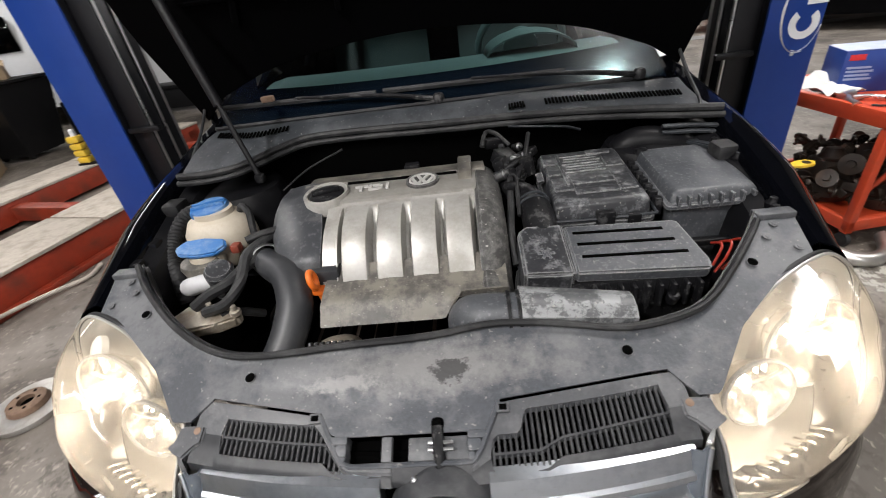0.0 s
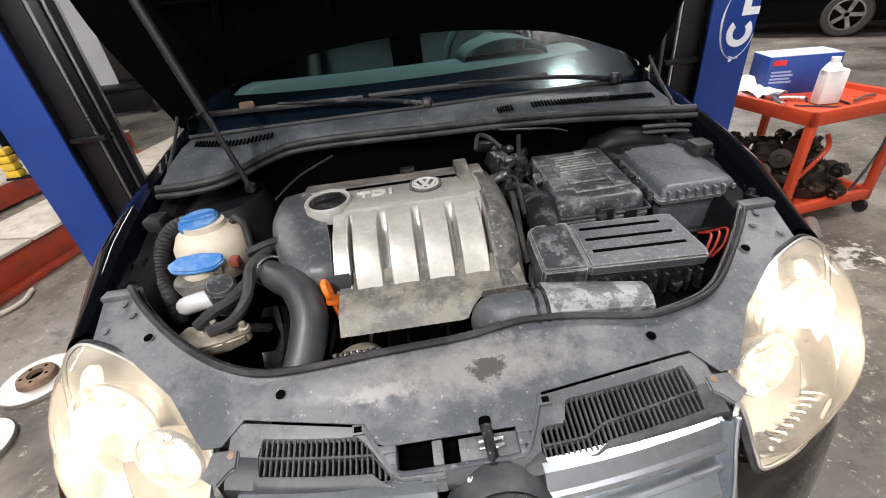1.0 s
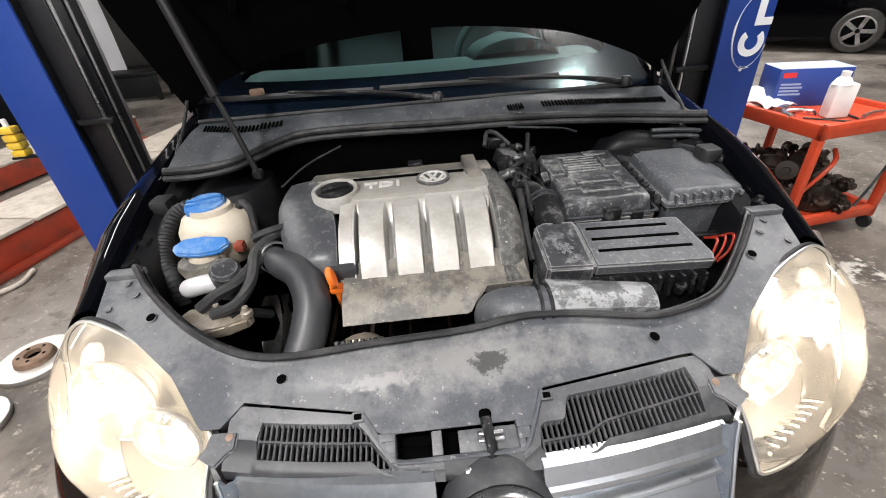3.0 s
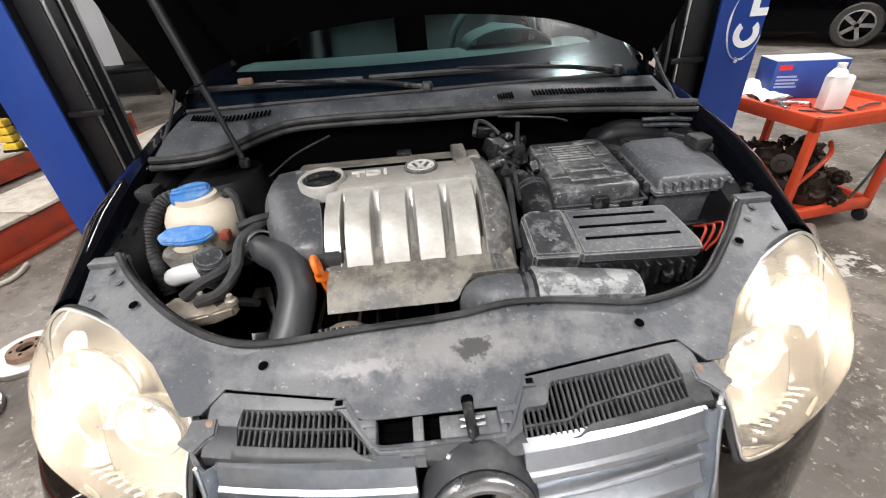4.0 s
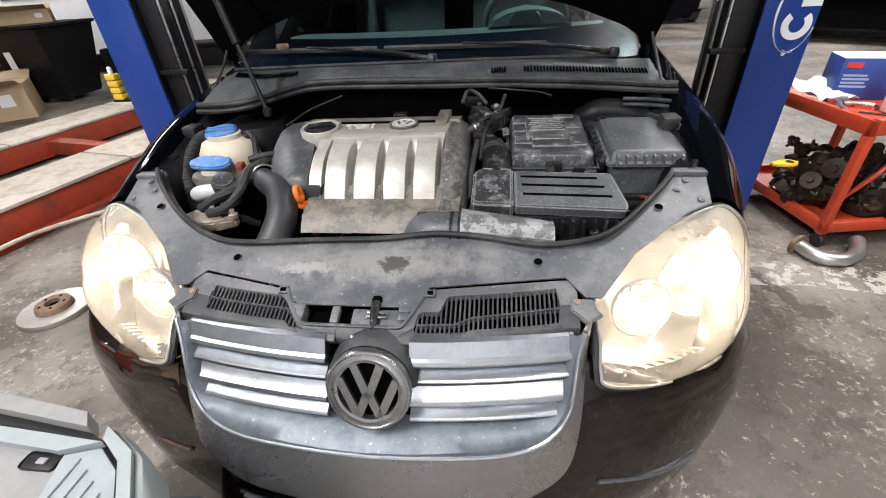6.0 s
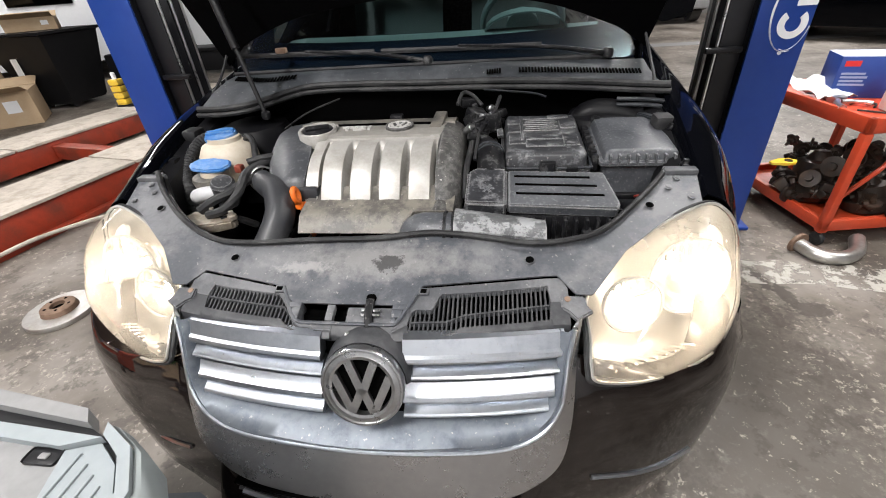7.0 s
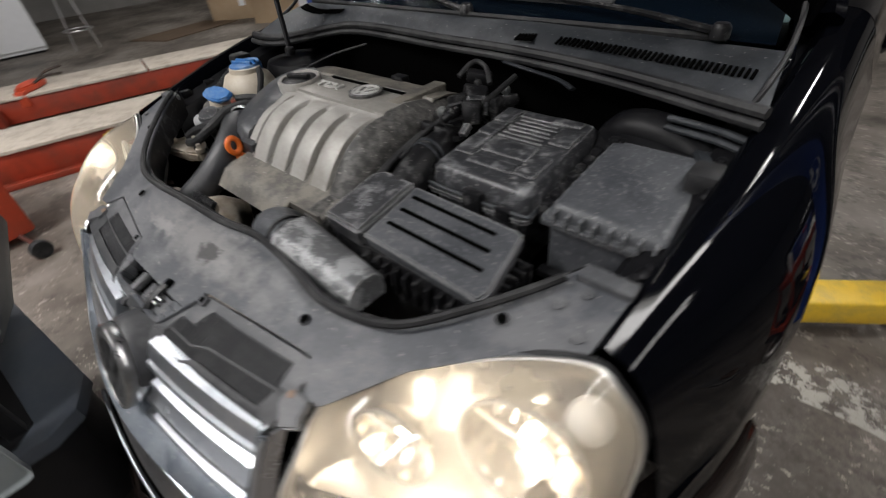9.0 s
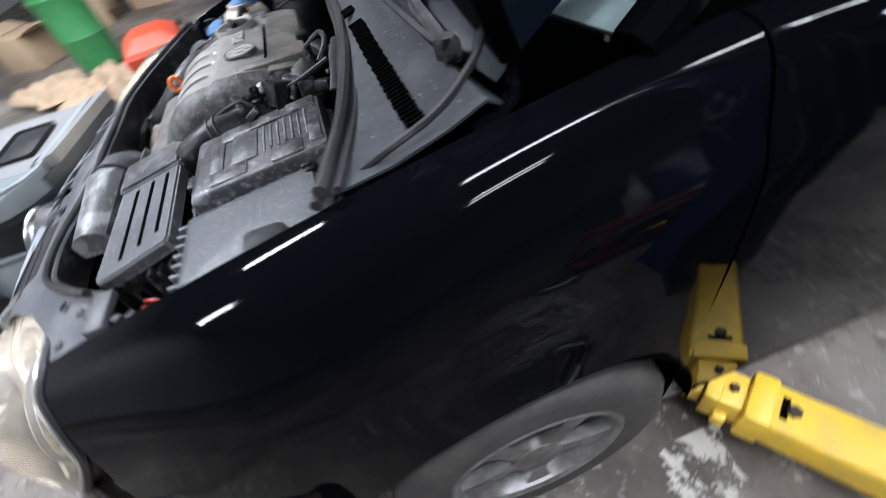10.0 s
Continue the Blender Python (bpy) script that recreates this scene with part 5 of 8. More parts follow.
part("boot", thick(bm, 0.004), "paint", car, "glossy black boot and rear panel")
part("underbody", box(B(), -0.78, 0.78, 1.0, 4.1, 0.13, 0.18), "void", car)

# cabin seen through the windscreen
rows = []
for i in range(17):
    u = -1 + 2 * i / 16
    rows.append([Vector((u * 0.68, y + 0.08 * u * u, z)) for y, z in ((0.93, 1.020), (1.08, 1.055), (1.25, 1.07), (1.42, 1.06), (1.47, 1.00), (1.46, 0.75))])
bm = B()
grid(bm, rows)
dash = part("dashboard", thick(bm, 0.006), "dash", car, "dark grey dashboard top")
rows = []
for i in range(11):
    a = math.pi * i / 10
    rows.append([Vector((0.36 + 0.17 * math.cos(a), y, 1.06 + 0.075 * math.sin(a))) for y in (1.24, 1.34, 1.46)])
bm = B()
grid(bm, rows)
part("instrument_hood", thick(bm, 0.006), "dash", dash)
bm = B()
m = frame_on((0.36, 1.60, 1.06), (0, 0.85, 0.5))
tube(bm, [m @ Vector((0.185 * math.cos(a * math.tau / 24), 0.185 * math.sin(a * math.tau / 24), 0)) for a in range(25)], 0.016, 8, 60)
sw = part("steering_wheel", bm, "dash", car, "dark grey steering wheel")
bm = B()
lathe(bm, [(0.075, -0.02), (0.07, 0.02), (0.04, 0.035), (0.003, 0.04)], m, 20)
part("wheel_hub", bm, "dash", sw)
for x in (-0.36, 0.36):
    bm = B()
    rows = [[Vector((x + u * 0.24, 2.15 + 0.22 * f - 0.06 * (1 - u * u), 0.75 + 0.62 * f)) for u in (-1, -0.7, -0.3, 0, 0.3, 0.7, 1)] for f in (0, 0.3, 0.6, 0.85, 1.0)]
    grid(bm, rows)
    seat = part("front_seat", thick(bm, 0.09), "fabric", car, "dark grey fabric front seat")
    part("headrest", box(B(), x - 0.13, x + 0.13, 2.32, 2.42, 1.28, 1.42, 0.04), "fabric", seat)

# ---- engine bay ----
# Black sheets close the bay and carry its deep shade in their colour.
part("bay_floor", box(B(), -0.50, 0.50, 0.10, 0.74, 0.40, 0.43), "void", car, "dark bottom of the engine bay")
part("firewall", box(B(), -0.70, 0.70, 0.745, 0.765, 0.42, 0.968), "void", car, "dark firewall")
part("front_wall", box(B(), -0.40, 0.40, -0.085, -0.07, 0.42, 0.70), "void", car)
for s in (1, -1):
    bm = B()
    lathe(bm, [(0.13, -0.25), (0.13, -0.05), (0.11, -0.01), (0.06, 0.0), (0.002, 0.002)], pose(s * 0.585, 0.66, 0.90), 28)
    part("strut_tower", bm, "inner_wing", car, "black suspension strut tower")
eb = part("engine_block", box(B(), -0.33, 0.17, 0.20, 0.60, 0.46, 0.66, 0.02), "iron", car, "oily dark engine block")
# Ribs coloured near-black for the shade around the block.
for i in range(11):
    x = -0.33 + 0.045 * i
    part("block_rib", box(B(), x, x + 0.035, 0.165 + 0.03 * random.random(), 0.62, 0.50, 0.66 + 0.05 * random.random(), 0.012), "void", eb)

# engine cover
def cov(x, y):
    """Cover top height."""
    h = 0.918 - 0.02 * max(0, (y - 0.46) / 0.12)
    if y < 0.40:
        t = (0.40 - y) / 0.17
        h = 0.912 - 0.099 * t ** 2.7
    return h - 0.10 * max(0, abs(x + 0.07) - 0.2) ** 1.6


def runner(x):
    """1 on a raised runner, 0 on the floor of the gap between two."""
    u = (x + 0.208) / 0.0765
    if u < 0 or u > 4:
        return 1.0
    g = min(u % 1.0, 1 - u % 1.0)
    return min(1.0, max(0.0, (g - 0.085) / 0.055))


def swell(x):
    """Slight crown of each runner across its width."""
    u = (x + 0.208) / 0.0765
    return 0.0 if u < 0 or u > 4 else math.sin(math.pi * (u % 1.0)) ** 0.5


XS = [-0.243 + 0.345 * i / 150 for i in range(151)]
rows = []
for x in XS:
    r = []
    for j in range(26):
        y = 0.405 + (0.228 - 0.405) * j / 25
        dep = min(1, max(0, (0.385 - y) / 0.035))
        fall = min(1, max(0, (0.380 - y) / 0.09))
        h = cov(x, y) - (0.028 * dep + 0.022 * fall) * (1 - runner(x)) - 0.004 * dep + 0.007 * dep * swell(x)
        if x < -0.212:
            h -= 0.006 * dep
        r.append(Vector((x, y, h)))
    rows.append(r)
bm = B()
grid(bm, rows)
ec = part("engine_cover", thick(bm, 0.004), "cover_silver", car, "dusty silver engine cover with four rounded runners", 40)
rows = []
for i in range(60):
    x = -0.335 + 0.44 * i / 59
    yf = 0.402 if x > -0.235 else 0.402 + 0.10 * min(1, (-0.235 - x) / 0.07)
    rows.append([Vector((x, yf - 0.002, cov(x, 0.41) - 0.012)), Vector((x, yf, cov(x, 0.41) + 0.003)), Vector((x, yf + 0.006, cov(x, 0.42) + 0.005)), Vector((x, 0.5 * (yf + 0.53), cov(x, 0.46) + 0.006)), Vector((x, 0.53, cov(x, 0.52) + 0.003))])
bm = B()
grid(bm, rows)
part("cover_top", thick(bm, 0.004), "cover_top", ec, "dull silver cover top plate", 40)
# Black boxes carry the shade at the foot of each runner gap.
for k in range(5):
    x = -0.208 + 0.0765 * k
    if 0 < k < 4:
        part("runner_slot", box(B(), x - 0.0068, x + 0.0068, 0.222, 0.252, 0.775, 0.809, 0.003), "void", ec)
# grey front skirt
rows = []
for i in range(46):
    x = -0.235 + 0.385 * i / 45
    zb = 0.766 if x < 0.02 else 0.766 + 0.048 * min(1, (x - 0.02) / 0.035)
    yb = 0.138 if x < 0.02 else 0.138 + 0.027 * min(1, (x - 0.02) / 0.035)
    rows.append([Vector((x, 0.262, cov(x, 0.262) - 0.022)), Vector((x, 0.232, 0.812)), Vector((x, 0.190, 0.806)), Vector((x, 0.168, 0.798)), Vector((x, (0.168 + yb) / 2, (0.798 + zb) / 2)), Vector((x, yb, zb))])
bm = B()
grid(bm, rows)
part("cover_skirt", thick(bm, 0.004), "cover_grey", ec, "dusty grey lower cover skirt", 30)
# right-hand worn edge
rows = []
for i in range(34):
    y = 0.585 + (0.16 - 0.585) * i / 33
    h = max(cov(0.12, y), 0.806) if y > 0.19 else 0.806 - 0.3 * (0.19 - y)
    rows.append([Vector((0.100, y, h + 0.001)), Vector((0.108, y, h + 0.008)), Vector((0.128, y, h + 0.004)), Vector((0.150, y, h - 0.010)), Vector((0.162, y, h - 0.032)), Vector((0.166, y, h - 0.09))])
bm = B()
grid(bm, rows)
part("cover_side", thick(bm, 0.004), "cover_edge", ec, "scuffed black cover side", 40)
# rear band and its clip
rows = []
for i in range(40):
    x = -0.335 + 0.465 * i / 39
    rows.append([Vector((x, 0.520, cov(x, 0.52) + 0.001)), Vector((x, 0.528, cov(x, 0.52) + 0.010)), Vector((x, 0.580, 0.913)), Vector((x, 0.612, 0.904)), Vector((x, 0.618, 0.87))])
bm = B()
grid(bm, rows)
part("cover_rear_band", thick(bm, 0.004), "cover_grey", ec, "dusty grey rear cover band", 30)
for x0, x1, y0, y1, z, mt in ((0.062, 0.098, 0.45, 0.612, 0.913, "cover_grey"), (0.072, 0.100, 0.40, 0.44, 0.908, "cover_silver"), (-0.085, -0.045, 0.60, 0.63, 0.905, "black_plastic")):
    part("cover_pad", box(B(), x0, x1, y0, y1, z - 0.012, z + 0.012, 0.004), mt, ec)
part("cover_slit", box(B(), -0.225, 0.058, 0.5175, 0.5225, 0.905, cov(-0.08, 0.52) + 0.0115, 0.001), "void", ec)
# oil filler ring and cap
m = frame_on((-0.258, 0.440, 0.925), (0, -0.06, 1), (0, 1, 0))
bm = B()
lathe(bm, [(0.056, -0.03), (0.056, 0.004), (0.053, 0.008), (0.046, 0.006), (0.044, -0.002), (0.02, -0.002)], m, 40)
ring = part("filler_ring", bm, "cover_silver", ec, "pale rim round the oil filler")
bm = B()
lathe(bm, [(0.0435, -0.004), (0.043, 0.004), (0.038, 0.006), (0.002, 0.007)], m, 32)
cap = part("oil_cap", bm, "black_plastic", ec, "black oil filler cap")
bm = box(B(), -0.034, 0.034, -0.008, 0.008, 0.004, 0.016, 0.003, m @ Matrix.Rotation(0.3, 4, "Z"))
part("cap_grip", bm, "black_plastic", cap)
# raised letters and round emblem
mt = frame_on((-0.140, 0.452, cov(-0.14, 0.452) + 0.0075), (0, -0.02, 1), (0, 1, 0)) @ Matrix.Rotation(math.radians(2), 4, "Z")


def solid_letter(ch, size, depth, m):
    """One raised letter of the built-in font as a bmesh."""
    cu = bpy.data.curves.new("letter", "FONT")
    cu.body, cu.size, cu.extrude, cu.offset, cu.align_x, cu.align_y = ch, size, depth, size * 0.02, "CENTER", "CENTER"
    tmp = bpy.data.objects.new("letter", cu)
    me = bpy.data.meshes.new_from_object(tmp)
    bpy.data.objects.remove(tmp)
    bm = B()
    bm.from_mesh(me)
    bpy.data.meshes.remove(me)
    xform(bm, bm.verts, m)
    return bm


for ch, x in (("T", -0.034), ("D", 0.002), ("I", 0.031)):
    part("raised_letter", solid_letter(ch, 0.042, 0.0035, mt @ Matrix.Translation((x, 0, 0)) @ Matrix.Diagonal((1.25, 0.85, 1, 1))), "letter", ec, "raised silver letter", 30)
me_ = frame_on((-0.023, 0.463, cov(-0.023, 0.463) + 0.0085), (0, -0.02, 1), (0, 1, 0))
bm = B()
lathe(bm, [(0.041, -0.004), (0.040, 0.005), (0.036, 0.006), (0.034, 0.002), (0.001, 0.002)], me_, 36)
em = part("cover_emblem", bm, "cover_edge", ec, "round raised emblem on the cover")
emblem(me_, 0.031, em, "letter", 0.005)
bm = B()
lathe(bm, [(0.0335, 0.003), (0.0325, 0.006), (0.029, 0.006), (0.028, 0.003)], me_, 36, cap=False)
part("emblem_ring", bm, "letter", em)
# dark intake piece at the cover's side
rows = []
for i in range(16):
    f = i / 15
    c = spline([(-0.345, 0.53, 0.912), (-0.338, 0.45, 0.908), (-0.312, 0.34, 0.882), (-0.292, 0.262, 0.850)], 16)[i]
    w = 0.052 + 0.016 * math.sin(f * math.pi)
    rows.append([c + Vector((-w - 0.006, 0.0, -0.09)), c + Vector((-w, 0.0, -0.02)), c + Vector((-w * 0.75, 0, 0.002)), c + Vector((w * 0.5, 0, 0.012)), c + Vector((w * 0.9, 0, 0.006)), c + Vector((w * 1.0, 0, -0.05))])
c = rows[-1]
rows.append([p + Vector((0, -0.012, -0.012)) for p in c])
rows.append([p + Vector((0, -0.016, -0.055)) if p.z > 0.80 else p + Vector((0, -0.012, -0.03)) for p in c])
bm = B()
grid(bm, rows)
part("intake_shroud", thick(bm, 0.004), "shroud", car, "smooth dusty black intake shroud", 50)
part("shroud_block", box(B(), -0.268, -0.205, 0.235, 0.275, 0.79, 0.838, 0.008), "hose", car)
# dipstick
m = frame_on((-0.255, 0.215, 0.832), (0.97, 0.12, 0.2))
bm = B()
tube(bm, [m @ Vector((0.015 * math.cos(a * math.tau / 20), 0.018 * math.sin(a * math.tau / 20), 0)) for a in range(21)], 0.0068, 10, 44)
dip = part("dipstick", bm, "orange", car, "orange dipstick ring")
bm = B()
tube(bm, [(-0.259, 0.215, 0.812), (-0.252, 0.222, 0.795), (-0.245, 0.235, 0.70)], 0.007, 8, 10)
part("dipstick_tube", bm, "orange", dip)
part("dipstick_collar", box(B(), -0.266, -0.236, 0.212, 0.236, 0.79, 0.806, 0.005), "orange", dip)

# coolant tank
bm = B()
prof = [(0.02, -0.085), (0.055, -0.080), (0.078, -0.055), (0.084, -0.02), (0.081, 0.012), (0.066, 0.040), (0.048, 0.050), (0.046, 0.062)]
lathe(bm, prof, pose(-0.560, 0.445, 0.855) @ Matrix.Diagonal((1.05, 0.95, 1, 1)), 36)
tank = part("coolant_tank", bm, "tank", car, "cream plastic coolant expansion tank")
m = frame_on((-0.572, 0.455, 0.912), (0, -0.10, 1), (0, 1, 0))
bm = B()
lathe(bm, [(0.047, -0.012), (0.048, 0.004), (0.044, 0.012), (0.002, 0.014)], m, 32)
tc_ = part("tank_cap", bm, "blue_cap", tank, "blue screw cap")
for y in (-0.008, 0.008):
    part("cap_rib", box(B(), -0.040, 0.040, y - 0.004, y + 0.004, 0.010, 0.020, 0.002, m @ Matrix.Rotation(0.25, 4, "Z")), "blue_cap", tc_)
bm = B()
tube(bm, [(-0.500, 0.46, 0.90), (-0.485, 0.45, 0.915), (-0.468, 0.44, 0.90), (-0.462, 0.42, 0.86), (-0.455, 0.40, 0.82)], 0.009, 8, 20)
part("tank_hose", bm, "rubber", car, "thin black coolant hose")
bm = B()
tube(bm, [(-0.60, 0.50, 0.905), (-0.655, 0.47, 0.895), (-0.672, 0.42, 0.86), (-0.665, 0.37, 0.83), (-0.64, 0.33, 0.80), (-0.625, 0.30, 0.74)], 0.017, 10, 60, ridge=0.14)
part("ribbed_hose", bm, "rubber", car, "ribbed black hose round the tank")
# washer filler / filter with flat blue cap
m = frame_on((-0.553, 0.338, 0.862), (0.05, -0.25, 1), (0, 1, 0))
bm = B()
slab(bm, [(-0.062, -0.004), (-0.045, -0.026), (0.0, -0.032), (0.045, -0.024), (0.062, 0.0), (0.05, 0.024), (0.0, 0.030), (-0.045, 0.022)], 0.0, 0.013, m)
bmesh.ops.bevel(bm, geom=bm.edges[:], offset=0.004, segments=2, affect="EDGES")
wc = part("washer_cap", bm, "blue_cap", car, "flat blue washer filler cap")
bm = B()
lathe(bm, [(0.036, -0.055), (0.040, -0.02), (0.030, 0.0)], m, 24)
part("washer_neck", bm, "tank", wc)
bm = box(B(), -0.488, -0.466, 0.338, 0.362, 0.842, 0.864, 0.005)
part("red_clip", bm, "ramp_red", car, "dull red plug")
bm = B()
lathe(bm, [(0.034, -0.04), (0.038, 0.0), (0.034, 0.010), (0.003, 0.012)], frame_on((-0.562, 0.322, 0.833), (0, -0.2, 1), (0, 1, 0)) @ Matrix.Diagonal((1.3, 0.9, 1, 1)), 24)
part("washer_body", bm, "cover_grey", car)
bm = B()
tube(bm, [(-0.588, 0.30, 0.785), (-0.572, 0.27, 0.805), (-0.540, 0.27, 0.812), (-0.51, 0.275, 0.81)], 0.021, 12, 20)
part("filter_pipe", bm, "white_metal", car, "pale grey pipe elbow")
bm = B()
lathe(bm, [(0.030, -0.05), (0.032, 0.02), (0.026, 0.028), (0.003, 0.03)], frame_on((-0.490, 0.275, 0.825), (0.2, -0.3, 1), (0, 1, 0)), 24)
part("filter_head", bm, "dusty", car, "grey dusty filter head")
bm = B()
slab(bm, [(-0.60, 0.175), (-0.57, 0.235), (-0.50, 0.235), (-0.455, 0.21), (-0.425, 0.20), (-0.43, 0.18), (-0.47, 0.165), (-0.52, 0.15), (-0.57, 0.145)], 0.752, 0.778)
bmesh.ops.bevel(bm, geom=bm.edges[:], offset=0.006, segments=2, affect="EDGES")
al = part("filter_bracket", bm, "alu", car, "corroded aluminium bracket")
for x, y in ((-0.575, 0.175), (-0.435, 0.192), (-0.50, 0.21)):
    bm = B()
    lathe(bm, [(0.012, 0), (0.012, 0.010), (0.007, 0.012), (0.006, 0.022), (0.001, 0.023)], pose(x, y, 0.777), 10)
    part("bolt", bm, "alu", al)
for pts, r in (([(-0.535, 0.21, 0.79), (-0.50, 0.225, 0.81), (-0.46, 0.24, 0.825), (-0.43, 0.28, 0.84), (-0.40, 0.33, 0.85)], 0.013),
               ([(-0.505, 0.195, 0.785), (-0.455, 0.20, 0.80), (-0.425, 0.235, 0.83), (-0.425, 0.30, 0.86), (-0.39, 0.37, 0.865), (-0.34, 0.40, 0.86)], 0.012),
               ([(-0.44, 0.34, 0.875), (-0.40, 0.36, 0.88), (-0.35, 0.39, 0.875)], 0.009),
               ([(-0.45, 0.36, 0.86), (-0.41, 0.375, 0.87), (-0.36, 0.41, 0.865)], 0.008),
               ([(-0.47, 0.19, 0.775), (-0.44, 0.22, 0.76), (-0.42, 0.26, 0.72)], 0.010)):
    bm = B()
    tube(bm, pts, r, 8, 24)
    part("fuel_hose", bm, "rubber", car, "thin black fuel hose")
# big charge-air hose
bm = B()
tube(bm, [(-0.400, 0.325, 0.83), (-0.372, 0.285, 0.835), (-0.325, 0.250, 0.825), (-0.300, 0.195, 0.79), (-0.310, 0.135, 0.745), (-0.335, 0.075, 0.705), (-0.345, 0.04, 0.68)], [0.026, 0.032, 0.036, 0.038, 0.037, 0.034, 0.033], 16, 40)
part("charge_hose", bm, "hose", car, "thick matt black charge-air hose")
for p, d in (((-0.397, 0.32, 0.832), (0.6, -0.75, 0.1)), ((-0.337, 0.07, 0.703), (-0.2, -0.5, -0.4))):
    bm = B()
    lathe(bm, [(0.034, -0.008), (0.037, -0.007), (0.037, 0.007), (0.034, 0.008)], frame_on(p, d), 22, cap=False)
    part("hose_clamp", thick(bm, 0.002), "steel", car)
bm = B()
tube(bm, [(-0.43, 0.065, 0.70), (-0.40, 0.085, 0.712), (-0.36, 0.075, 0.71), (-0.31, 0.07, 0.70)], 0.016, 10, 16)
part("lower_pipe", bm, "alu", car, "dirty lower pipe")
bm = B()
lathe(bm, [(0.055, -0.05), (0.058, 0.0), (0.050, 0.03), (0.02, 0.035)], frame_on((-0.205, 0.10, 0.70), (0, -0.8, 0.6)), 24)
alt = part("alternator", bm, "alu", car, "dirty finned alternator")
for k in range(8):
    bm = box(B(), -0.004, 0.004, -0.05, 0.05, 0.028, 0.040, 0.002, frame_on((-0.240 + 0.012 * k, 0.088, 0.712), (0, -0.8, 0.6)))
    part("alternator_fin", bm, "black_plastic", alt)

# battery box
def ridge_box(name, x0, x1, y0, y1, z0, z1, lip, material, label, taper=0.012, tilt=0.0, soft=1.0):
    bm = B()
    rows = []
    N = 10

    def ringpts(inset, z, rad):
        out = []
        rad *= soft
        a0, a1, b0, b1 = x0 + inset, x1 - inset, y0 + inset, y1 - inset
        for cx, cy, st in ((a1 - rad, b1 - rad, 0), (a0 + rad, b1 - rad, 90), (a0 + rad, b0 + rad, 180), (a1 - rad, b0 + rad, 270)):
            for k in range(5):
                t = radians(st + 90 * k / 4)
                x, y = cx + rad * math.cos(t), cy + rad * math.sin(t)
                out.append(Vector((x, y, z + tilt * (y - y0))))
        return out
    for inset, z, rad in ((taper + 0.004, z0, 0.02), (taper, lip - 0.006, 0.022), (-0.004, lip - 0.004, 0.026), (-0.004, lip + 0.004, 0.026), (0.004, lip + 0.006, 0.024), (0.008, z1 - 0.010, 0.022), (0.014, z1 - 0.002, 0.018), (0.024, z1, 0.012)):
        rows.append(ringpts(inset, z, rad))
    v = grid(bm, rows, close_v=True)
    bm.faces.new(v[0])
    bm.faces.new(v[-1])
    return part(name, bm, material, car, label, 40)


bb = ridge_box("battery_box", 0.268, 0.490, 0.346, 0.625, 0.70, 0.878, 0.828, "dusty", "dusty black plastic battery cover", 0.01, 0.09, 0.7)
mB = Matrix.Translation((0.379, 0.49, 0.878 + 0.0126)) @ Matrix.Rotation(math.atan(0.09), 4, "X")
for i in range(7):
    part("lid_rib", box(B(), -0.052 + 0.004 * (i % 3), 0.046 - 0.006 * (i % 2), 0.005 + 0.014 * i, 0.010 + 0.014 * i, -0.002, 0.0028, 0.0015, mB, 1), "dusty", bb)
for x, y, w, d in ((-0.075, 0.085, 0.022, 0.03), (-0.078, 0.02, 0.018, 0.022), (-0.07, -0.05, 0.024, 0.03), (0.07, -0.06, 0.02, 0.035), (0.072, 0.05, 0.022, 0.03), (0.0, -0.085, 0.05, 0.014), (0.05, 0.105, 0.03, 0.012)):
    part("lid_boss", box(B(), x - w, x + w, y - d, y + d, -0.003, 0.004, 0.004, mB), "dusty", bb)
part("lid_panel", box(B(), -0.05, 0.05, -0.055, -0.005, -0.002, 0.004, 0.003, mB), "dusty", bb)
part("lid_channel", box(B(), -0.062, -0.054, -0.06, 0.11, -0.002, 0.005, 0.002, mB), "dusty", bb)
part("lid_latch", box(B(), 0.362, 0.402, 0.332, 0.350, 0.812, 0.860, 0.004), "black_plastic", bb)
part("lid_clip", box(B(), 0.43, 0.46, 0.338, 0.350, 0.820, 0.845, 0.003), "black_plastic", bb)
bm = B()
tube(bm, [(0.264, 0.36, 0.843), (0.272, 0.346, 0.841), (0.38, 0.342, 0.841), (0.484, 0.346, 0.841), (0.494, 0.36, 0.843), (0.496, 0.5, 0.855)], 0.0035, 6, 40)
part("lid_edge", bm, "cowl", bb)
# fuse and control unit box
fb = ridge_box("fuse_box", 0.518, 0.712, 0.348, 0.590, 0.66, 0.878, 0.848, "box_plastic", "matt black fuse box with a plain lid", 0.008, 0.10, 0.4)
for i in range(8):
    x = 0.538 + 0.022 * i
    part("box_fin", box(B(), x - 0.003, x + 0.003, 0.342, 0.358, 0.846, 0.872, 0.0015), "box_plastic", fb)
for x, y in ((0.535, 0.575), (0.700, 0.555), (0.702, 0.515)):
    part("lid_clip", box(B(), x - 0.014, x + 0.014, y - 0.009, y + 0.009, 0.880, 0.9035, 0.003), "black_plastic", fb)
    part("clip_tongue", box(B(), x - 0.005, x + 0.005, y - 0.013, y + 0.003, 0.900, 0.907, 0.0015), "black_plastic", fb)
for i in range(7):
    y = 0.38 + 0.03 * i
    part("fuse_block", box(B(), 0.497, 0.515, y - 0.010, y + 0.010, 0.82 + 0.003 * i, 0.862 + 0.003 * i, 0.003), "black_plastic", fb)

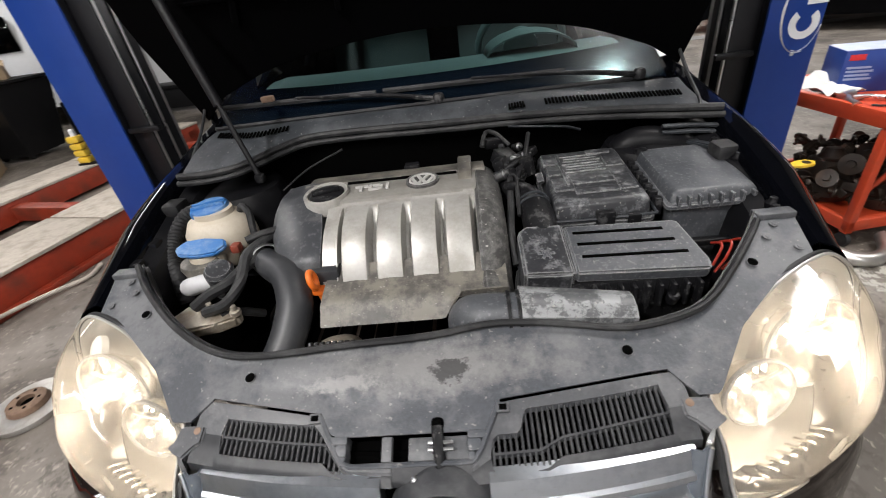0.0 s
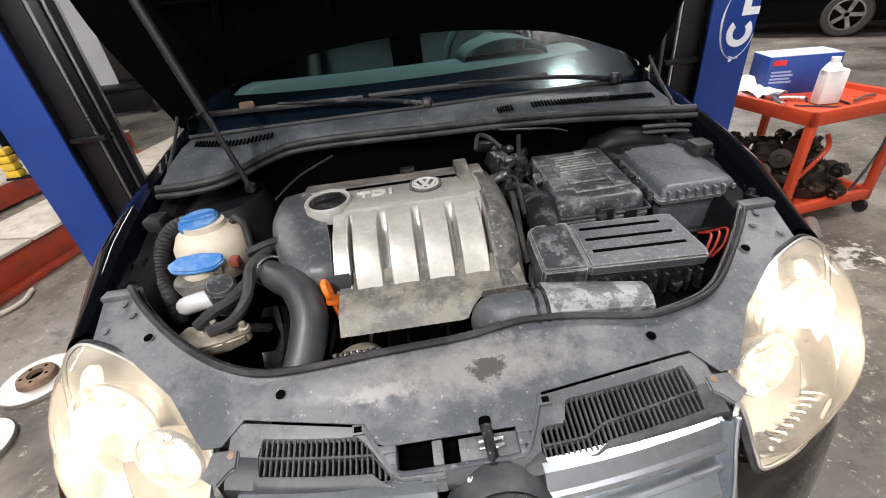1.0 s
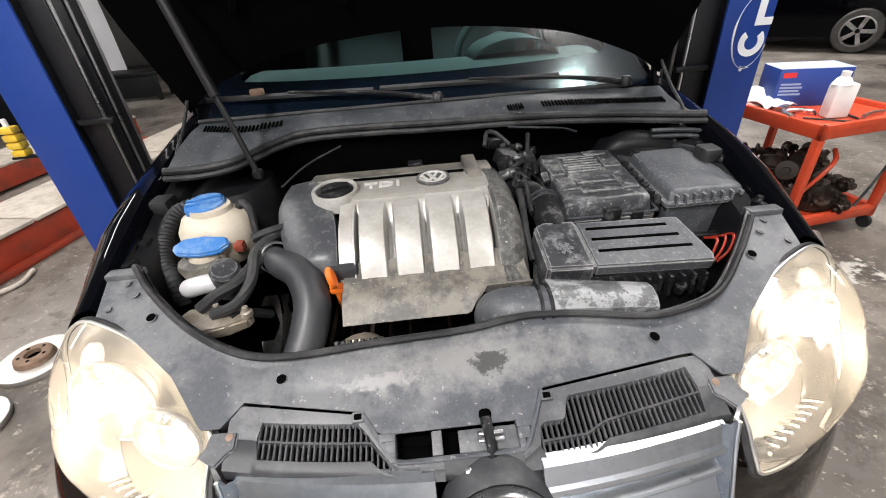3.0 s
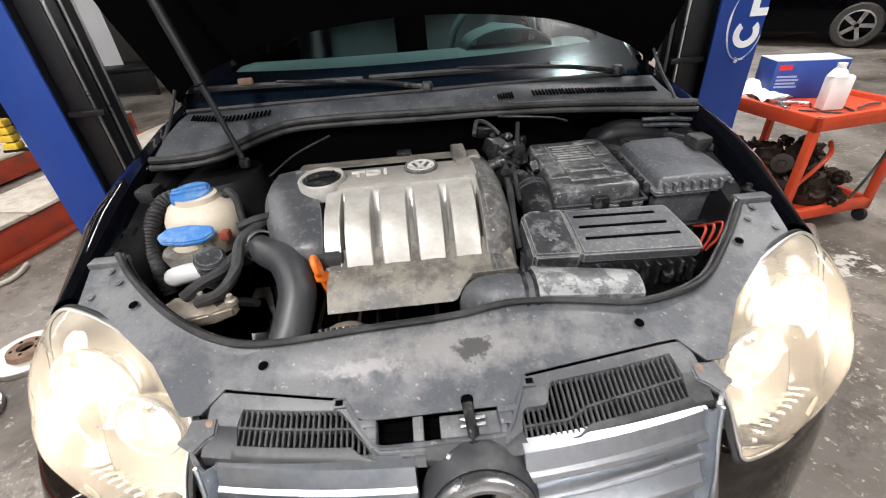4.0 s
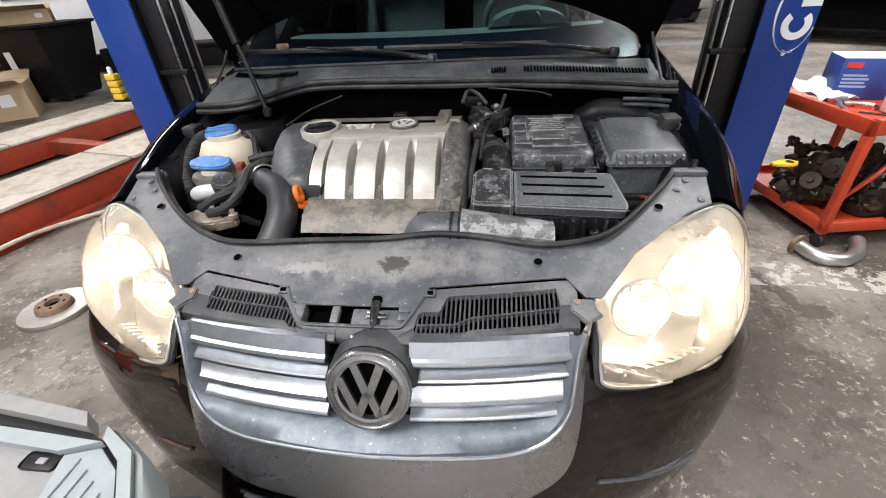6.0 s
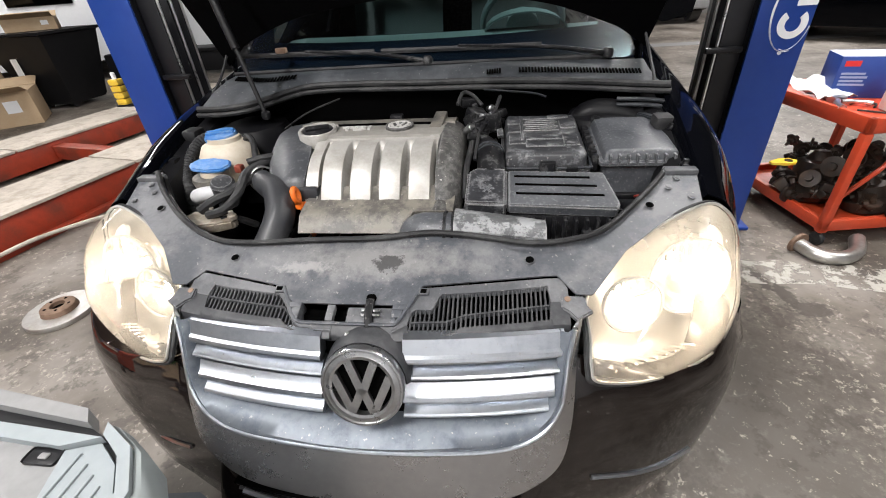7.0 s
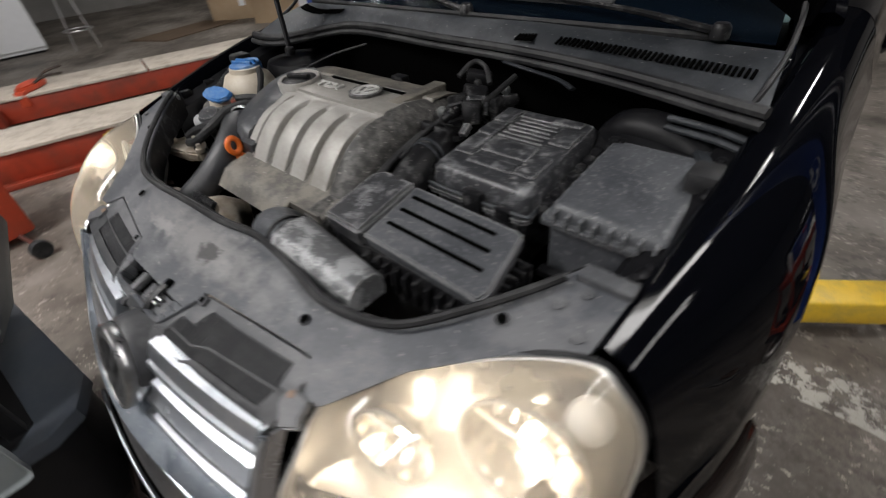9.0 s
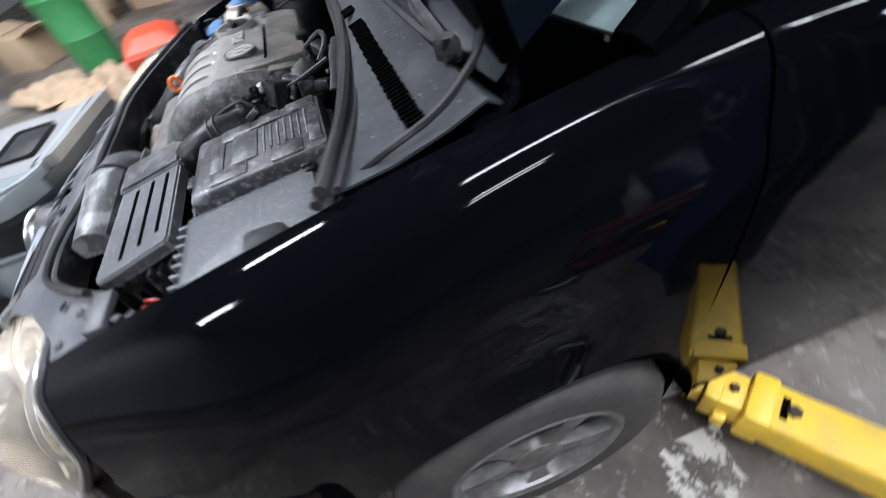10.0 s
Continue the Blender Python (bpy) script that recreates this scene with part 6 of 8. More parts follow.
# air filter box with slotted lid
mA = Matrix.Translation((0.365, 0.232, 0.838)) @ Matrix.Rotation(math.radians(2.0), 4, "Y") @ Matrix.Rotation(math.radians(11), 4, "X")
bm = B()
slab(bm, [(-0.085, -0.068), (0.160, -0.072), (0.168, -0.05), (0.150, 0.066), (0.140, 0.072), (-0.085, 0.072)], -0.028, 0.0, mA)
bmesh.ops.bevel(bm, geom=bm.edges[:], offset=0.004, segments=2, affect="EDGES")
ab = part("air_filter_box", bm, "box_plastic", car, "black air filter box with slotted lid")
for k, (y, xa, xb) in enumerate(((0.046, -0.070, 0.112), (0.012, -0.068, 0.124), (-0.024, -0.066, 0.136))):
    part("lid_groove", box(B(), xa, xb, y - 0.0042, y + 0.0042, -0.004, 0.0012, 0.001, mA, 1), "void", ab)
bm = B()
slab(bm, [(-0.185, -0.072), (-0.088, -0.074), (-0.088, 0.074), (-0.165, 0.074), (-0.185, 0.055)], -0.075, 0.006, mA)
bmesh.ops.bevel(bm, geom=bm.edges[:], offset=0.006, segments=2, affect="EDGES")
hd = part("filter_head_box", bm, "dusty", ab, "dusty black filter outlet box")
for a in (0, 60, 120):
    part("printed_mark", box(B(), -0.017, 0.017, -0.0035, 0.0035, 0.0055, 0.0068, 0, mA @ Matrix.Translation((-0.135, -0.015, 0)) @ Matrix.Rotation(radians(a), 4, "Z")), "box_plastic", hd)
bm = box(B(), 0.195, 0.515, 0.165, 0.30, 0.62, 0.80, 0.01)
part("filter_base", bm, "black_plastic", ab)
for i in range(10):
    x = 0.29 + 0.024 * i
    part("base_rib", box(B(), x - 0.004, x + 0.004, 0.148, 0.172, 0.745, 0.795, 0.002), "black_plastic", ab)
for i in range(6):
    y = 0.185 + 0.02 * i
    part("base_rib", box(B(), 0.512, 0.540, y - 0.004, y + 0.004, 0.745, 0.805, 0.002), "black_plastic", ab)
for x, y, z in ((0.335, 0.152, 0.775), (0.46, 0.152, 0.768), (0.525, 0.20, 0.79)):
    bm = B()
    lathe(bm, [(0.012, -0.02), (0.012, 0.0), (0.008, 0.004), (0.002, 0.004)], frame_on((x, y, z), (0, -0.4, 1), (0, 1, 0)), 12)
    part("box_screw", bm, "black_plastic", ab)
# intake pipe between filter and turbo
bm = B()
tube(bm, [(0.235, 0.275, 0.80), (0.238, 0.32, 0.835), (0.235, 0.38, 0.86), (0.225, 0.43, 0.865), (0.205, 0.475, 0.865), (0.19, 0.53, 0.86)], [0.036, 0.037, 0.036, 0.032, 0.030, 0.03], 16, 40)
ip = part("intake_pipe", bm, "black_plastic", car, "black intake pipe with a clamp")
for y, z in ((0.385, 0.86), (0.40, 0.863)):
    bm = B()
    lathe(bm, [(0.036, -0.003), (0.039, -0.002), (0.039, 0.002), (0.036, 0.003)], frame_on((0.233, y, z), (0, 1, 0.2)), 24, cap=False)
    part("pipe_clamp", thick(bm, 0.0015), "cowl", ip)
# plugs, valves and cables behind the pipe
random.seed(5)
for x, y, z, w, d, h, mt in ((0.165, 0.655, 0.935, 0.03, 0.014, 0.014, "black_plastic"), (0.19, 0.60, 0.905, 0.028, 0.03, 0.02, "black_plastic"), (0.225, 0.545, 0.90, 0.02, 0.03, 0.025, "black_plastic"), (0.205, 0.50, 0.898, 0.025, 0.015, 0.012, "black_plastic"), (0.245, 0.60, 0.89, 0.018, 0.018, 0.03, "black_plastic"), (0.175, 0.56, 0.905, 0.016, 0.02, 0.02, "black_plastic"), (0.20, 0.45, 0.892, 0.03, 0.012, 0.010, "black_plastic"), (0.215, 0.575, 0.915, 0.010, 0.022, 0.008, "dusty"), (0.262, 0.635, 0.905, 0.012, 0.02, 0.012, "black_plastic"), (0.185, 0.625, 0.925, 0.008, 0.008, 0.016, "rubber")):
    bm = box(B(), -w, w, -d, d, -h, h, 0.006, pose(x, y, z, random.uniform(-20, 20), random.uniform(-20, 20), random.uniform(-40, 40)))
    part("cable_plug", bm, mt, car, "dusty black cable plug")
for pts, r in (([(0.13, 0.62, 0.94), (0.145, 0.66, 0.965), (0.175, 0.665, 0.955), (0.205, 0.64, 0.93)], 0.006),
               ([(0.26, 0.66, 0.95), (0.245, 0.60, 0.925), (0.23, 0.54, 0.905), (0.215, 0.47, 0.89)], 0.006),
               ([(0.195, 0.52, 0.90), (0.185, 0.44, 0.885), (0.18, 0.38, 0.87), (0.172, 0.31, 0.84), (0.175, 0.25, 0.80)], 0.0085),
               ([(0.205, 0.48, 0.905), (0.20, 0.42, 0.895), (0.195, 0.35, 0.865)], 0.005),
               ([(0.18, 0.24, 0.79), (0.172, 0.20, 0.77), (0.185, 0.17, 0.74)], 0.008),
               ([(-0.42, 0.56, 0.90), (-0.36, 0.63, 0.93), (-0.27, 0.69, 0.955)], 0.003)):
    bm = B()
    tube(bm, pts, r, 8, 26)
    part("cable", bm, "rubber", car, "black cable")
# small fittings crowded between the cover and the battery
random.seed(21)
for k in range(14):
    x, y, z = random.uniform(0.165, 0.262), random.uniform(0.46, 0.69), random.uniform(0.865, 0.915)
    bm = B()
    if k % 2:
        r = random.uniform(0.006, 0.013)
        lathe(bm, [(r, -0.02), (r, 0.0), (r * 1.25, 0.002), (r * 1.25, 0.010), (r * 0.6, 0.012), (r * 0.55, 0.022), (0.001, 0.023)], pose(x, y, z, random.uniform(-60, 60), random.uniform(-60, 60), 0), 12)
        part("hose_fitting", bm, random.choice(("black_plastic", "dusty", "badge")), car)
    else:
        w, d = random.uniform(0.008, 0.018), random.uniform(0.006, 0.012)
        box(bm, -w, w, -d, d, -0.006, 0.006, 0.002, pose(x, y, z, random.uniform(-40, 40), random.uniform(-40, 40), random.uniform(0, 180)))
        part("valve_block", bm, random.choice(("black_plastic", "dusty", "black_plastic")), car)
for k in range(7):
    x, y, z = random.uniform(0.17, 0.25), random.uniform(0.50, 0.66), random.uniform(0.88, 0.92)
    pts = [(x, y, z)]
    for j in range(3):
        x += random.uniform(-0.035, 0.035)
        y += random.uniform(-0.05, 0.03)
        z += random.uniform(-0.02, 0.018)
        pts.append((x, y, z))
    bm = B()
    tube(bm, pts, random.choice((0.003, 0.0045, 0.006)), 8, 22)
    part("cable", bm, "rubber", car, "black cable")
bm = B()
tube(bm, [(0.21, 0.69, 0.965), (0.28, 0.675, 0.962), (0.36, 0.665, 0.955), (0.40, 0.655, 0.945)], 0.011, 6, 16, flat=0.35)
part("seal_flap", bm, "cowl", car, "loose flap of grey insulation")
bm = B()
tube(bm, [(0.50, 0.655, 0.84), (0.53, 0.65, 0.89), (0.60, 0.64, 0.895), (0.68, 0.63, 0.87)], 0.040, 14, 20)
part("brake_pipe", bm, "inner_wing", car, "black pipe behind the fuse box")
for z, y in ((0.940, 0.60), (0.925, 0.596)):
    bm = B()
    tube(bm, [(0.60, y + 0.02, z), (0.68, y + 0.005, z), (0.735, y - 0.01, z - 0.004)], 0.010, 8, 14, flat=0.6)
    part("seal_end", bm, "cowl", car)
bm = B()
slab(bm, [(0.655, 0.60), (0.715, 0.605), (0.728, 0.57), (0.715, 0.525), (0.690, 0.52)], -0.006, 0.006, Matrix.Translation((0, 0, 0.935)) @ Matrix.Rotation(-0.06, 4, "X"))
bmesh.ops.bevel(bm, geom=bm.edges[:], offset=0.003, segments=2, affect="EDGES")
part("seal_flap", bm, "cowl", car, "loose grey end flap of the seal")
# resonator duct at the front edge
bm = B()
tube(bm, [(0.095, 0.150, 0.715), (0.075, 0.128, 0.760), (0.090, 0.106, 0.787), (0.130, 0.098, 0.797), (0.165, 0.098, 0.798)], [0.048, 0.050, 0.047, 0.042, 0.041], 18, 30)
du = part("intake_duct", bm, "box_plastic", car, "dusty black intake duct")
for x in (0.142, 0.160):
    bm = B()
    lathe(bm, [(0.040, -0.004), (0.0455, -0.003), (0.0455, 0.003), (0.040, 0.004)], frame_on((x, 0.099, 0.797), (1, 0, 0)), 24, cap=False)
    part("duct_bead", thick(bm, 0.002), "black_plastic", du)
rows = []
for i in range(13):
    x = 0.163 + 0.197 * i / 12
    zt = 0.840 - 0.024 * i / 12
    ya = 0.058 + 0.004 * i / 12
    yb = 0.142 - 0.012 * i / 12
    rows.append([Vector((x, ya, 0.765)), Vector((x, ya, zt - 0.016)), Vector((x, ya + 0.012, zt - 0.004)), Vector((x, (ya + yb) / 2, zt + 0.003)), Vector((x, yb - 0.012, zt - 0.002)), Vector((x, yb, zt - 0.014)), Vector((x, yb, 0.765))])
bm = B()
v = grid(bm, rows)
bm.faces.new(v[0])
bm.faces.new(v[-1])
part("duct_trunk", bm, "duct", du, "flat dusty duct section", 35)
# red cables beside the filter box
random.seed(8)
for k in range(3):
    x = 0.585 + 0.018 * k
    bm = B()
    tube(bm, [(x - 0.03, 0.22 + 0.008 * k, 0.755), (x - 0.01, 0.235, 0.785), (x + 0.01, 0.26, 0.80 + 0.004 * k), (x + 0.012, 0.30, 0.78)], 0.003, 6, 14)
    part("red_cable", bm, "red_wire", car, "thin red cable")
part("support_bar", box(B(), 0.535, 0.66, 0.31, 0.33, 0.765, 0.78, 0.004), "inner_wing", car)
# small plugs on the side ledge
for x, y, z in ((0.705, 0.56, 0.905), (0.715, 0.47, 0.898), (0.70, 0.30, 0.865), (0.69, 0.275, 0.86)):
    bm = B()
    lathe(bm, [(0.013, -0.012), (0.014, 0.0), (0.009, 0.004), (0.007, 0.012), (0.001, 0.013)], pose(x, y, z), 12)
    part("ledge_bolt", bm, "inner_wing", car)
for y in (0.30, 0.38, 0.46, 0.56):
    part("ledge_clip", box(B(), -0.715, -0.685, y - 0.016, y + 0.016, 0.845 + 0.1 * (y - 0.3), 0.868 + 0.1 * (y - 0.3), 0.005), "inner_wing", car)

# ---- lift posts ----
def lift_post(s, logo, off=0.0):
    t = thing("lift_post", "tall blue steel car-lift post with black carriage", "car lift", (s * (1.57 + off), 1.62, FL), 0, "two-post lift")

    def bx(name, x0, x1, y0, y1, z0, z1, mt, bev=0.004, label="", parent=t):
        a, b = sorted((s * (x0 + off), s * (x1 + off)))
        return part(name, box(B(), a, b, y0, y1, z0, z1, bev), mt, parent, label)
    zt = 3.4
    bx("column", 1.37, 1.592, 1.530, 1.545, FL, zt, "lift_blue", 0.003, "blue painted post face")
    bx("column_back", 1.590, 1.605, 1.545, 1.845, FL, zt, "lift_blue", 0.003)
    bx("column_side", 1.37, 1.605, 1.845, 1.86, FL, zt, "lift_blue", 0.003)
    bx("column_lip", 1.37, 1.385, 1.545, 1.585, FL, zt, "lift_black", 0.003)
    bx("column_lip", 1.37, 1.385, 1.805, 1.845, FL, zt, "lift_blue", 0.003)
    c = bx("carriage", 1.27, 1.50, 1.59, 1.80, FL + 0.02, 1.9, "lift_black", 0.01, "greasy black lift carriage")
    for x, y in ((1.268, 1.605), (1.268, 1.785), (1.262, 1.695)):
        bm = B()
        tube(bm, [(s * (x + off), y, 0.35), (s * (x + off), y, 3.2)], 0.008, 8, 2)
        part("chain", bm, "steel", c, "bright steel lift cable")
    bx("stop_plate", 1.20, 1.36, 1.545, 1.575, 0.89, 0.915, "lift_black", 0.006, "", c)
    bx("base_plate", 1.40, 1.66, 1.535, 1.895, FL, FL + 0.02, "lift_blue", 0.004)
    for x, y in ((1.63, 1.885), (1.42, 1.885)):
        bm = B()
        lathe(bm, [(0.02, 0), (0.02, 0.02), (0.012, 0.024), (0.012, 0.05), (0.001, 0.05)], pose(s * (x + off), y, FL + 0.02), 10)
        part("anchor_bolt", bm, "steel", t)
    if logo:
        m = frame_on((s * 1.520, 1.5295, 1.045), (0, -1, 0)) @ Matrix.Scale(1.25, 4)
        bm = B()
        arc = [radians(132 + 276 * k / 30) for k in range(31)]
        grid(bm, [[m @ Vector((r * math.cos(a), r * math.sin(a) - 0.035, z)) for r, z in ((0.048, 0.0), (0.048, 0.002), (0.025, 0.002), (0.025, 0.0))] for a in arc])
        part("logo_ring", bm, "white", t, "white printed open ring")
        part("logo_bar", box(B(), -0.005, 0.022, 0.02, 0.11, 0.0, 0.002, 0, m), "white", t)
        part("logo_bar", box(B(), 0.022, 0.058, 0.02, 0.045, 0.0, 0.002, 0, m), "white", t)
        bm = B()
        tube(bm, [m @ Vector((0.075 * math.cos(a), 0.125 * math.sin(a), 0.001)) for a in [math.pi * (0.42 + 1.15 * k / 14) for k in range(15)]], 0.005, 6, 40, flat=0.3)
        part("logo_arc", bm, "white", t)
        bm = B()
        tube(bm, [m @ Vector((0.06 * math.cos(a), 0.11 * math.sin(a) - 0.01, 0.001)) for a in [math.pi * (1.4 + 0.5 * k / 8) for k in range(9)]], 0.004, 6, 30, flat=0.3)
        part("logo_arc", bm, "white", t)
        bm = B()
        lathe(bm, [(0.008, 0), (0.008, 0.003), (0.001, 0.003)], frame_on((s * 1.505, 1.5295, 0.885), (0, -1, 0)), 14)
        part("white_spot", bm, "white", t)
    # telescoping lift arm with a two-leaf pad
    mm = Matrix.Translation((s * 1.33, 1.63, 0.02)) @ Matrix.Rotation(radians(s * 125), 4, "Z")
    arm = part("lift_arm", box(B(), -0.062, 0.062, 0.10, 0.50, 0.015, 0.12, 0.014, mm, 3), "yellow", t, "chipped yellow lift arm")
    part("arm_collar", box(B(), -0.068, 0.068, 0.46, 0.515, 0.010, 0.126, 0.008, mm), "yellow", arm)
    part("arm_inner", box(B(), -0.050, 0.050, 0.515, 0.60, 0.022, 0.110, 0.008, mm), "yellow", arm)
    part("arm_collar", box(B(), -0.056, 0.056, 0.565, 0.600, 0.018, 0.116, 0.006, mm), "yellow", arm)
    part("arm_nose", box(B(), -0.040, 0.040, 0.60, 0.672, 0.024, 0.098, 0.012, mm), "yellow", arm)
    part("arm_lug", box(B(), -0.072, 0.072, 0.535, 0.565, 0.020, 0.060, 0.005, mm), "yellow", arm)
    for y, r in ((0.545, 0.012), (0.425, 0.016)):
        bm = B()
        lathe(bm, [(r, 0.0), (r, 0.010), (r * 0.7, 0.014), (0.001, 0.014)], mm @ Matrix.Translation((0.0, y, 0.109 if y > 0.5 else 0.119)), 6)
        part("arm_bolt", bm, "iron", arm, "dark bolt head")
    part("arm_slot", box(B(), -0.030, 0.030, 0.435, 0.450, 0.119, 0.122, 0.0, mm), "void", arm)
    for x, a in ((-0.026, 7), (0.026, -3)):
        bm = B()
        slab(bm, [(-0.022, 0.0), (0.022, 0.0), (0.023, 0.13), (0.014, 0.205), (-0.004, 0.225), (-0.020, 0.19), (-0.023, 0.10)], -0.012, 0.012, mm @ Matrix.Translation((x, 0.682, 0.035)) @ Matrix.Rotation(radians(90), 4, "X") @ Matrix.Rotation(radians(a), 4, "Z"))
        bmesh.ops.bevel(bm, geom=bm.edges[:], offset=0.004, segments=2, affect="EDGES")
        part("pad_leaf", bm, "yellow", arm, "worn yellow pad leaf")
    bm = B()
    lathe(bm, [(0.014, -0.045), (0.014, 0.045)], mm @ pose(0, 0.682, 0.045, 0, 90, 0), 12)
    part("pad_pin", bm, "steel", arm)
    return t


pr = lift_post(1, True)
pl_ = lift_post(-1, False, 0.215)
# stack of ribbed yellow adapters hung on the post
bm = B()
box(bm, -2.08, -1.78, 1.70, 1.74, 0.722, 0.734, 0.003)
q = part("adapter_stack", bm, "lift_black", None)
tagged(q, "stack of ribbed yellow lift adapters hung on the post", "lift adapter")
bm = B()
lathe(bm, [(0.018, 0), (0.018, 0.05), (0.01, 0.055), (0.001, 0.056)], pose(-2.03, 1.72, 0.880) @ Matrix.Scale(0.7, 4), 12)
part("adapter_pin", bm, "white_plastic", q)
for k in range(4):
    part("adapter", box(B(), -0.05, 0.05, -0.04, 0.04, 0.055 * k, 0.055 * k + 0.050, 0.012, pose(-2.03, 1.72, 0.735) @ Matrix.Scale(0.68, 4)), "yellow", q)
# small yellow ring by the right-hand post
bm = B()
slab(bm, [(-0.06, -0.012), (0.0, -0.035), (0.05, -0.03), (0.075, 0), (0.05, 0.03), (0, 0.035), (-0.06, 0.012)], 0, 0.012, pose(1.69, 1.52, 0.36, 0, 0, 10))
q = tagged(part("lock_ring", bm, "yellow"), "flat yellow lock handle on the blue post", "handle")
bm = B()
lathe(bm, [(0.02, 0), (0.018, 0.002), (0.001, 0.002)], pose(1.72, 1.525, 0.372), 16)
part("hole", bm, "iron", q)

# ---- red trolley with clutter ----
TA = Matrix.Translation((1.90, 1.37, FL)) @ Matrix.Rotation(radians(8), 4, "Z")
tr = thing("work_trolley", "red steel work trolley with open frame and cluttered top", "trolley", (2.2, 1.75, FL))
W_, D_ = 0.62, 0.78


def tb(name, x0, x1, y0, y1, z0, z1, mt="red_paint", bev=0.006, parent=tr, label=""):
    return part(name, box(B(), x0, x1, y0, y1, z0, z1, bev, TA), mt, parent, label)


tb("top_plate", 0, W_, 0, D_, 0.635, 0.645)
for a in ((0, W_, 0, 0.03), (0, W_, D_ - 0.03, D_), (0, 0.03, 0, D_), (W_ - 0.03, W_, 0, D_)):
    tb("top_rail", *a, 0.60, 0.672)
for x in (0, W_ - 0.04):
    for y in (0, D_ - 0.04):
        tb("leg", x, x + 0.04, y, y + 0.04, 0.08, 0.60)
        bm = B()
        lathe(bm, [(0.035, -0.012), (0.04, 0), (0.035, 0.012)], TA @ Matrix.Translation((x + 0.02, y + 0.02, 0.04)) @ Matrix.Rotation(math.pi / 2, 4, "Y"), 18)
        part("caster", bm, "rubber", tr)
for a in ((0, W_, 0, 0.035), (0, W_, D_ - 0.035, D_), (0, 0.035, 0, D_), (W_ - 0.035, W_, 0, D_)):
    tb("shelf_rail", *a, 0.09, 0.15)
tb("shelf_plate", 0, W_, 0, D_, 0.105, 0.115)

# carton on the trolley
mb = TA @ Matrix.Translation((0.16, 0.46, 0.645)) @ Matrix.Rotation(radians(-22), 4, "Z")
cb = tagged(part("carton", box(B(), 0, 0.36, 0, 0.20, 0, 0.20, 0.003, mb), "box_blue"), "blue parts carton with pale top on the red trolley", "box")
part("carton_top", box(B(), 0.0, 0.36, 0.0, 0.20, 0.2005, 0.203, 0, mb), "box_pale", cb)
part("red_label", box(B(), 0.02, 0.085, -0.002, -0.0005, 0.155, 0.182, 0, mb), "label_red", cb)
for k in range(4):
    part("print_bar", box(B(), 0.02, 0.12 + 0.012 * (k % 2), -0.002, -0.0005, 0.115 - 0.018 * k, 0.125 - 0.018 * k, 0, mb), "print", cb)
# white jug
mj = TA @ Matrix.Translation((0.25, 0.17, 0.647)) @ Matrix.Rotation(radians(-15), 4, "Z")
bm = box(B(), -0.055, 0.055, -0.035, 0.035, 0, 0.17, 0.014, mj)
jg = tagged(part("jug", bm, "white_plastic"), "white plastic fluid jug on the red trolley", "bottle")
bm = B()
lathe(bm, [(0.045, 0.0), (0.028, 0.03), (0.02, 0.035), (0.02, 0.06), (0.001, 0.062)], mj @ Matrix.Translation((-0.015, 0, 0.165)), 18)
part("jug_neck", bm, "white_plastic", jg)
# papers, bright foil, rags and tools
bm = B()
rows = [[TA @ Vector((0.03 + 0.20 * i / 7, 0.36 + 0.26 * j / 7, 0.665 + 0.02 * math.sin(i * 1.3 + j) + 0.05 * (j / 7))) for j in range(8)] for i in range(8)]
grid(bm, rows)
tagged(part("paper_sheet", thick(bm, 0.002), "paper"), "crumpled pale paper sheet on the trolley", "paper")
for k, (x, y, a, L, r) in enumerate(((0.05, 0.25, 60, 0.14, 0.018), (0.10, 0.33, 20, 0.10, 0.022), (0.16, 0.28, -30, 0.12, 0.014), (0.42, 0.10, 10, 0.16, 0.011))):
    m = TA @ Matrix.Translation((x, y, 0.648 + r)) @ Matrix.Rotation(radians(a), 4, "Z")
    bm = B()
    tube(bm, [m @ Vector((-L / 2, 0, 0)), m @ Vector((0, 0.01, 0.004)), m @ Vector((L / 2, 0, 0))], [r, r * 0.7, r * 0.9], 10, 14)
    tagged(part("hand_tool", bm, "steel"), "bright metal tool lying on the trolley", "tool")
for k, pts in enumerate((((0.10, 0.20), (0.18, 0.12), (0.24, 0.06), (0.30, 0.08), (0.33, 0.16)), ((0.20, 0.22), (0.25, 0.27), (0.22, 0.33), (0.15, 0.30)))):
    bm = B()
    tube(bm, [TA @ Vector((x, y, 0.652)) for x, y in pts], 0.005, 6, 30)
    tagged(part("loose_cable", bm, "rubber"), "thin black cable lying on the trolley", "cable")
bm = B()
tube(bm, [TA @ Vector(p) for p in ((0.52, -0.01, 0.60), (0.50, -0.02, 0.45), (0.40, -0.05, 0.32), (0.33, -0.06, 0.22))], 0.007, 6, 24)
tagged(part("hanging_cable", bm, "rubber"), "black cable hanging from the trolley", "cable")


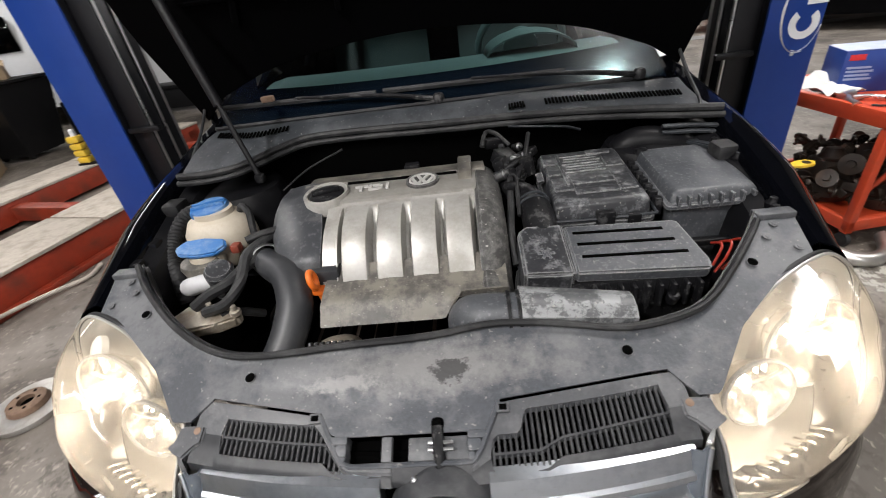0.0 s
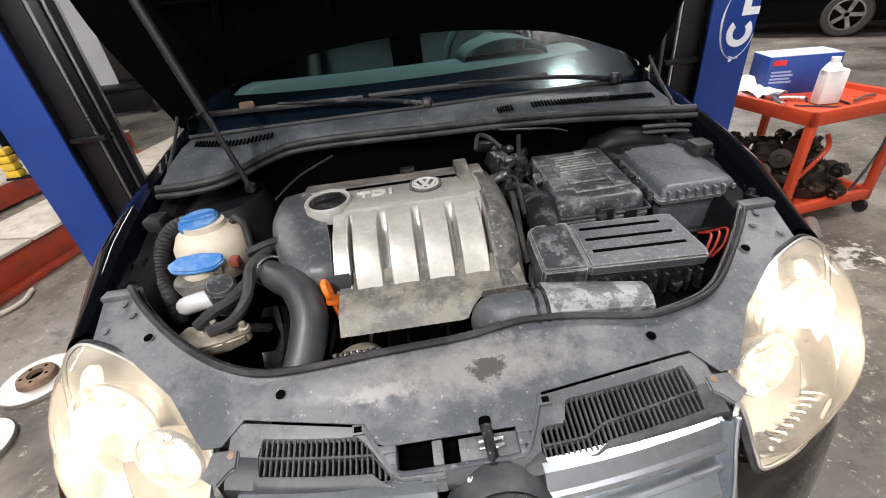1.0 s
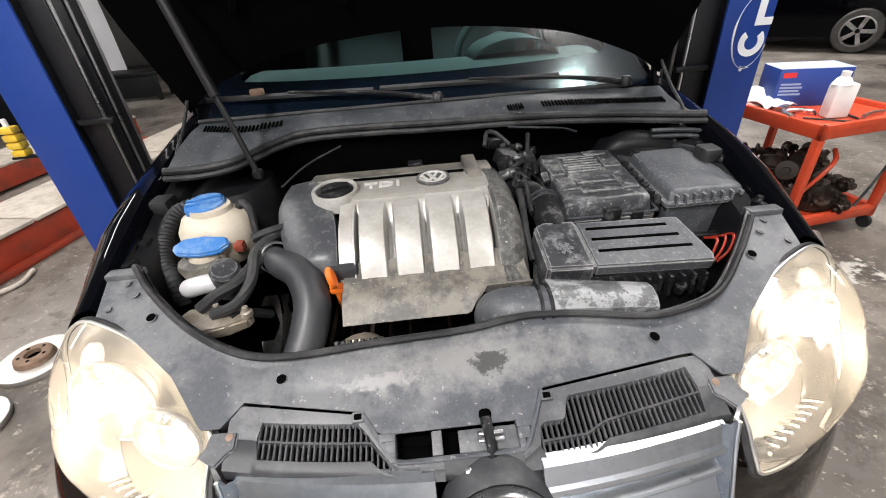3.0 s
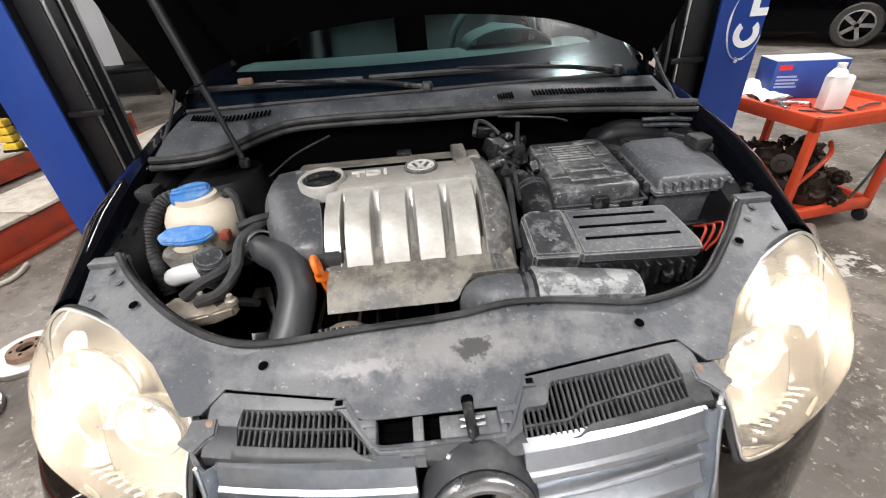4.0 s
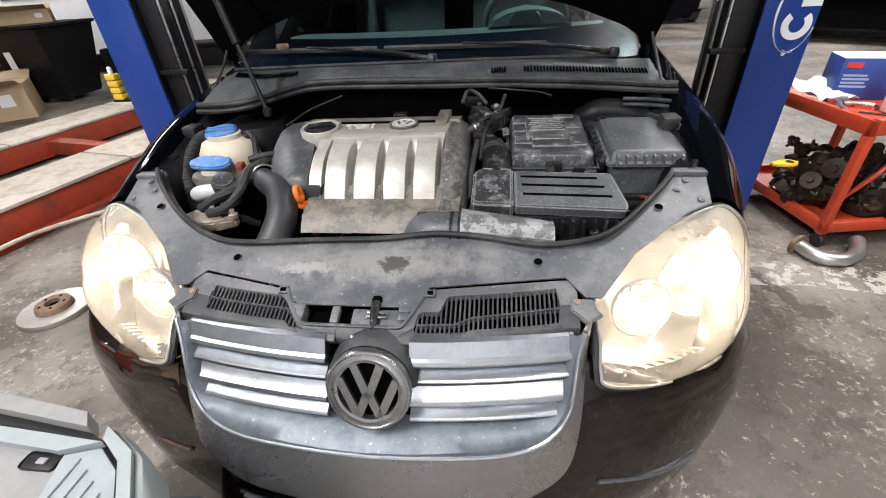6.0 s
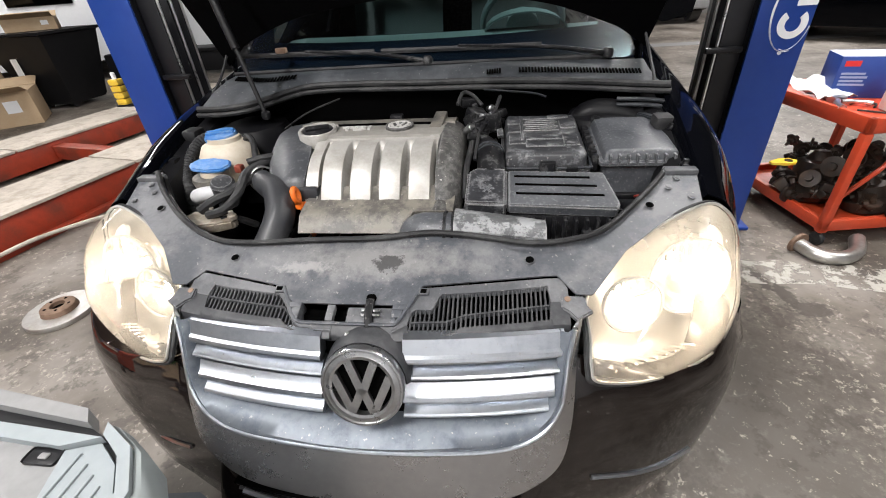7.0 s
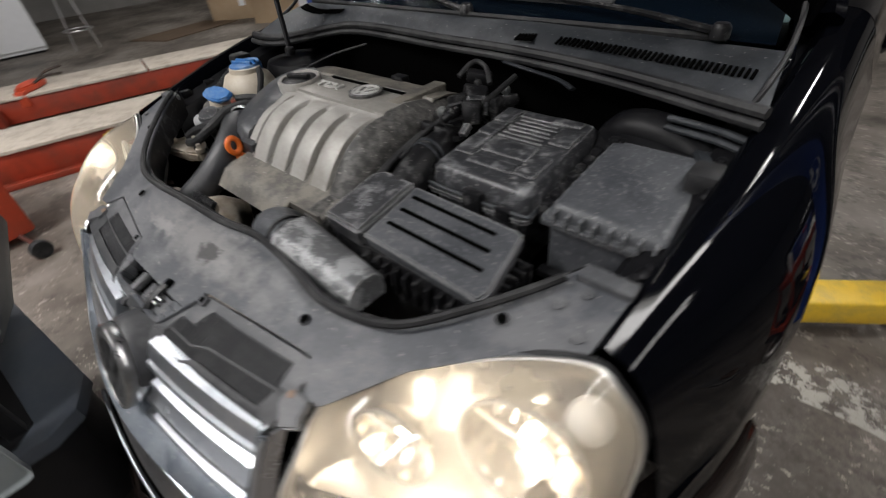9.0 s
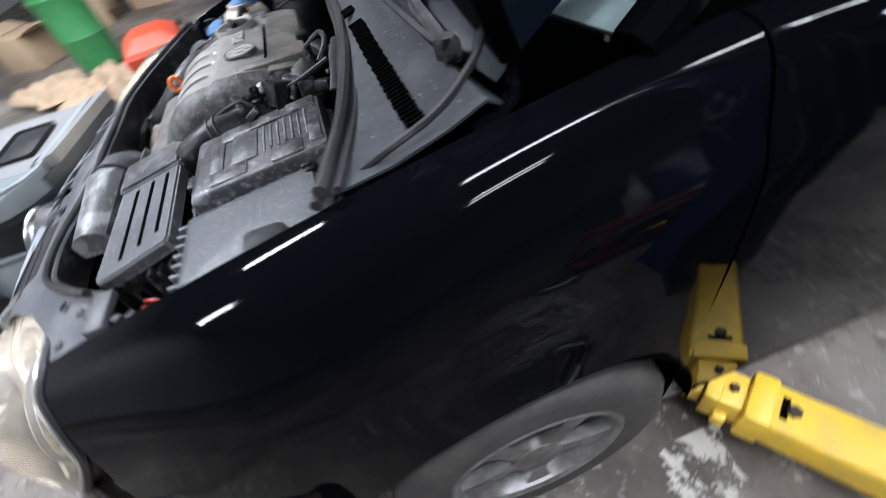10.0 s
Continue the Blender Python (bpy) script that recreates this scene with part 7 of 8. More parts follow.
def lump(name, label, category, at, size, seed, material, n=44, base=FL):
    """A rough casting of ribs, flanges and bosses."""
    random.seed(seed)
    t = thing(name, label, category, (at[0], at[1], base))
    bm = B()
    lathe(bm, [(size * 0.3, 0), (size * 0.42, size * 0.1), (size * 0.44, size * 0.3), (size * 0.30, size * 0.36), (size * 0.28, size * 0.6), (size * 0.18, size * 0.62), (size * 0.1, size * 0.75)], pose(at[0], at[1], at[2], random.uniform(-15, 15), random.uniform(-15, 15), 0), 18)
    part("casing", bm, material, t)
    for k in range(n):
        a = random.random() * math.tau
        r = size * random.uniform(0.25, 0.55)
        p = (at[0] + r * math.cos(a), at[1] + r * math.sin(a), at[2] + size * random.uniform(0.15, 0.8))
        bm = B()
        if k % 4 == 0:
            s_ = size * random.uniform(0.04, 0.14)
            box(bm, -s_, s_, -s_ * 0.5, s_ * 0.5, -s_ * 0.7, s_ * 0.7, s_ * 0.15, pose(*p, *(random.uniform(0, 180) for _ in range(3))))
            part("bracket", bm, material, t)
        else:
            s_ = size * random.uniform(0.05, 0.13)
            lathe(bm, [(s_ * 0.4, -s_), (s_ * 0.45, -s_ * 0.4), (s_ * 1.2, -s_ * 0.35), (s_ * 1.2, -s_ * 0.05), (s_ * 0.7, 0), (s_ * 0.65, s_ * 0.5), (s_ * 0.3, s_ * 0.55), (s_ * 0.25, s_ * 1.2), (s_ * 0.05, s_ * 1.2)], pose(*p, *(random.uniform(0, 180) for _ in range(3))), 14)
            part("boss", bm, material, t)
    return t


lump("gearbox", "greasy dark gearbox casting on the trolley shelf", "gearbox", (2.02, 1.72, FL + 0.115), 0.36, 3, "iron", 60)
lump("engine_part", "oily dark engine casting on the trolley shelf", "engine part", (2.22, 1.56, FL + 0.115), 0.26, 4, "iron", 44)
lump("engine_part", "oily dark casting on the floor by the trolley", "engine part", (2.36, 1.92, FL + 0.115), 0.28, 6, "iron", 44)
bm = B()
tube(bm, [(2.0, 1.50, FL + 0.20), (2.12, 1.46, FL + 0.42), (2.2, 1.55, FL + 0.47)], 0.012, 8, 14)
tagged(part("rusty_pipe", bm, "red_paint"), "short red pipe across the gearbox", "pipe")
# exhaust pipe on the floor
bm = B()
tube(bm, [(1.80, 1.33, FL + 0.04), (1.84, 1.24, FL + 0.035), (1.93, 1.215, FL + 0.035), (2.03, 1.27, FL + 0.035), (2.09, 1.37, FL + 0.05)], 0.034, 14, 40)
pp = tagged(part("exhaust_pipe", bm, "disc"), "bent bright metal exhaust pipe on the floor", "pipe")
bm = B()
lathe(bm, [(0.036, -0.01), (0.055, -0.008), (0.055, 0.008), (0.036, 0.01)], frame_on((1.80, 1.34, FL + 0.042), (-0.35, 0.9, 0.05)), 18)
part("pipe_flange", bm, "rust", pp)


# ---- brake discs ----
def brake_disc(x, y, z, tilt, turn):
    t = thing("brake_disc", "used bare steel brake disc lying on the floor", "brake disc", (x, y, z), 0, "loose brake discs")
    m = pose(x, y, z, tilt, 0, turn)
    bm = B()
    lathe(bm, [(0.075, 0.0), (0.155, 0.0), (0.157, 0.004), (0.157, 0.020), (0.155, 0.024), (0.082, 0.024)], m, 48, cap=False)
    part("friction_ring", bm, "disc", t, "worn bright friction ring")
    bm = B()
    lathe(bm, [(0.083, 0.0), (0.083, 0.024), (0.076, 0.048), (0.070, 0.052), (0.034, 0.052), (0.033, 0.03)], m, 40, cap=False)
    hat = part("disc_hat", bm, "rust", t, "rusty disc hat")
    for k in range(5):
        a = k * math.tau / 5
        bm = B()
        lathe(bm, [(0.0075, 0.052), (0.007, 0.0535), (0.001, 0.0535)], m @ Matrix.Translation((0.053 * math.cos(a), 0.053 * math.sin(a), 0)), 10)
        part("bolt_hole", bm, "void", hat)
    bm = B()
    lathe(bm, [(0.034, 0.032), (0.02, 0.031), (0.001, 0.031)], m, 20)
    part("centre_hole", bm, "void", hat)


brake_disc(-1.96, 0.69, FL + 0.001, 0, 20)
brake_disc(-1.93, 1.06, FL + 0.001, 0, 70)
brake_disc(2.62, 1.05, FL + 0.001, 0, 40)

# ---- drive-on ramp ----
ramp = thing("drive_on_ramp", "low red steel drive-on lift with worn grey decks", "car lift", (-3.6, 1.8, FL))
RM = Matrix.Translation((-2.79, 1.5, 0)) @ Matrix.Rotation(radians(-12.2), 4, "Z")


def rb(name, x0, x1, y0, y1, z0, z1, mt, bev=0.006, label=""):
    return part(name, box(B(), x0, x1, y0, y1, z0, z1, bev, RM), mt, ramp, label)


for xa in (-0.52, -2.01):
    rb("ramp_beam", xa, xa + 0.05, -2.15, 3.4, FL + 0.03, 0.17, "ramp_red")
    rb("ramp_beam", xa + 0.47, xa + 0.52, -2.15, 3.4, FL + 0.03, 0.17, "ramp_red")
    for y0, y1 in ((-2.17, -1.94), (-1.92, -0.62), (-0.6, 0.70), (0.72, 2.0), (2.02, 3.4)):
        rb("deck_plate", xa - 0.02, xa + 0.54, y0, y1, 0.172, 0.196, "deck", 0.004, "worn pale grey deck plate")
    rb("ramp_foot", xa + 0.0, xa + 0.52, -2.20, -2.05, FL, 0.12, "ramp_red")
    rb("ramp_foot", xa + 0.0, xa + 0.52, 3.2, 3.35, FL, 0.12, "ramp_red")
for y in (-1.95, 0.0, 1.0, 2.6):
    rb("cross_beam", -1.50, -0.52, y, y + 0.12, FL + 0.05, 0.13, "ramp_red")
bm = B()
for u0, u1, v0, v1 in ((0.03, 0.20, 0.78, 0.95), (0.06, 0.12, 0.90, 1.0), (0.0, 0.05, 0.62, 0.85), (0.02, 0.075, 0.45, 0.66), (0.03, 0.055, 0.28, 0.5),
                       (0.045, 0.085, 0.02, 0.3), (0.19, 0.255, 0.62, 0.82), (0.22, 0.265, 0.42, 0.66), (0.11, 0.155, 0.56, 0.80), (0.08, 0.20, 0.36, 0.42), (0.10, 0.22, 0.20, 0.26)):
    box(bm, -0.004, 0.003 + 0.004 * u0, -1.14 + u0, -1.14 + u1, 0.035 + 0.125 * v0, 0.035 + 0.125 * v1, 0.0, RM)
part("warning_decal", bm, "yellow", ramp, "chipped yellow warning stencil")
rb("side_flange", -0.001, 0.06, -2.15, 3.4, FL, FL + 0.04, "ramp_red")
bm = B()
tube(bm, [RM @ Vector(p) for p in ((0.10, -0.55, FL + 0.056), (0.09, -0.2, FL + 0.056), (0.13, 0.1, FL + 0.03), (0.20, 0.3, FL + 0.016), (0.14, 0.45, FL + 0.016))], 0.014, 8, 30)
tagged(part("air_hose", bm, "deck"), "pale hose lying beside the red ramp", "hose")
# red chock with its handle, hung over the edge of the far deck
ck = thing("wheel_chock", "red steel wheel chock with a bar handle on the deck", "wheel chock", RM @ Vector((-1.62, -1.55, 0.197)))
CM = RM @ pose(-1.66, -1.56, 0.197, 0, 0, -22)
bm = B()
slab(bm, [(-0.16, -0.07), (0.02, -0.09), (0.16, -0.05), (0.17, 0.02), (0.03, 0.07), (-0.15, 0.08)], 0, 0.055, CM)
bmesh.ops.bevel(bm, geom=bm.edges[:], offset=0.012, segments=2, affect="EDGES")
part("chock_body", bm, "red_paint", ck)
part("chock_lip", box(B(), 0.13, 0.20, -0.05, 0.03, -0.10, 0.03, 0.008, CM), "red_paint", ck)
for pts in (((-0.10, 0.03, 0.05), (-0.16, 0.10, 0.10), (-0.20, 0.24, 0.13)), ((0.02, 0.05, 0.05), (-0.02, 0.15, 0.09), (-0.02, 0.30, 0.10))):
    bm = B()
    tube(bm, [CM @ Vector(p) for p in pts], 0.011, 8, 10)
    part("bar_handle", bm, "iron", ck)

# ---- things beyond the ramp ----
def carton(x, y, w, d, h, turn, label="open brown cardboard box on the floor", z=None):
    z = FL if z is None else z
    m = pose(x, y, z, 0, 0, turn)
    t = thing("cardboard_box", label, "box", (x, y, z), 0, "cardboard boxes")
    bm = box(B(), -w / 2, w / 2, -d / 2, d / 2, 0.001, h, 0.004, m)
    part("carton_body", bm, "card", t)
    for s in (1, -1):
        bm = box(B(), -w / 2, w / 2, 0, d * 0.45, 0, 0.005, 0, m @ Matrix.Translation((0, s * d / 2, h)) @ Matrix.Rotation(s * 0.3, 4, "X") @ Matrix.Diagonal((1, s, 1, 1)))
        part("flap", bm, "card", t)
    part("carton_label", box(B(), w * 0.22, w * 0.36, -d / 2 - 0.002, -d / 2, h * 0.4, h * 0.75, 0, m), "white", t)
    return t


carton(-6.45, 4.25, 1.1, 0.6, 0.42, 38)
carton(-7.1, 4.55, 0.8, 0.6, 0.62, 20)
carton(-6.42, 5.42, 0.6, 0.45, 0.16, 40, "small cardboard box on the black bin", FL + 1.032)
carton(-7.7, 3.9, 0.7, 0.6, 0.5, 50)
bt = thing("waste_bin", "large black plastic waste bin with sloping sides", "bin", (-6.35, 5.4, FL))
bm = B()
rows = []
for w, z in ((0.30, 0.06), (0.32, 0.10), (0.48, 0.98), (0.52, 1.0), (0.52, 1.03)):
    rows.append([Vector((-6.35 + w * a, 5.4 + w * b, FL + z)) for a, b in ((-1, -1), (0, -1.02), (1, -1), (1.02, 0), (1, 1), (0, 1.02), (-1, 1), (-1.02, 0))])
v = grid(bm, rows, close_v=True)
bm.faces.new(v[0])
bm.faces.new(v[-1])
part("bin_body", bm, "bin", bt)
part("bin_label", box(B(), -6.55, -6.45, 4.948, 4.956, FL + 0.5, FL + 0.72, 0, None), "white", bt)
for s in (1, -1):
    bm = B()
    lathe(bm, [(0.06, -0.02), (0.065, 0), (0.06, 0.02)], pose(-6.35 + s * 0.22, 5.2, FL + 0.065, 0, 90, 0), 18)
    part("bin_wheel", bm, "rubber", bt)


# Boxy stand-in for a white car, stretched across the pale area beyond it.
def van(x, y, turn):
    t = thing("white_vehicle", "long white vehicle parked behind the ramp", "van", (x, y, FL), turn)
    m = t.matrix_world
    bm = B()
    rows = []
    for i in range(7):
        X = -2.2 + 5.8 * i / 6
        rows.append([m @ Vector((X, yy, z)) for yy, z in ((-0.95, 0.35), (-0.98, 0.9), (-0.95, 1.3), (-0.82, 2.0), (-0.6, 2.1), (0.6, 2.1), (0.82, 2.0), (0.95, 1.3), (0.98, 0.9), (0.95, 0.35))])
    v = grid(bm, rows, close_v=True)
    bm.faces.new(v[0])
    bm.faces.new(v[-1])
    part("van_body", bm, "white", t, "white painted van body")
    for X in (-1.1, 0.2):
        part("van_window", box(B(), X, X + 0.95, -0.985, -0.80, 1.32, 1.85, 0.02, m @ Matrix.Rotation(0.0, 4, "X")), "side_glass", t)
    for X in (-1.5, 2.6):
        for Y in (-0.86, 0.86):
            bm = B()
            lathe(bm, [(0.20, -0.1), (0.31, -0.1), (0.33, -0.07), (0.33, 0.07), (0.31, 0.1), (0.20, 0.1)], m @ pose(X, Y * 1.02, 0.33, 90, 0, 0), 28)
            w = part("tyre", bm, "tyre", t)
            bm = B()
            lathe(bm, [(0.20, -0.08), (0.20, 0.08), (0.08, 0.105), (0.001, 0.105)], m @ pose(X, Y * 1.02, 0.33, 90 if Y < 0 else -90, 0, 0), 20)
            part("rim", bm, "rim", w)
    part("van_bumper", box(B(), -2.0, -1.86, -0.9, 0.9, 0.35, 0.6, 0.03, m), "bin", t)
    return t


van(-9.0, 7.4, 40)
# invented machine filling the unidentified dark area between the bin and the post
mc = thing("dark_filler_machine", "black machine shape filling a dark area beside the waste bin", "machine", (-5.3, 6.0, FL))
part("machine_body", box(B(), -5.85, -4.7, 5.75, 6.3, FL, FL + 0.62, 0.03), "bin", mc)
part("machine_column", box(B(), -5.75, -5.55, 5.95, 6.15, FL + 0.62, FL + 1.75, 0.02), "bin", mc)
part("machine_arm", box(B(), -5.75, -4.9, 6.0, 6.1, FL + 1.55, FL + 1.65, 0.01), "bin", mc)
bm = B()
lathe(bm, [(0.10, 0.0), (0.12, 0.04), (0.34, 0.06), (0.34, 0.09), (0.01, 0.10)], pose(-5.1, 5.98, FL + 0.62), 28)
part("turntable", bm, "lift_black", mc)
for x in (-4.95, -4.78):
    bm = B()
    tube(bm, [(x, 5.74, FL + 0.04), (x, 5.60, FL + 0.06)], 0.02, 8, 3)
    part("pedal", bm, "grey_mid", mc)
# dark steel cabinet against the far wall and a low black bench before it
ct = thing("tool_cabinet", "tall black steel tool cabinet", "cabinet", (-9.0, 12.4, FL))
part("cabinet_body", box(B(), -9.7, -8.0, 12.2, 12.7, FL, FL + 2.2, 0.01), "grey_mid", ct)
for k in range(9):
    part("cabinet_rib", box(B(), -9.6 + 0.18 * k, -9.5 + 0.18 * k, 12.17, 12.2, FL + 0.1, FL + 2.1, 0.006), "bin", ct)
lb = thing("low_bench", "low black steel bench behind the lift", "bench", (-5.3, 7.7, FL))
part("bench_top", box(B(), -6.4, -4.3, 7.45, 8.0, FL + 0.40, FL + 0.46, 0.01), "bin", lb)
part("bench_front", box(B(), -6.35, -4.35, 7.48, 7.52, FL + 0.06, FL + 0.40, 0.006), "bin", lb)
for x in (-6.3, -4.4):
    for y in (7.5, 7.95):
        part("leg", box(B(), x - 0.03, x + 0.03, y - 0.03, y + 0.03, FL, FL + 0.40, 0.004), "bin", lb)


def stool(x, y):
    t = thing("bar_stool", "metal-legged workshop stool with a dark seat", "stool", (x, y, FL))
    bm = B()
    lathe(bm, [(0.16, 0.70), (0.18, 0.72), (0.18, 0.75), (0.15, 0.775), (0.002, 0.78)], pose(x, y, FL), 24)
    part("seat", bm, "bin", t)
    for k in range(4):
        a = k * math.pi / 2 + 0.6
        bm = B()
        tube(bm, [(x + 0.12 * math.cos(a), y + 0.12 * math.sin(a), FL + 0.70), (x + 0.22 * math.cos(a), y + 0.22 * math.sin(a), FL)], 0.012, 8, 3)
        part("leg", bm, "steel", t)
    bm = B()
    tube(bm, [(x + 0.19 * math.cos(a * math.tau / 16), y + 0.19 * math.sin(a * math.tau / 16), FL + 0.25) for a in range(17)], 0.009, 8, 40)
    part("foot_ring", bm, "steel", t)


stool(-7.88, 1.52)
for nm, x, y, w, d, h in (("refrigerator", -8.56, 0.80, 0.62, 0.6, 1.5), ("freezer", -9.40, 0.12, 0.60, 0.6, 1.3)):
    t = thing(nm, "white enamelled cabinet against the wall", "refrigerator", (x, y, FL))
    part("cabinet_body", box(B(), x - d / 2, x + d / 2, y - w / 2, y + w / 2, FL + 0.03, FL + h, 0.015), "white", t)
    part("door", box(B(), x + d / 2, x + d / 2 + 0.04, y - w / 2, y + w / 2, FL + 0.08, FL + h, 0.012), "white", t)
    part("door_grip", box(B(), x + d / 2 + 0.04, x + d / 2 + 0.06, y - w / 2 + 0.03, y - w / 2 + 0.06, FL + 0.5, FL + 0.9, 0.006), "grey_mid", t)
    part("plinth", box(B(), x - d / 2 + 0.03, x + d / 2 - 0.03, y - w / 2 + 0.03, y + w / 2 - 0.03, FL, FL + 0.03), "bin", t)
# blue drum
dx, dy = -6.45, -0.48
t = thing("blue_drum", "blue plastic drum with a pale lid rim", "barrel", (dx, dy, FL))
bm = B()
lathe(bm, [(0.26, 0.0), (0.285, 0.02), (0.29, 0.28), (0.30, 0.30), (0.29, 0.32), (0.29, 0.58), (0.30, 0.60), (0.29, 0.62), (0.285, 0.86), (0.26, 0.88)], pose(dx, dy, FL), 36)
part("drum_body", bm, "blue_drum", t)
bm = B()
lathe(bm, [(0.295, 0.85), (0.30, 0.87), (0.295, 0.89), (0.26, 0.895), (0.01, 0.895)], pose(dx, dy, FL), 36)
part("drum_lid", bm, "white_plastic", t)
# brown sheet of board on the floor and a white bowl behind it
bm = B()
slab(bm, [(-7.62, 2.03), (-6.94, 2.31), (-7.30, 3.68), (-7.98, 3.42)], FL + 0.001, FL + 0.012)
tagged(part("board_sheet", bm, "dark_board"), "dark brown sheet of board lying on the floor", "board")
t = thing("white_bucket", "white plastic bucket on the floor", "bucket", (-9.4, 4.45, FL))
bm = B()
lathe(bm, [(0.16, 0.0), (0.17, 0.01), (0.21, 0.32), (0.22, 0.33), (0.215, 0.345), (0.20, 0.33), (0.165, 0.02), (0.01, 0.02)], pose(-9.4, 4.45, FL), 30)
part("bucket_body", bm, "white_plastic", t)
# tall red wheeled tool box close to the lamp side
TB = pose(-2.48, -0.475, FL, 0, 0, 12)
t = thing("tool_box", "tall bright red tool box with a lid and small wheels", "tool box", (-2.48, -0.475, FL), 12)
bm = B()
rows = []
for k, z in ((0.93, 0.05), (0.95, 0.06), (1.0, 0.44), (1.0, 0.45)):
    rows.append([TB @ Vector((0.265 * k * a, 0.19 * k * b, z)) for a, b in ((-1, -0.9), (-0.94, -1), (0.94, -1), (1, -0.9), (1, 0.9), (0.94, 1), (-0.94, 1), (-1, 0.9))])
v = grid(bm, rows, close_v=True)
bm.faces.new(v[0])
bm.faces.new(v[-1])
part("box_body", bm, "red_paint", t, "bright red moulded body")
bm = B()
rows = []
for kx, ky, z in ((1.03, 1.04, 0.452), (1.03, 1.04, 0.50), (0.98, 0.97, 0.53), (0.62, 0.55, 0.585), (0.55, 0.45, 0.59)):
    rows.append([TB @ Vector((0.265 * kx * a - 0.05 * (1 - kx), 0.19 * ky * b, z)) for a, b in ((-1, -0.9), (-0.94, -1), (0.94, -1), (1, -0.9), (1, 0.9), (0.94, 1), (-0.94, 1), (-1, 0.9))])
v = grid(bm, rows, close_v=True)
bm.faces.new(v[0])
bm.faces.new(v[-1])
part("lid", bm, "red_paint", t, "red lid with sloping sides", 15)
for x in (-0.16, 0.16):
    part("lid_catch", box(B(), x - 0.03, x + 0.03, 0.192, 0.204, 0.40, 0.49, 0.005, TB), "bin", t)
part("moulded_rib", box(B(), -0.22, 0.22, -0.196, -0.183, 0.20, 0.225, 0.005, TB), "red_paint", t)
bm = B()
tube(bm, [TB @ Vector(p) for p in ((-0.26, 0.20, 0.50), (-0.10, 0.23, 0.56), (0.08, 0.25, 0.54), (0.17, 0.25, 0.44), (0.15, 0.205, 0.36))], 0.012, 8, 30)
part("carry_handle", bm, "rubber", t, "black rubber loop handle")
bm = B()
tube(bm, [TB @ Vector((0.20, 0.10, 0.05)), TB @ Vector((0.50, 0.09, 0.05))], 0.011, 8, 3)
part("axle", bm, "steel", t)
for x, y in ((0.50, 0.09), (0.22, -0.10)):
    bm = B()
    lathe(bm, [(0.012, -0.02), (0.044, -0.02), (0.05, -0.012), (0.05, 0.012), (0.044, 0.02), (0.012, 0.02)], TB @ pose(x, y, 0.05, 0, 90, 0), 20)
    part("box_wheel", bm, "rubber", t)
# tall green plastic barrel
t = thing("green_barrel", "dull green plastic barrel standing on the floor", "barrel", (-4.45, -1.66, FL))
bm = B()
lathe(bm, [(0.19, 0.0), (0.21, 0.02), (0.225, 0.30), (0.232, 0.32), (0.225, 0.34), (0.225, 0.66), (0.232, 0.68), (0.225, 0.70), (0.20, 0.90), (0.12, 0.95), (0.01, 0.96)], pose(-4.45, -1.66, FL), 30)
part("barrel_body", bm, "green", t)
bm = B()
lathe(bm, [(0.05, 0.955), (0.055, 0.96), (0.055, 0.985), (0.045, 0.99), (0.002, 0.99)], pose(-4.55, -1.66, FL), 18)
part("bung_cap", bm, "bin", t)


def crumpled(name, label, category, x, y, w, d, h, turn, seed, material, z=FL):
    """A creased sheet lying in loose folds."""
    random.seed(seed)
    folds = [(random.uniform(-1, 1), random.uniform(-1, 1), random.uniform(2.5, 6), random.uniform(0, 6), random.uniform(0.3, 1)) for _ in range(7)]
    m = pose(x, y, z, 0, 0, turn)
    n = 20
    rows = []
    for i in range(n + 1):
        r = []
        for j in range(n + 1):
            u, v = 2 * i / n - 1, 2 * j / n - 1
            q = sum(a * abs(((fx * u + fy * v) * k + ph) % 2 - 1) for fx, fy, k, ph, a in folds) / 3.2
            edge = 1 - 0.55 * max(abs(u), abs(v)) ** 3
            r.append(m @ Vector((u * w / 2 * (1 + 0.10 * math.sin(3 * v + seed)), v * d / 2 * (1 + 0.10 * math.sin(3 * u + 2 * seed)), 0.008 + h * q * edge)))
        rows.append(r)
    bm = B()
    grid(bm, rows)
    return tagged(part(name, thick(bm, 0.004), material, None, "", 12), label, category)


for x, y, w, d, h, a, seed in ((-2.55, -1.22, 0.8, 0.5, 0.17, 20, 3), (-3.35, -1.28, 0.9, 0.6, 0.22, -15, 5), (-3.85, -1.95, 0.9, 0.6, 0.20, 40, 8), (-1.75, -1.10, 0.6, 0.45, 0.12, 60, 9)):
    crumpled("packing_paper", "crumpled brown packing paper heaped on the floor", "paper", x, y, w, d, h, a, seed, "kraft")
for x, y, w, d, h, a in ((-7.0, -1.35, 0.75, 0.7, 0.52, -12), (-6.35, -2.3, 0.6, 0.5, 0.40, 30), (-8.2, -1.35, 0.7, 0.6, 0.75, 5), (-7.6, -2.5, 0.7, 0.6, 0.6, 15), (-5.4, -2.6, 0.6, 0.5, 0.35, -25)):
    carton(x, y, w, d, h, a, "battered brown cardboard box by the wall")

# ---- grey plastic service cart in front of the car ----
t = thing("service_cart", "pale grey plastic service cart with a dark body and moulded tray", "cart", (-0.55, -0.58, FL))


CART_M = Matrix.Translation((0.050, -0.1585, 0.295)) @ Matrix.Scale(0.769, 4)


def cart(name, bm, mt, label="", angle=38):
    bm.transform(CART_M)
    return part(name, bm, mt, t, label, angle)


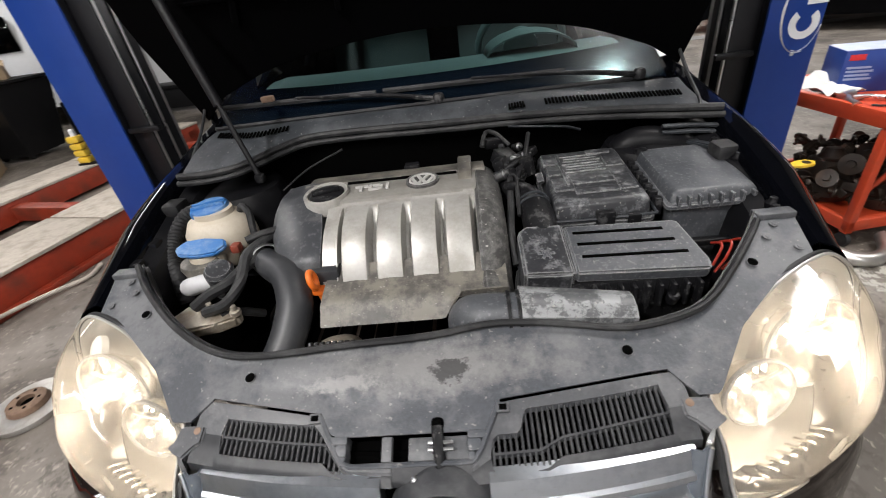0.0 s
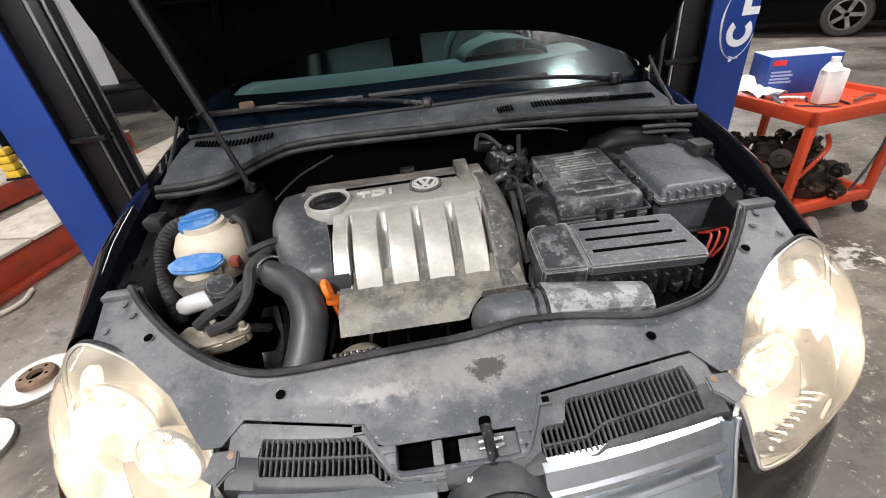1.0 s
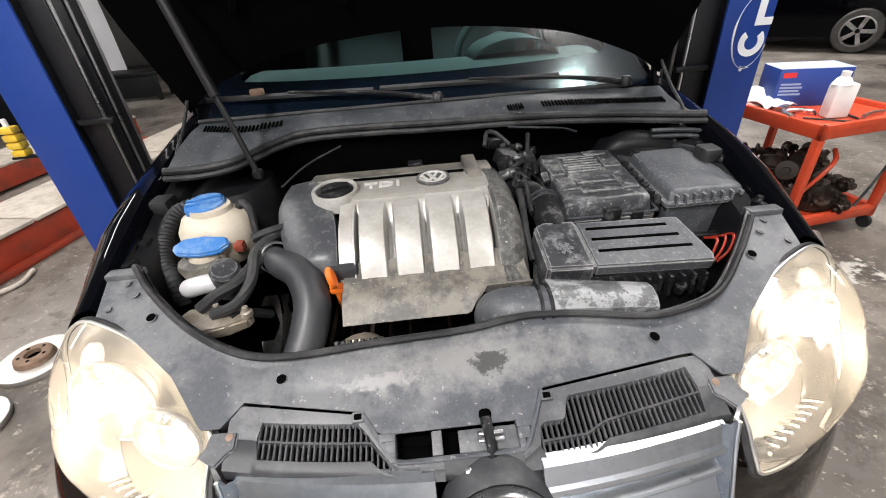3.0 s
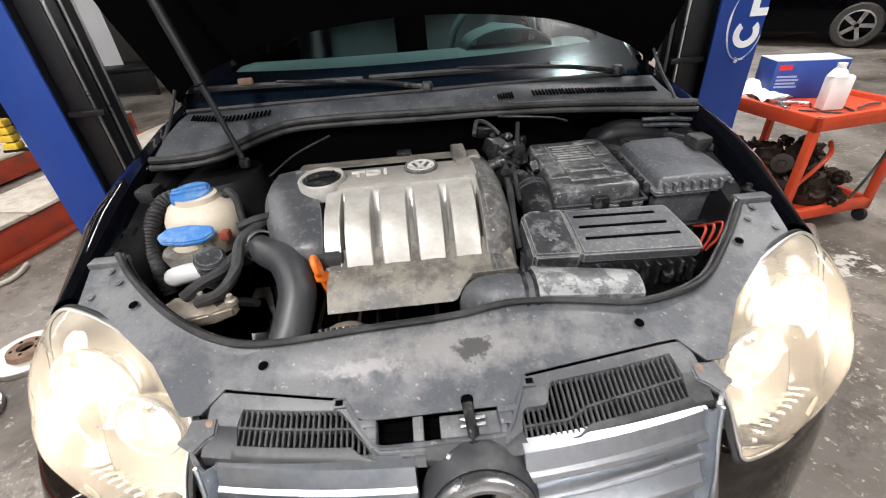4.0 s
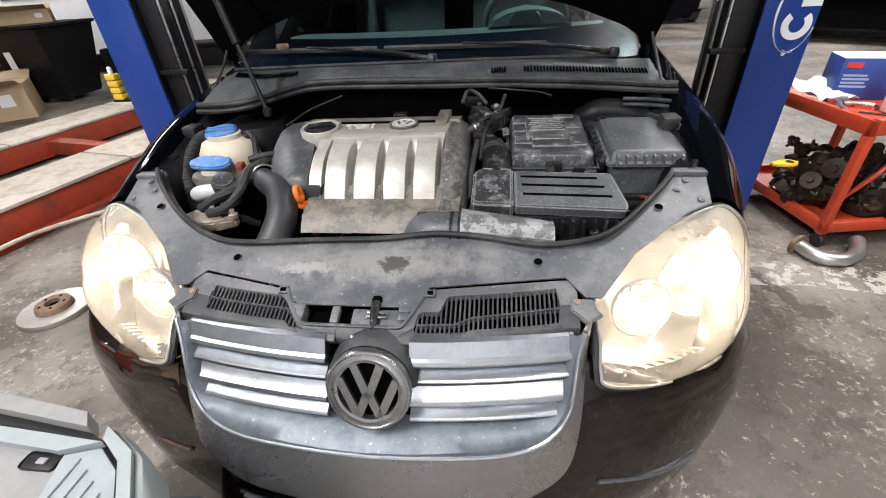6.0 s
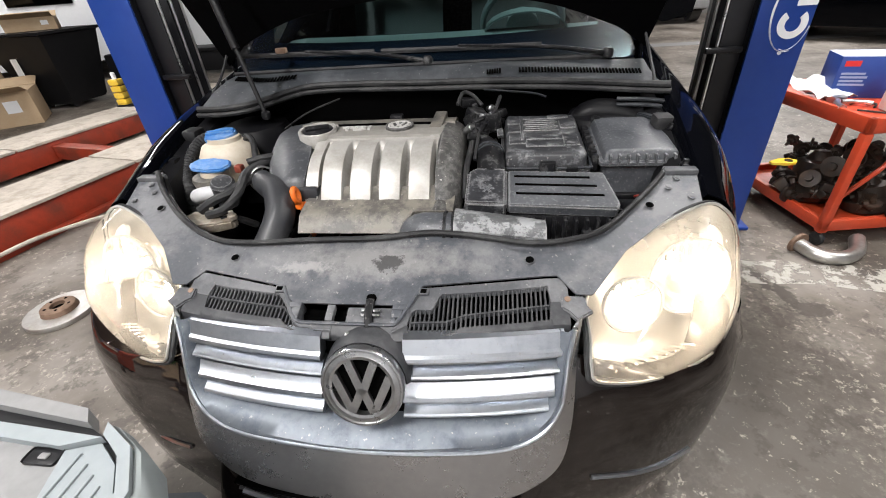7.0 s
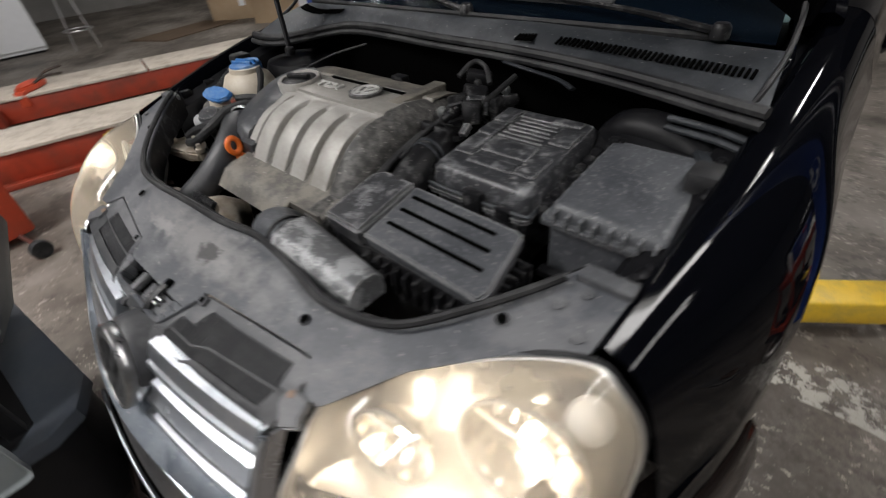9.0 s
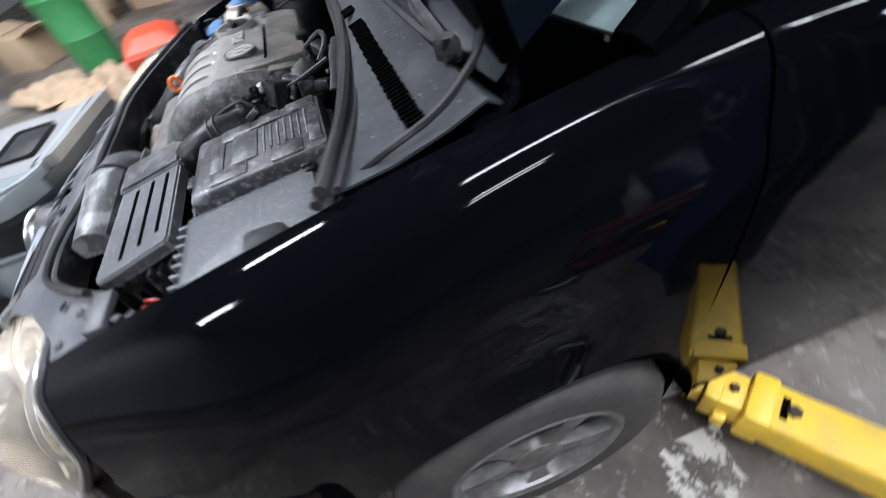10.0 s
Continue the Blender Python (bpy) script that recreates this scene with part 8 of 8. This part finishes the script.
def strip(inner, outer, z0, z1):
    """A raised band between two lines in plan."""
    return slab(B(), list(inner) + list(reversed(outer)), z0, z1)


CART = [(-1.30, -0.125), (-0.68, -0.212), (-0.52, -0.262), (-0.43, -0.312), (-0.372, -0.385), (-0.355, -0.60), (-0.36, -1.0), (-1.30, -1.0)]
rows = []
for k, z in ((0.96, 0.375), (0.99, 0.39), (0.99, 0.42), (0.97, 0.462)):
    rows.append([Vector((-0.85 + (x + 0.85) * k, -0.60 + (y + 0.60) * k, z)) for x, y in CART])
bm = B()
v = grid(bm, rows, close_v=True)
bm.faces.new(v[0])
bm.faces.new(v[-1])
cart("cart_tub", bm, "cart_dark", "dark blue-grey tub under the tray", 60)
SHELF = [(-0.95, -0.385), (-0.36, -0.312), (-0.262, -0.355), (-0.228, -0.42), (-0.232, -0.90), (-0.95, -0.90)]
part("lower_shelf", slab(B(), SHELF, 0.36, 0.40), "cart_blue", t, "dull blue-grey lower shelf")
# Black inset on the shelf and a solid black block below it.
part("shelf_well", slab(B(), [(-0.93, -0.48), (-0.30, -0.43), (-0.255, -0.47), (-0.26, -0.88), (-0.93, -0.88)], 0.396, 0.404), "bin", t, "black inset on the lower shelf")
part("lower_body", slab(B(), [(-0.60 + (x + 0.60) * 0.95, -0.62 + (y + 0.62) * 0.93) for x, y in SHELF], FL + 0.10, 0.362), "bin", t, "black block under the lower shelf")
for x in (-0.90, -0.30):
    for y in (-0.86, -0.46):
        part("cart_post", box(B(), x - 0.018, x + 0.018, y - 0.018, y + 0.018, 0.398, 0.592, 0.006), "bin", t)
cart("cart_tray", slab(B(), [(-1.28, -0.22), (-0.64, -0.285), (-0.61, -0.40), (-0.59, -0.96), (-1.28, -0.96)], 0.466, 0.480), "grey_mid", "grey tray floor")
cart("cart_rim", strip([(-1.28, -0.178), (-0.61, -0.252)], [(-1.28, -0.135), (-0.64, -0.218)], 0.466, 0.515), "grey_mid", "dull grey rear rim")
cart("rim_wall", strip([(-1.28, -0.222), (-0.567, -0.270)], [(-1.28, -0.180), (-0.608, -0.254)], 0.466, 0.494), "bin", "black inner wall of the rim")
cart("tray_edge", strip([(-1.28, -0.258), (-0.645, -0.300)], [(-1.28, -0.226), (-0.566, -0.273)], 0.479, 0.499), "grey_plastic", "pale grey tray edge")
cart("tray_frame", strip([(-0.559, -0.272), (-0.490, -0.315), (-0.438, -0.382), (-0.428, -0.56), (-0.43, -0.97)], [(-0.572, -0.243), (-0.478, -0.292), (-0.412, -0.378), (-0.396, -0.56), (-0.398, -0.97)], 0.470, 0.508), "grey_plastic", "pale grey moulded frame")
cart("ribbed_floor", slab(B(), [(-0.637, -0.302), (-0.567, -0.280), (-0.500, -0.322), (-0.450, -0.388), (-0.438, -0.96), (-0.58, -0.96), (-0.605, -0.40)], 0.466, 0.486), "grey_plastic", "pale ribbed tray floor")
for k in range(5):
    x = -0.592 + 0.032 * k
    cart("tray_rib", box(B(), x - 0.003, x + 0.003, -0.92, -0.306 - 0.020 * k, 0.485, 0.491, 0.002), "grey_plastic")
rows = []
for a, b in (((-0.572, -0.242), (-0.515, -0.256)), ((-0.478, -0.290), (-0.428, -0.308)), ((-0.412, -0.376), (-0.370, -0.378)), ((-0.396, -0.56), (-0.352, -0.56)), ((-0.398, -0.97), (-0.355, -0.97))):
    rows.append([Vector((*a, 0.495)), Vector(((a[0] + b[0]) / 2, (a[1] + b[1]) / 2, 0.498)), Vector((*b, 0.478)), Vector((b[0] + 0.004, b[1], 0.42))])
bm = B()
grid(bm, rows)
cart("cart_shoulder", thick(bm, 0.006), "cart_side", "dull grey rounded cart shoulder", 60)
cart("side_panel", box(B(), -0.357, -0.349, -0.66, -0.41, 0.06, 0.26, 0.02), "grey_plastic", "pale panel on the cart side")
lt = cart("cart_latch", box(B(), -0.715, -0.635, -0.335, -0.298, 0.479, 0.486, 0.008), "bin", "black tray latch")
part("latch_button", box(B(), -0.682, -0.660, -0.324, -0.310, 0.485, 0.490, 0.003, CART_M), "grey_mid", lt)
cart("tray_pad", box(B(), -1.10, -0.76, -0.56, -0.365, 0.479, 0.488, 0.02), "bin", "dark rubber tray pad")
for x in (-0.88, -0.31):
    for y in (-0.85, -0.46):
        bm = B()
        lathe(bm, [(0.045, -0.02), (0.05, 0), (0.045, 0.02)], pose(x, y, FL + 0.05, 90, 0, 0), 18)
        part("caster", bm, "rubber", t)
        part("caster_fork", box(B(), x - 0.015, x + 0.015, y - 0.026, y + 0.026, FL + 0.05, FL + 0.11, 0.004), "steel", t)



# ---- parked car beyond the trolley ----
def parked(x, y, turn):
    t = thing("parked_car", "dark parked car with silver wheels behind the trolley", "car", (x, y, FL), turn)
    m = t.matrix_world
    bm = B()
    rows = []
    for X, zt, w in ((-2.1, 0.55, 0.72), (-2.0, 0.78, 0.82), (-1.2, 0.92, 0.88), (-0.6, 0.98, 0.88), (0.9, 1.0, 0.88), (1.7, 0.98, 0.86), (2.1, 0.92, 0.80), (2.2, 0.6, 0.74)):
        rows.append([m @ Vector((X, yy * w, z)) for yy, z in ((-0.98, 0.22), (-1, 0.5), (-0.98, zt - 0.12), (-0.85, zt), (0.85, zt), (0.98, zt - 0.12), (1, 0.5), (0.98, 0.22))])
    v = grid(bm, rows, close_v=True)
    bm.faces.new(v[0])
    bm.faces.new(v[-1])
    part("body", bm, "paint", t, "glossy black car body")
    bm = B()
    rows = []
    for X, zt, w in ((-0.9, 0.97, 0.74), (-0.2, 1.38, 0.60), (0.8, 1.42, 0.60), (1.6, 1.0, 0.72)):
        rows.append([m @ Vector((X, yy * w, z)) for yy, z in ((-1.1, 0.95), (-1, zt), (1, zt), (1.1, 0.95))])
    v = grid(bm, rows, close_v=True)
    bm.faces.new(v[0])
    bm.faces.new(v[-1])
    part("cabin", bm, "side_glass", t, "dark glazed cabin")
    for X in (-1.35, 1.3):
        for s in (-1, 1):
            mm = m @ pose(X, s * 0.80, 0.315, 90 if s < 0 else -90, 0, 0)
            bm = B()
            lathe(bm, [(0.21, -0.1), (0.29, -0.1), (0.315, -0.07), (0.315, 0.07), (0.29, 0.1), (0.215, 0.1)], mm, 36, cap=False)
            w = part("wheel", bm, "tyre", t, "black tyre with silver spokes")
            for k in range(5):
                bm = B()
                slab(bm, [(0.03, -0.025), (0.21, -0.03), (0.21, 0.03), (0.03, 0.025)], 0.06, 0.09, mm @ Matrix.Rotation(k * math.tau / 5, 4, "Z"))
                part("spoke", bm, "rim", w)
            bm = B()
            lathe(bm, [(0.215, 0.05), (0.22, 0.1), (0.20, 0.105), (0.195, 0.05)], mm, 36, cap=False)
            part("rim", bm, "rim", w)
            bm = B()
            lathe(bm, [(0.20, 0.0), (0.001, 0.0)], mm, 24)
            part("wheel_back", bm, "void", w)
    return t


parked(6.6, 7.84, -45)
t = thing("parked_car", "dark blue-grey car parked at the far end", "car", (4.0, 11.2, FL), 0)
part("body", box(B(), 3.2, 5.0, 10.9, 12.6, FL + 0.25, FL + 0.85, 0.15), "paint", t)
part("bumper", box(B(), 3.25, 4.95, 10.82, 10.95, FL + 0.3, FL + 0.55, 0.05), "grey_mid", t)
for x in (3.45, 4.75):
    bm = B()
    lathe(bm, [(0.2, -0.1), (0.3, -0.1), (0.31, 0.0), (0.3, 0.1), (0.2, 0.1)], pose(x, 11.35, FL + 0.31, 0, 90, 0), 24)
    part("tyre", bm, "tyre", t)
bm = box(B(), 5.6, 6.4, 10.6, 11.2, FL, FL + 0.75, 0.05)
tagged(part("red_tool_box", bm, "red_paint"), "low red steel tool box on the floor", "tool box")
bm = B()
box(bm, 1.2, 9.5, 7.95, 8.3, FL + 0.0, FL + 0.004)
tagged(part("floor_channel", bm, "grey_mid"), "dark steel drain channel across the floor", "drain", kind="structure")

# strip of chipped pale paint on the floor beside the car
bm = B()
rows = []
for i in range(25):
    x = 0.90 + 1.3 * i / 24
    y = 1.20 - 0.10 * (x - 1.0)
    rows.append([Vector((x, y - 0.10 - 0.014 * math.sin(7 * i), FL + 0.0025)), Vector((x, y, FL + 0.003)), Vector((x, y + 0.09 + 0.014 * math.sin(5 * i + 1), FL + 0.0025))])
grid(bm, rows)
structure("floor_paint", bm, "floor_paint", "strip of chipped pale paint on the concrete", "floor marking")
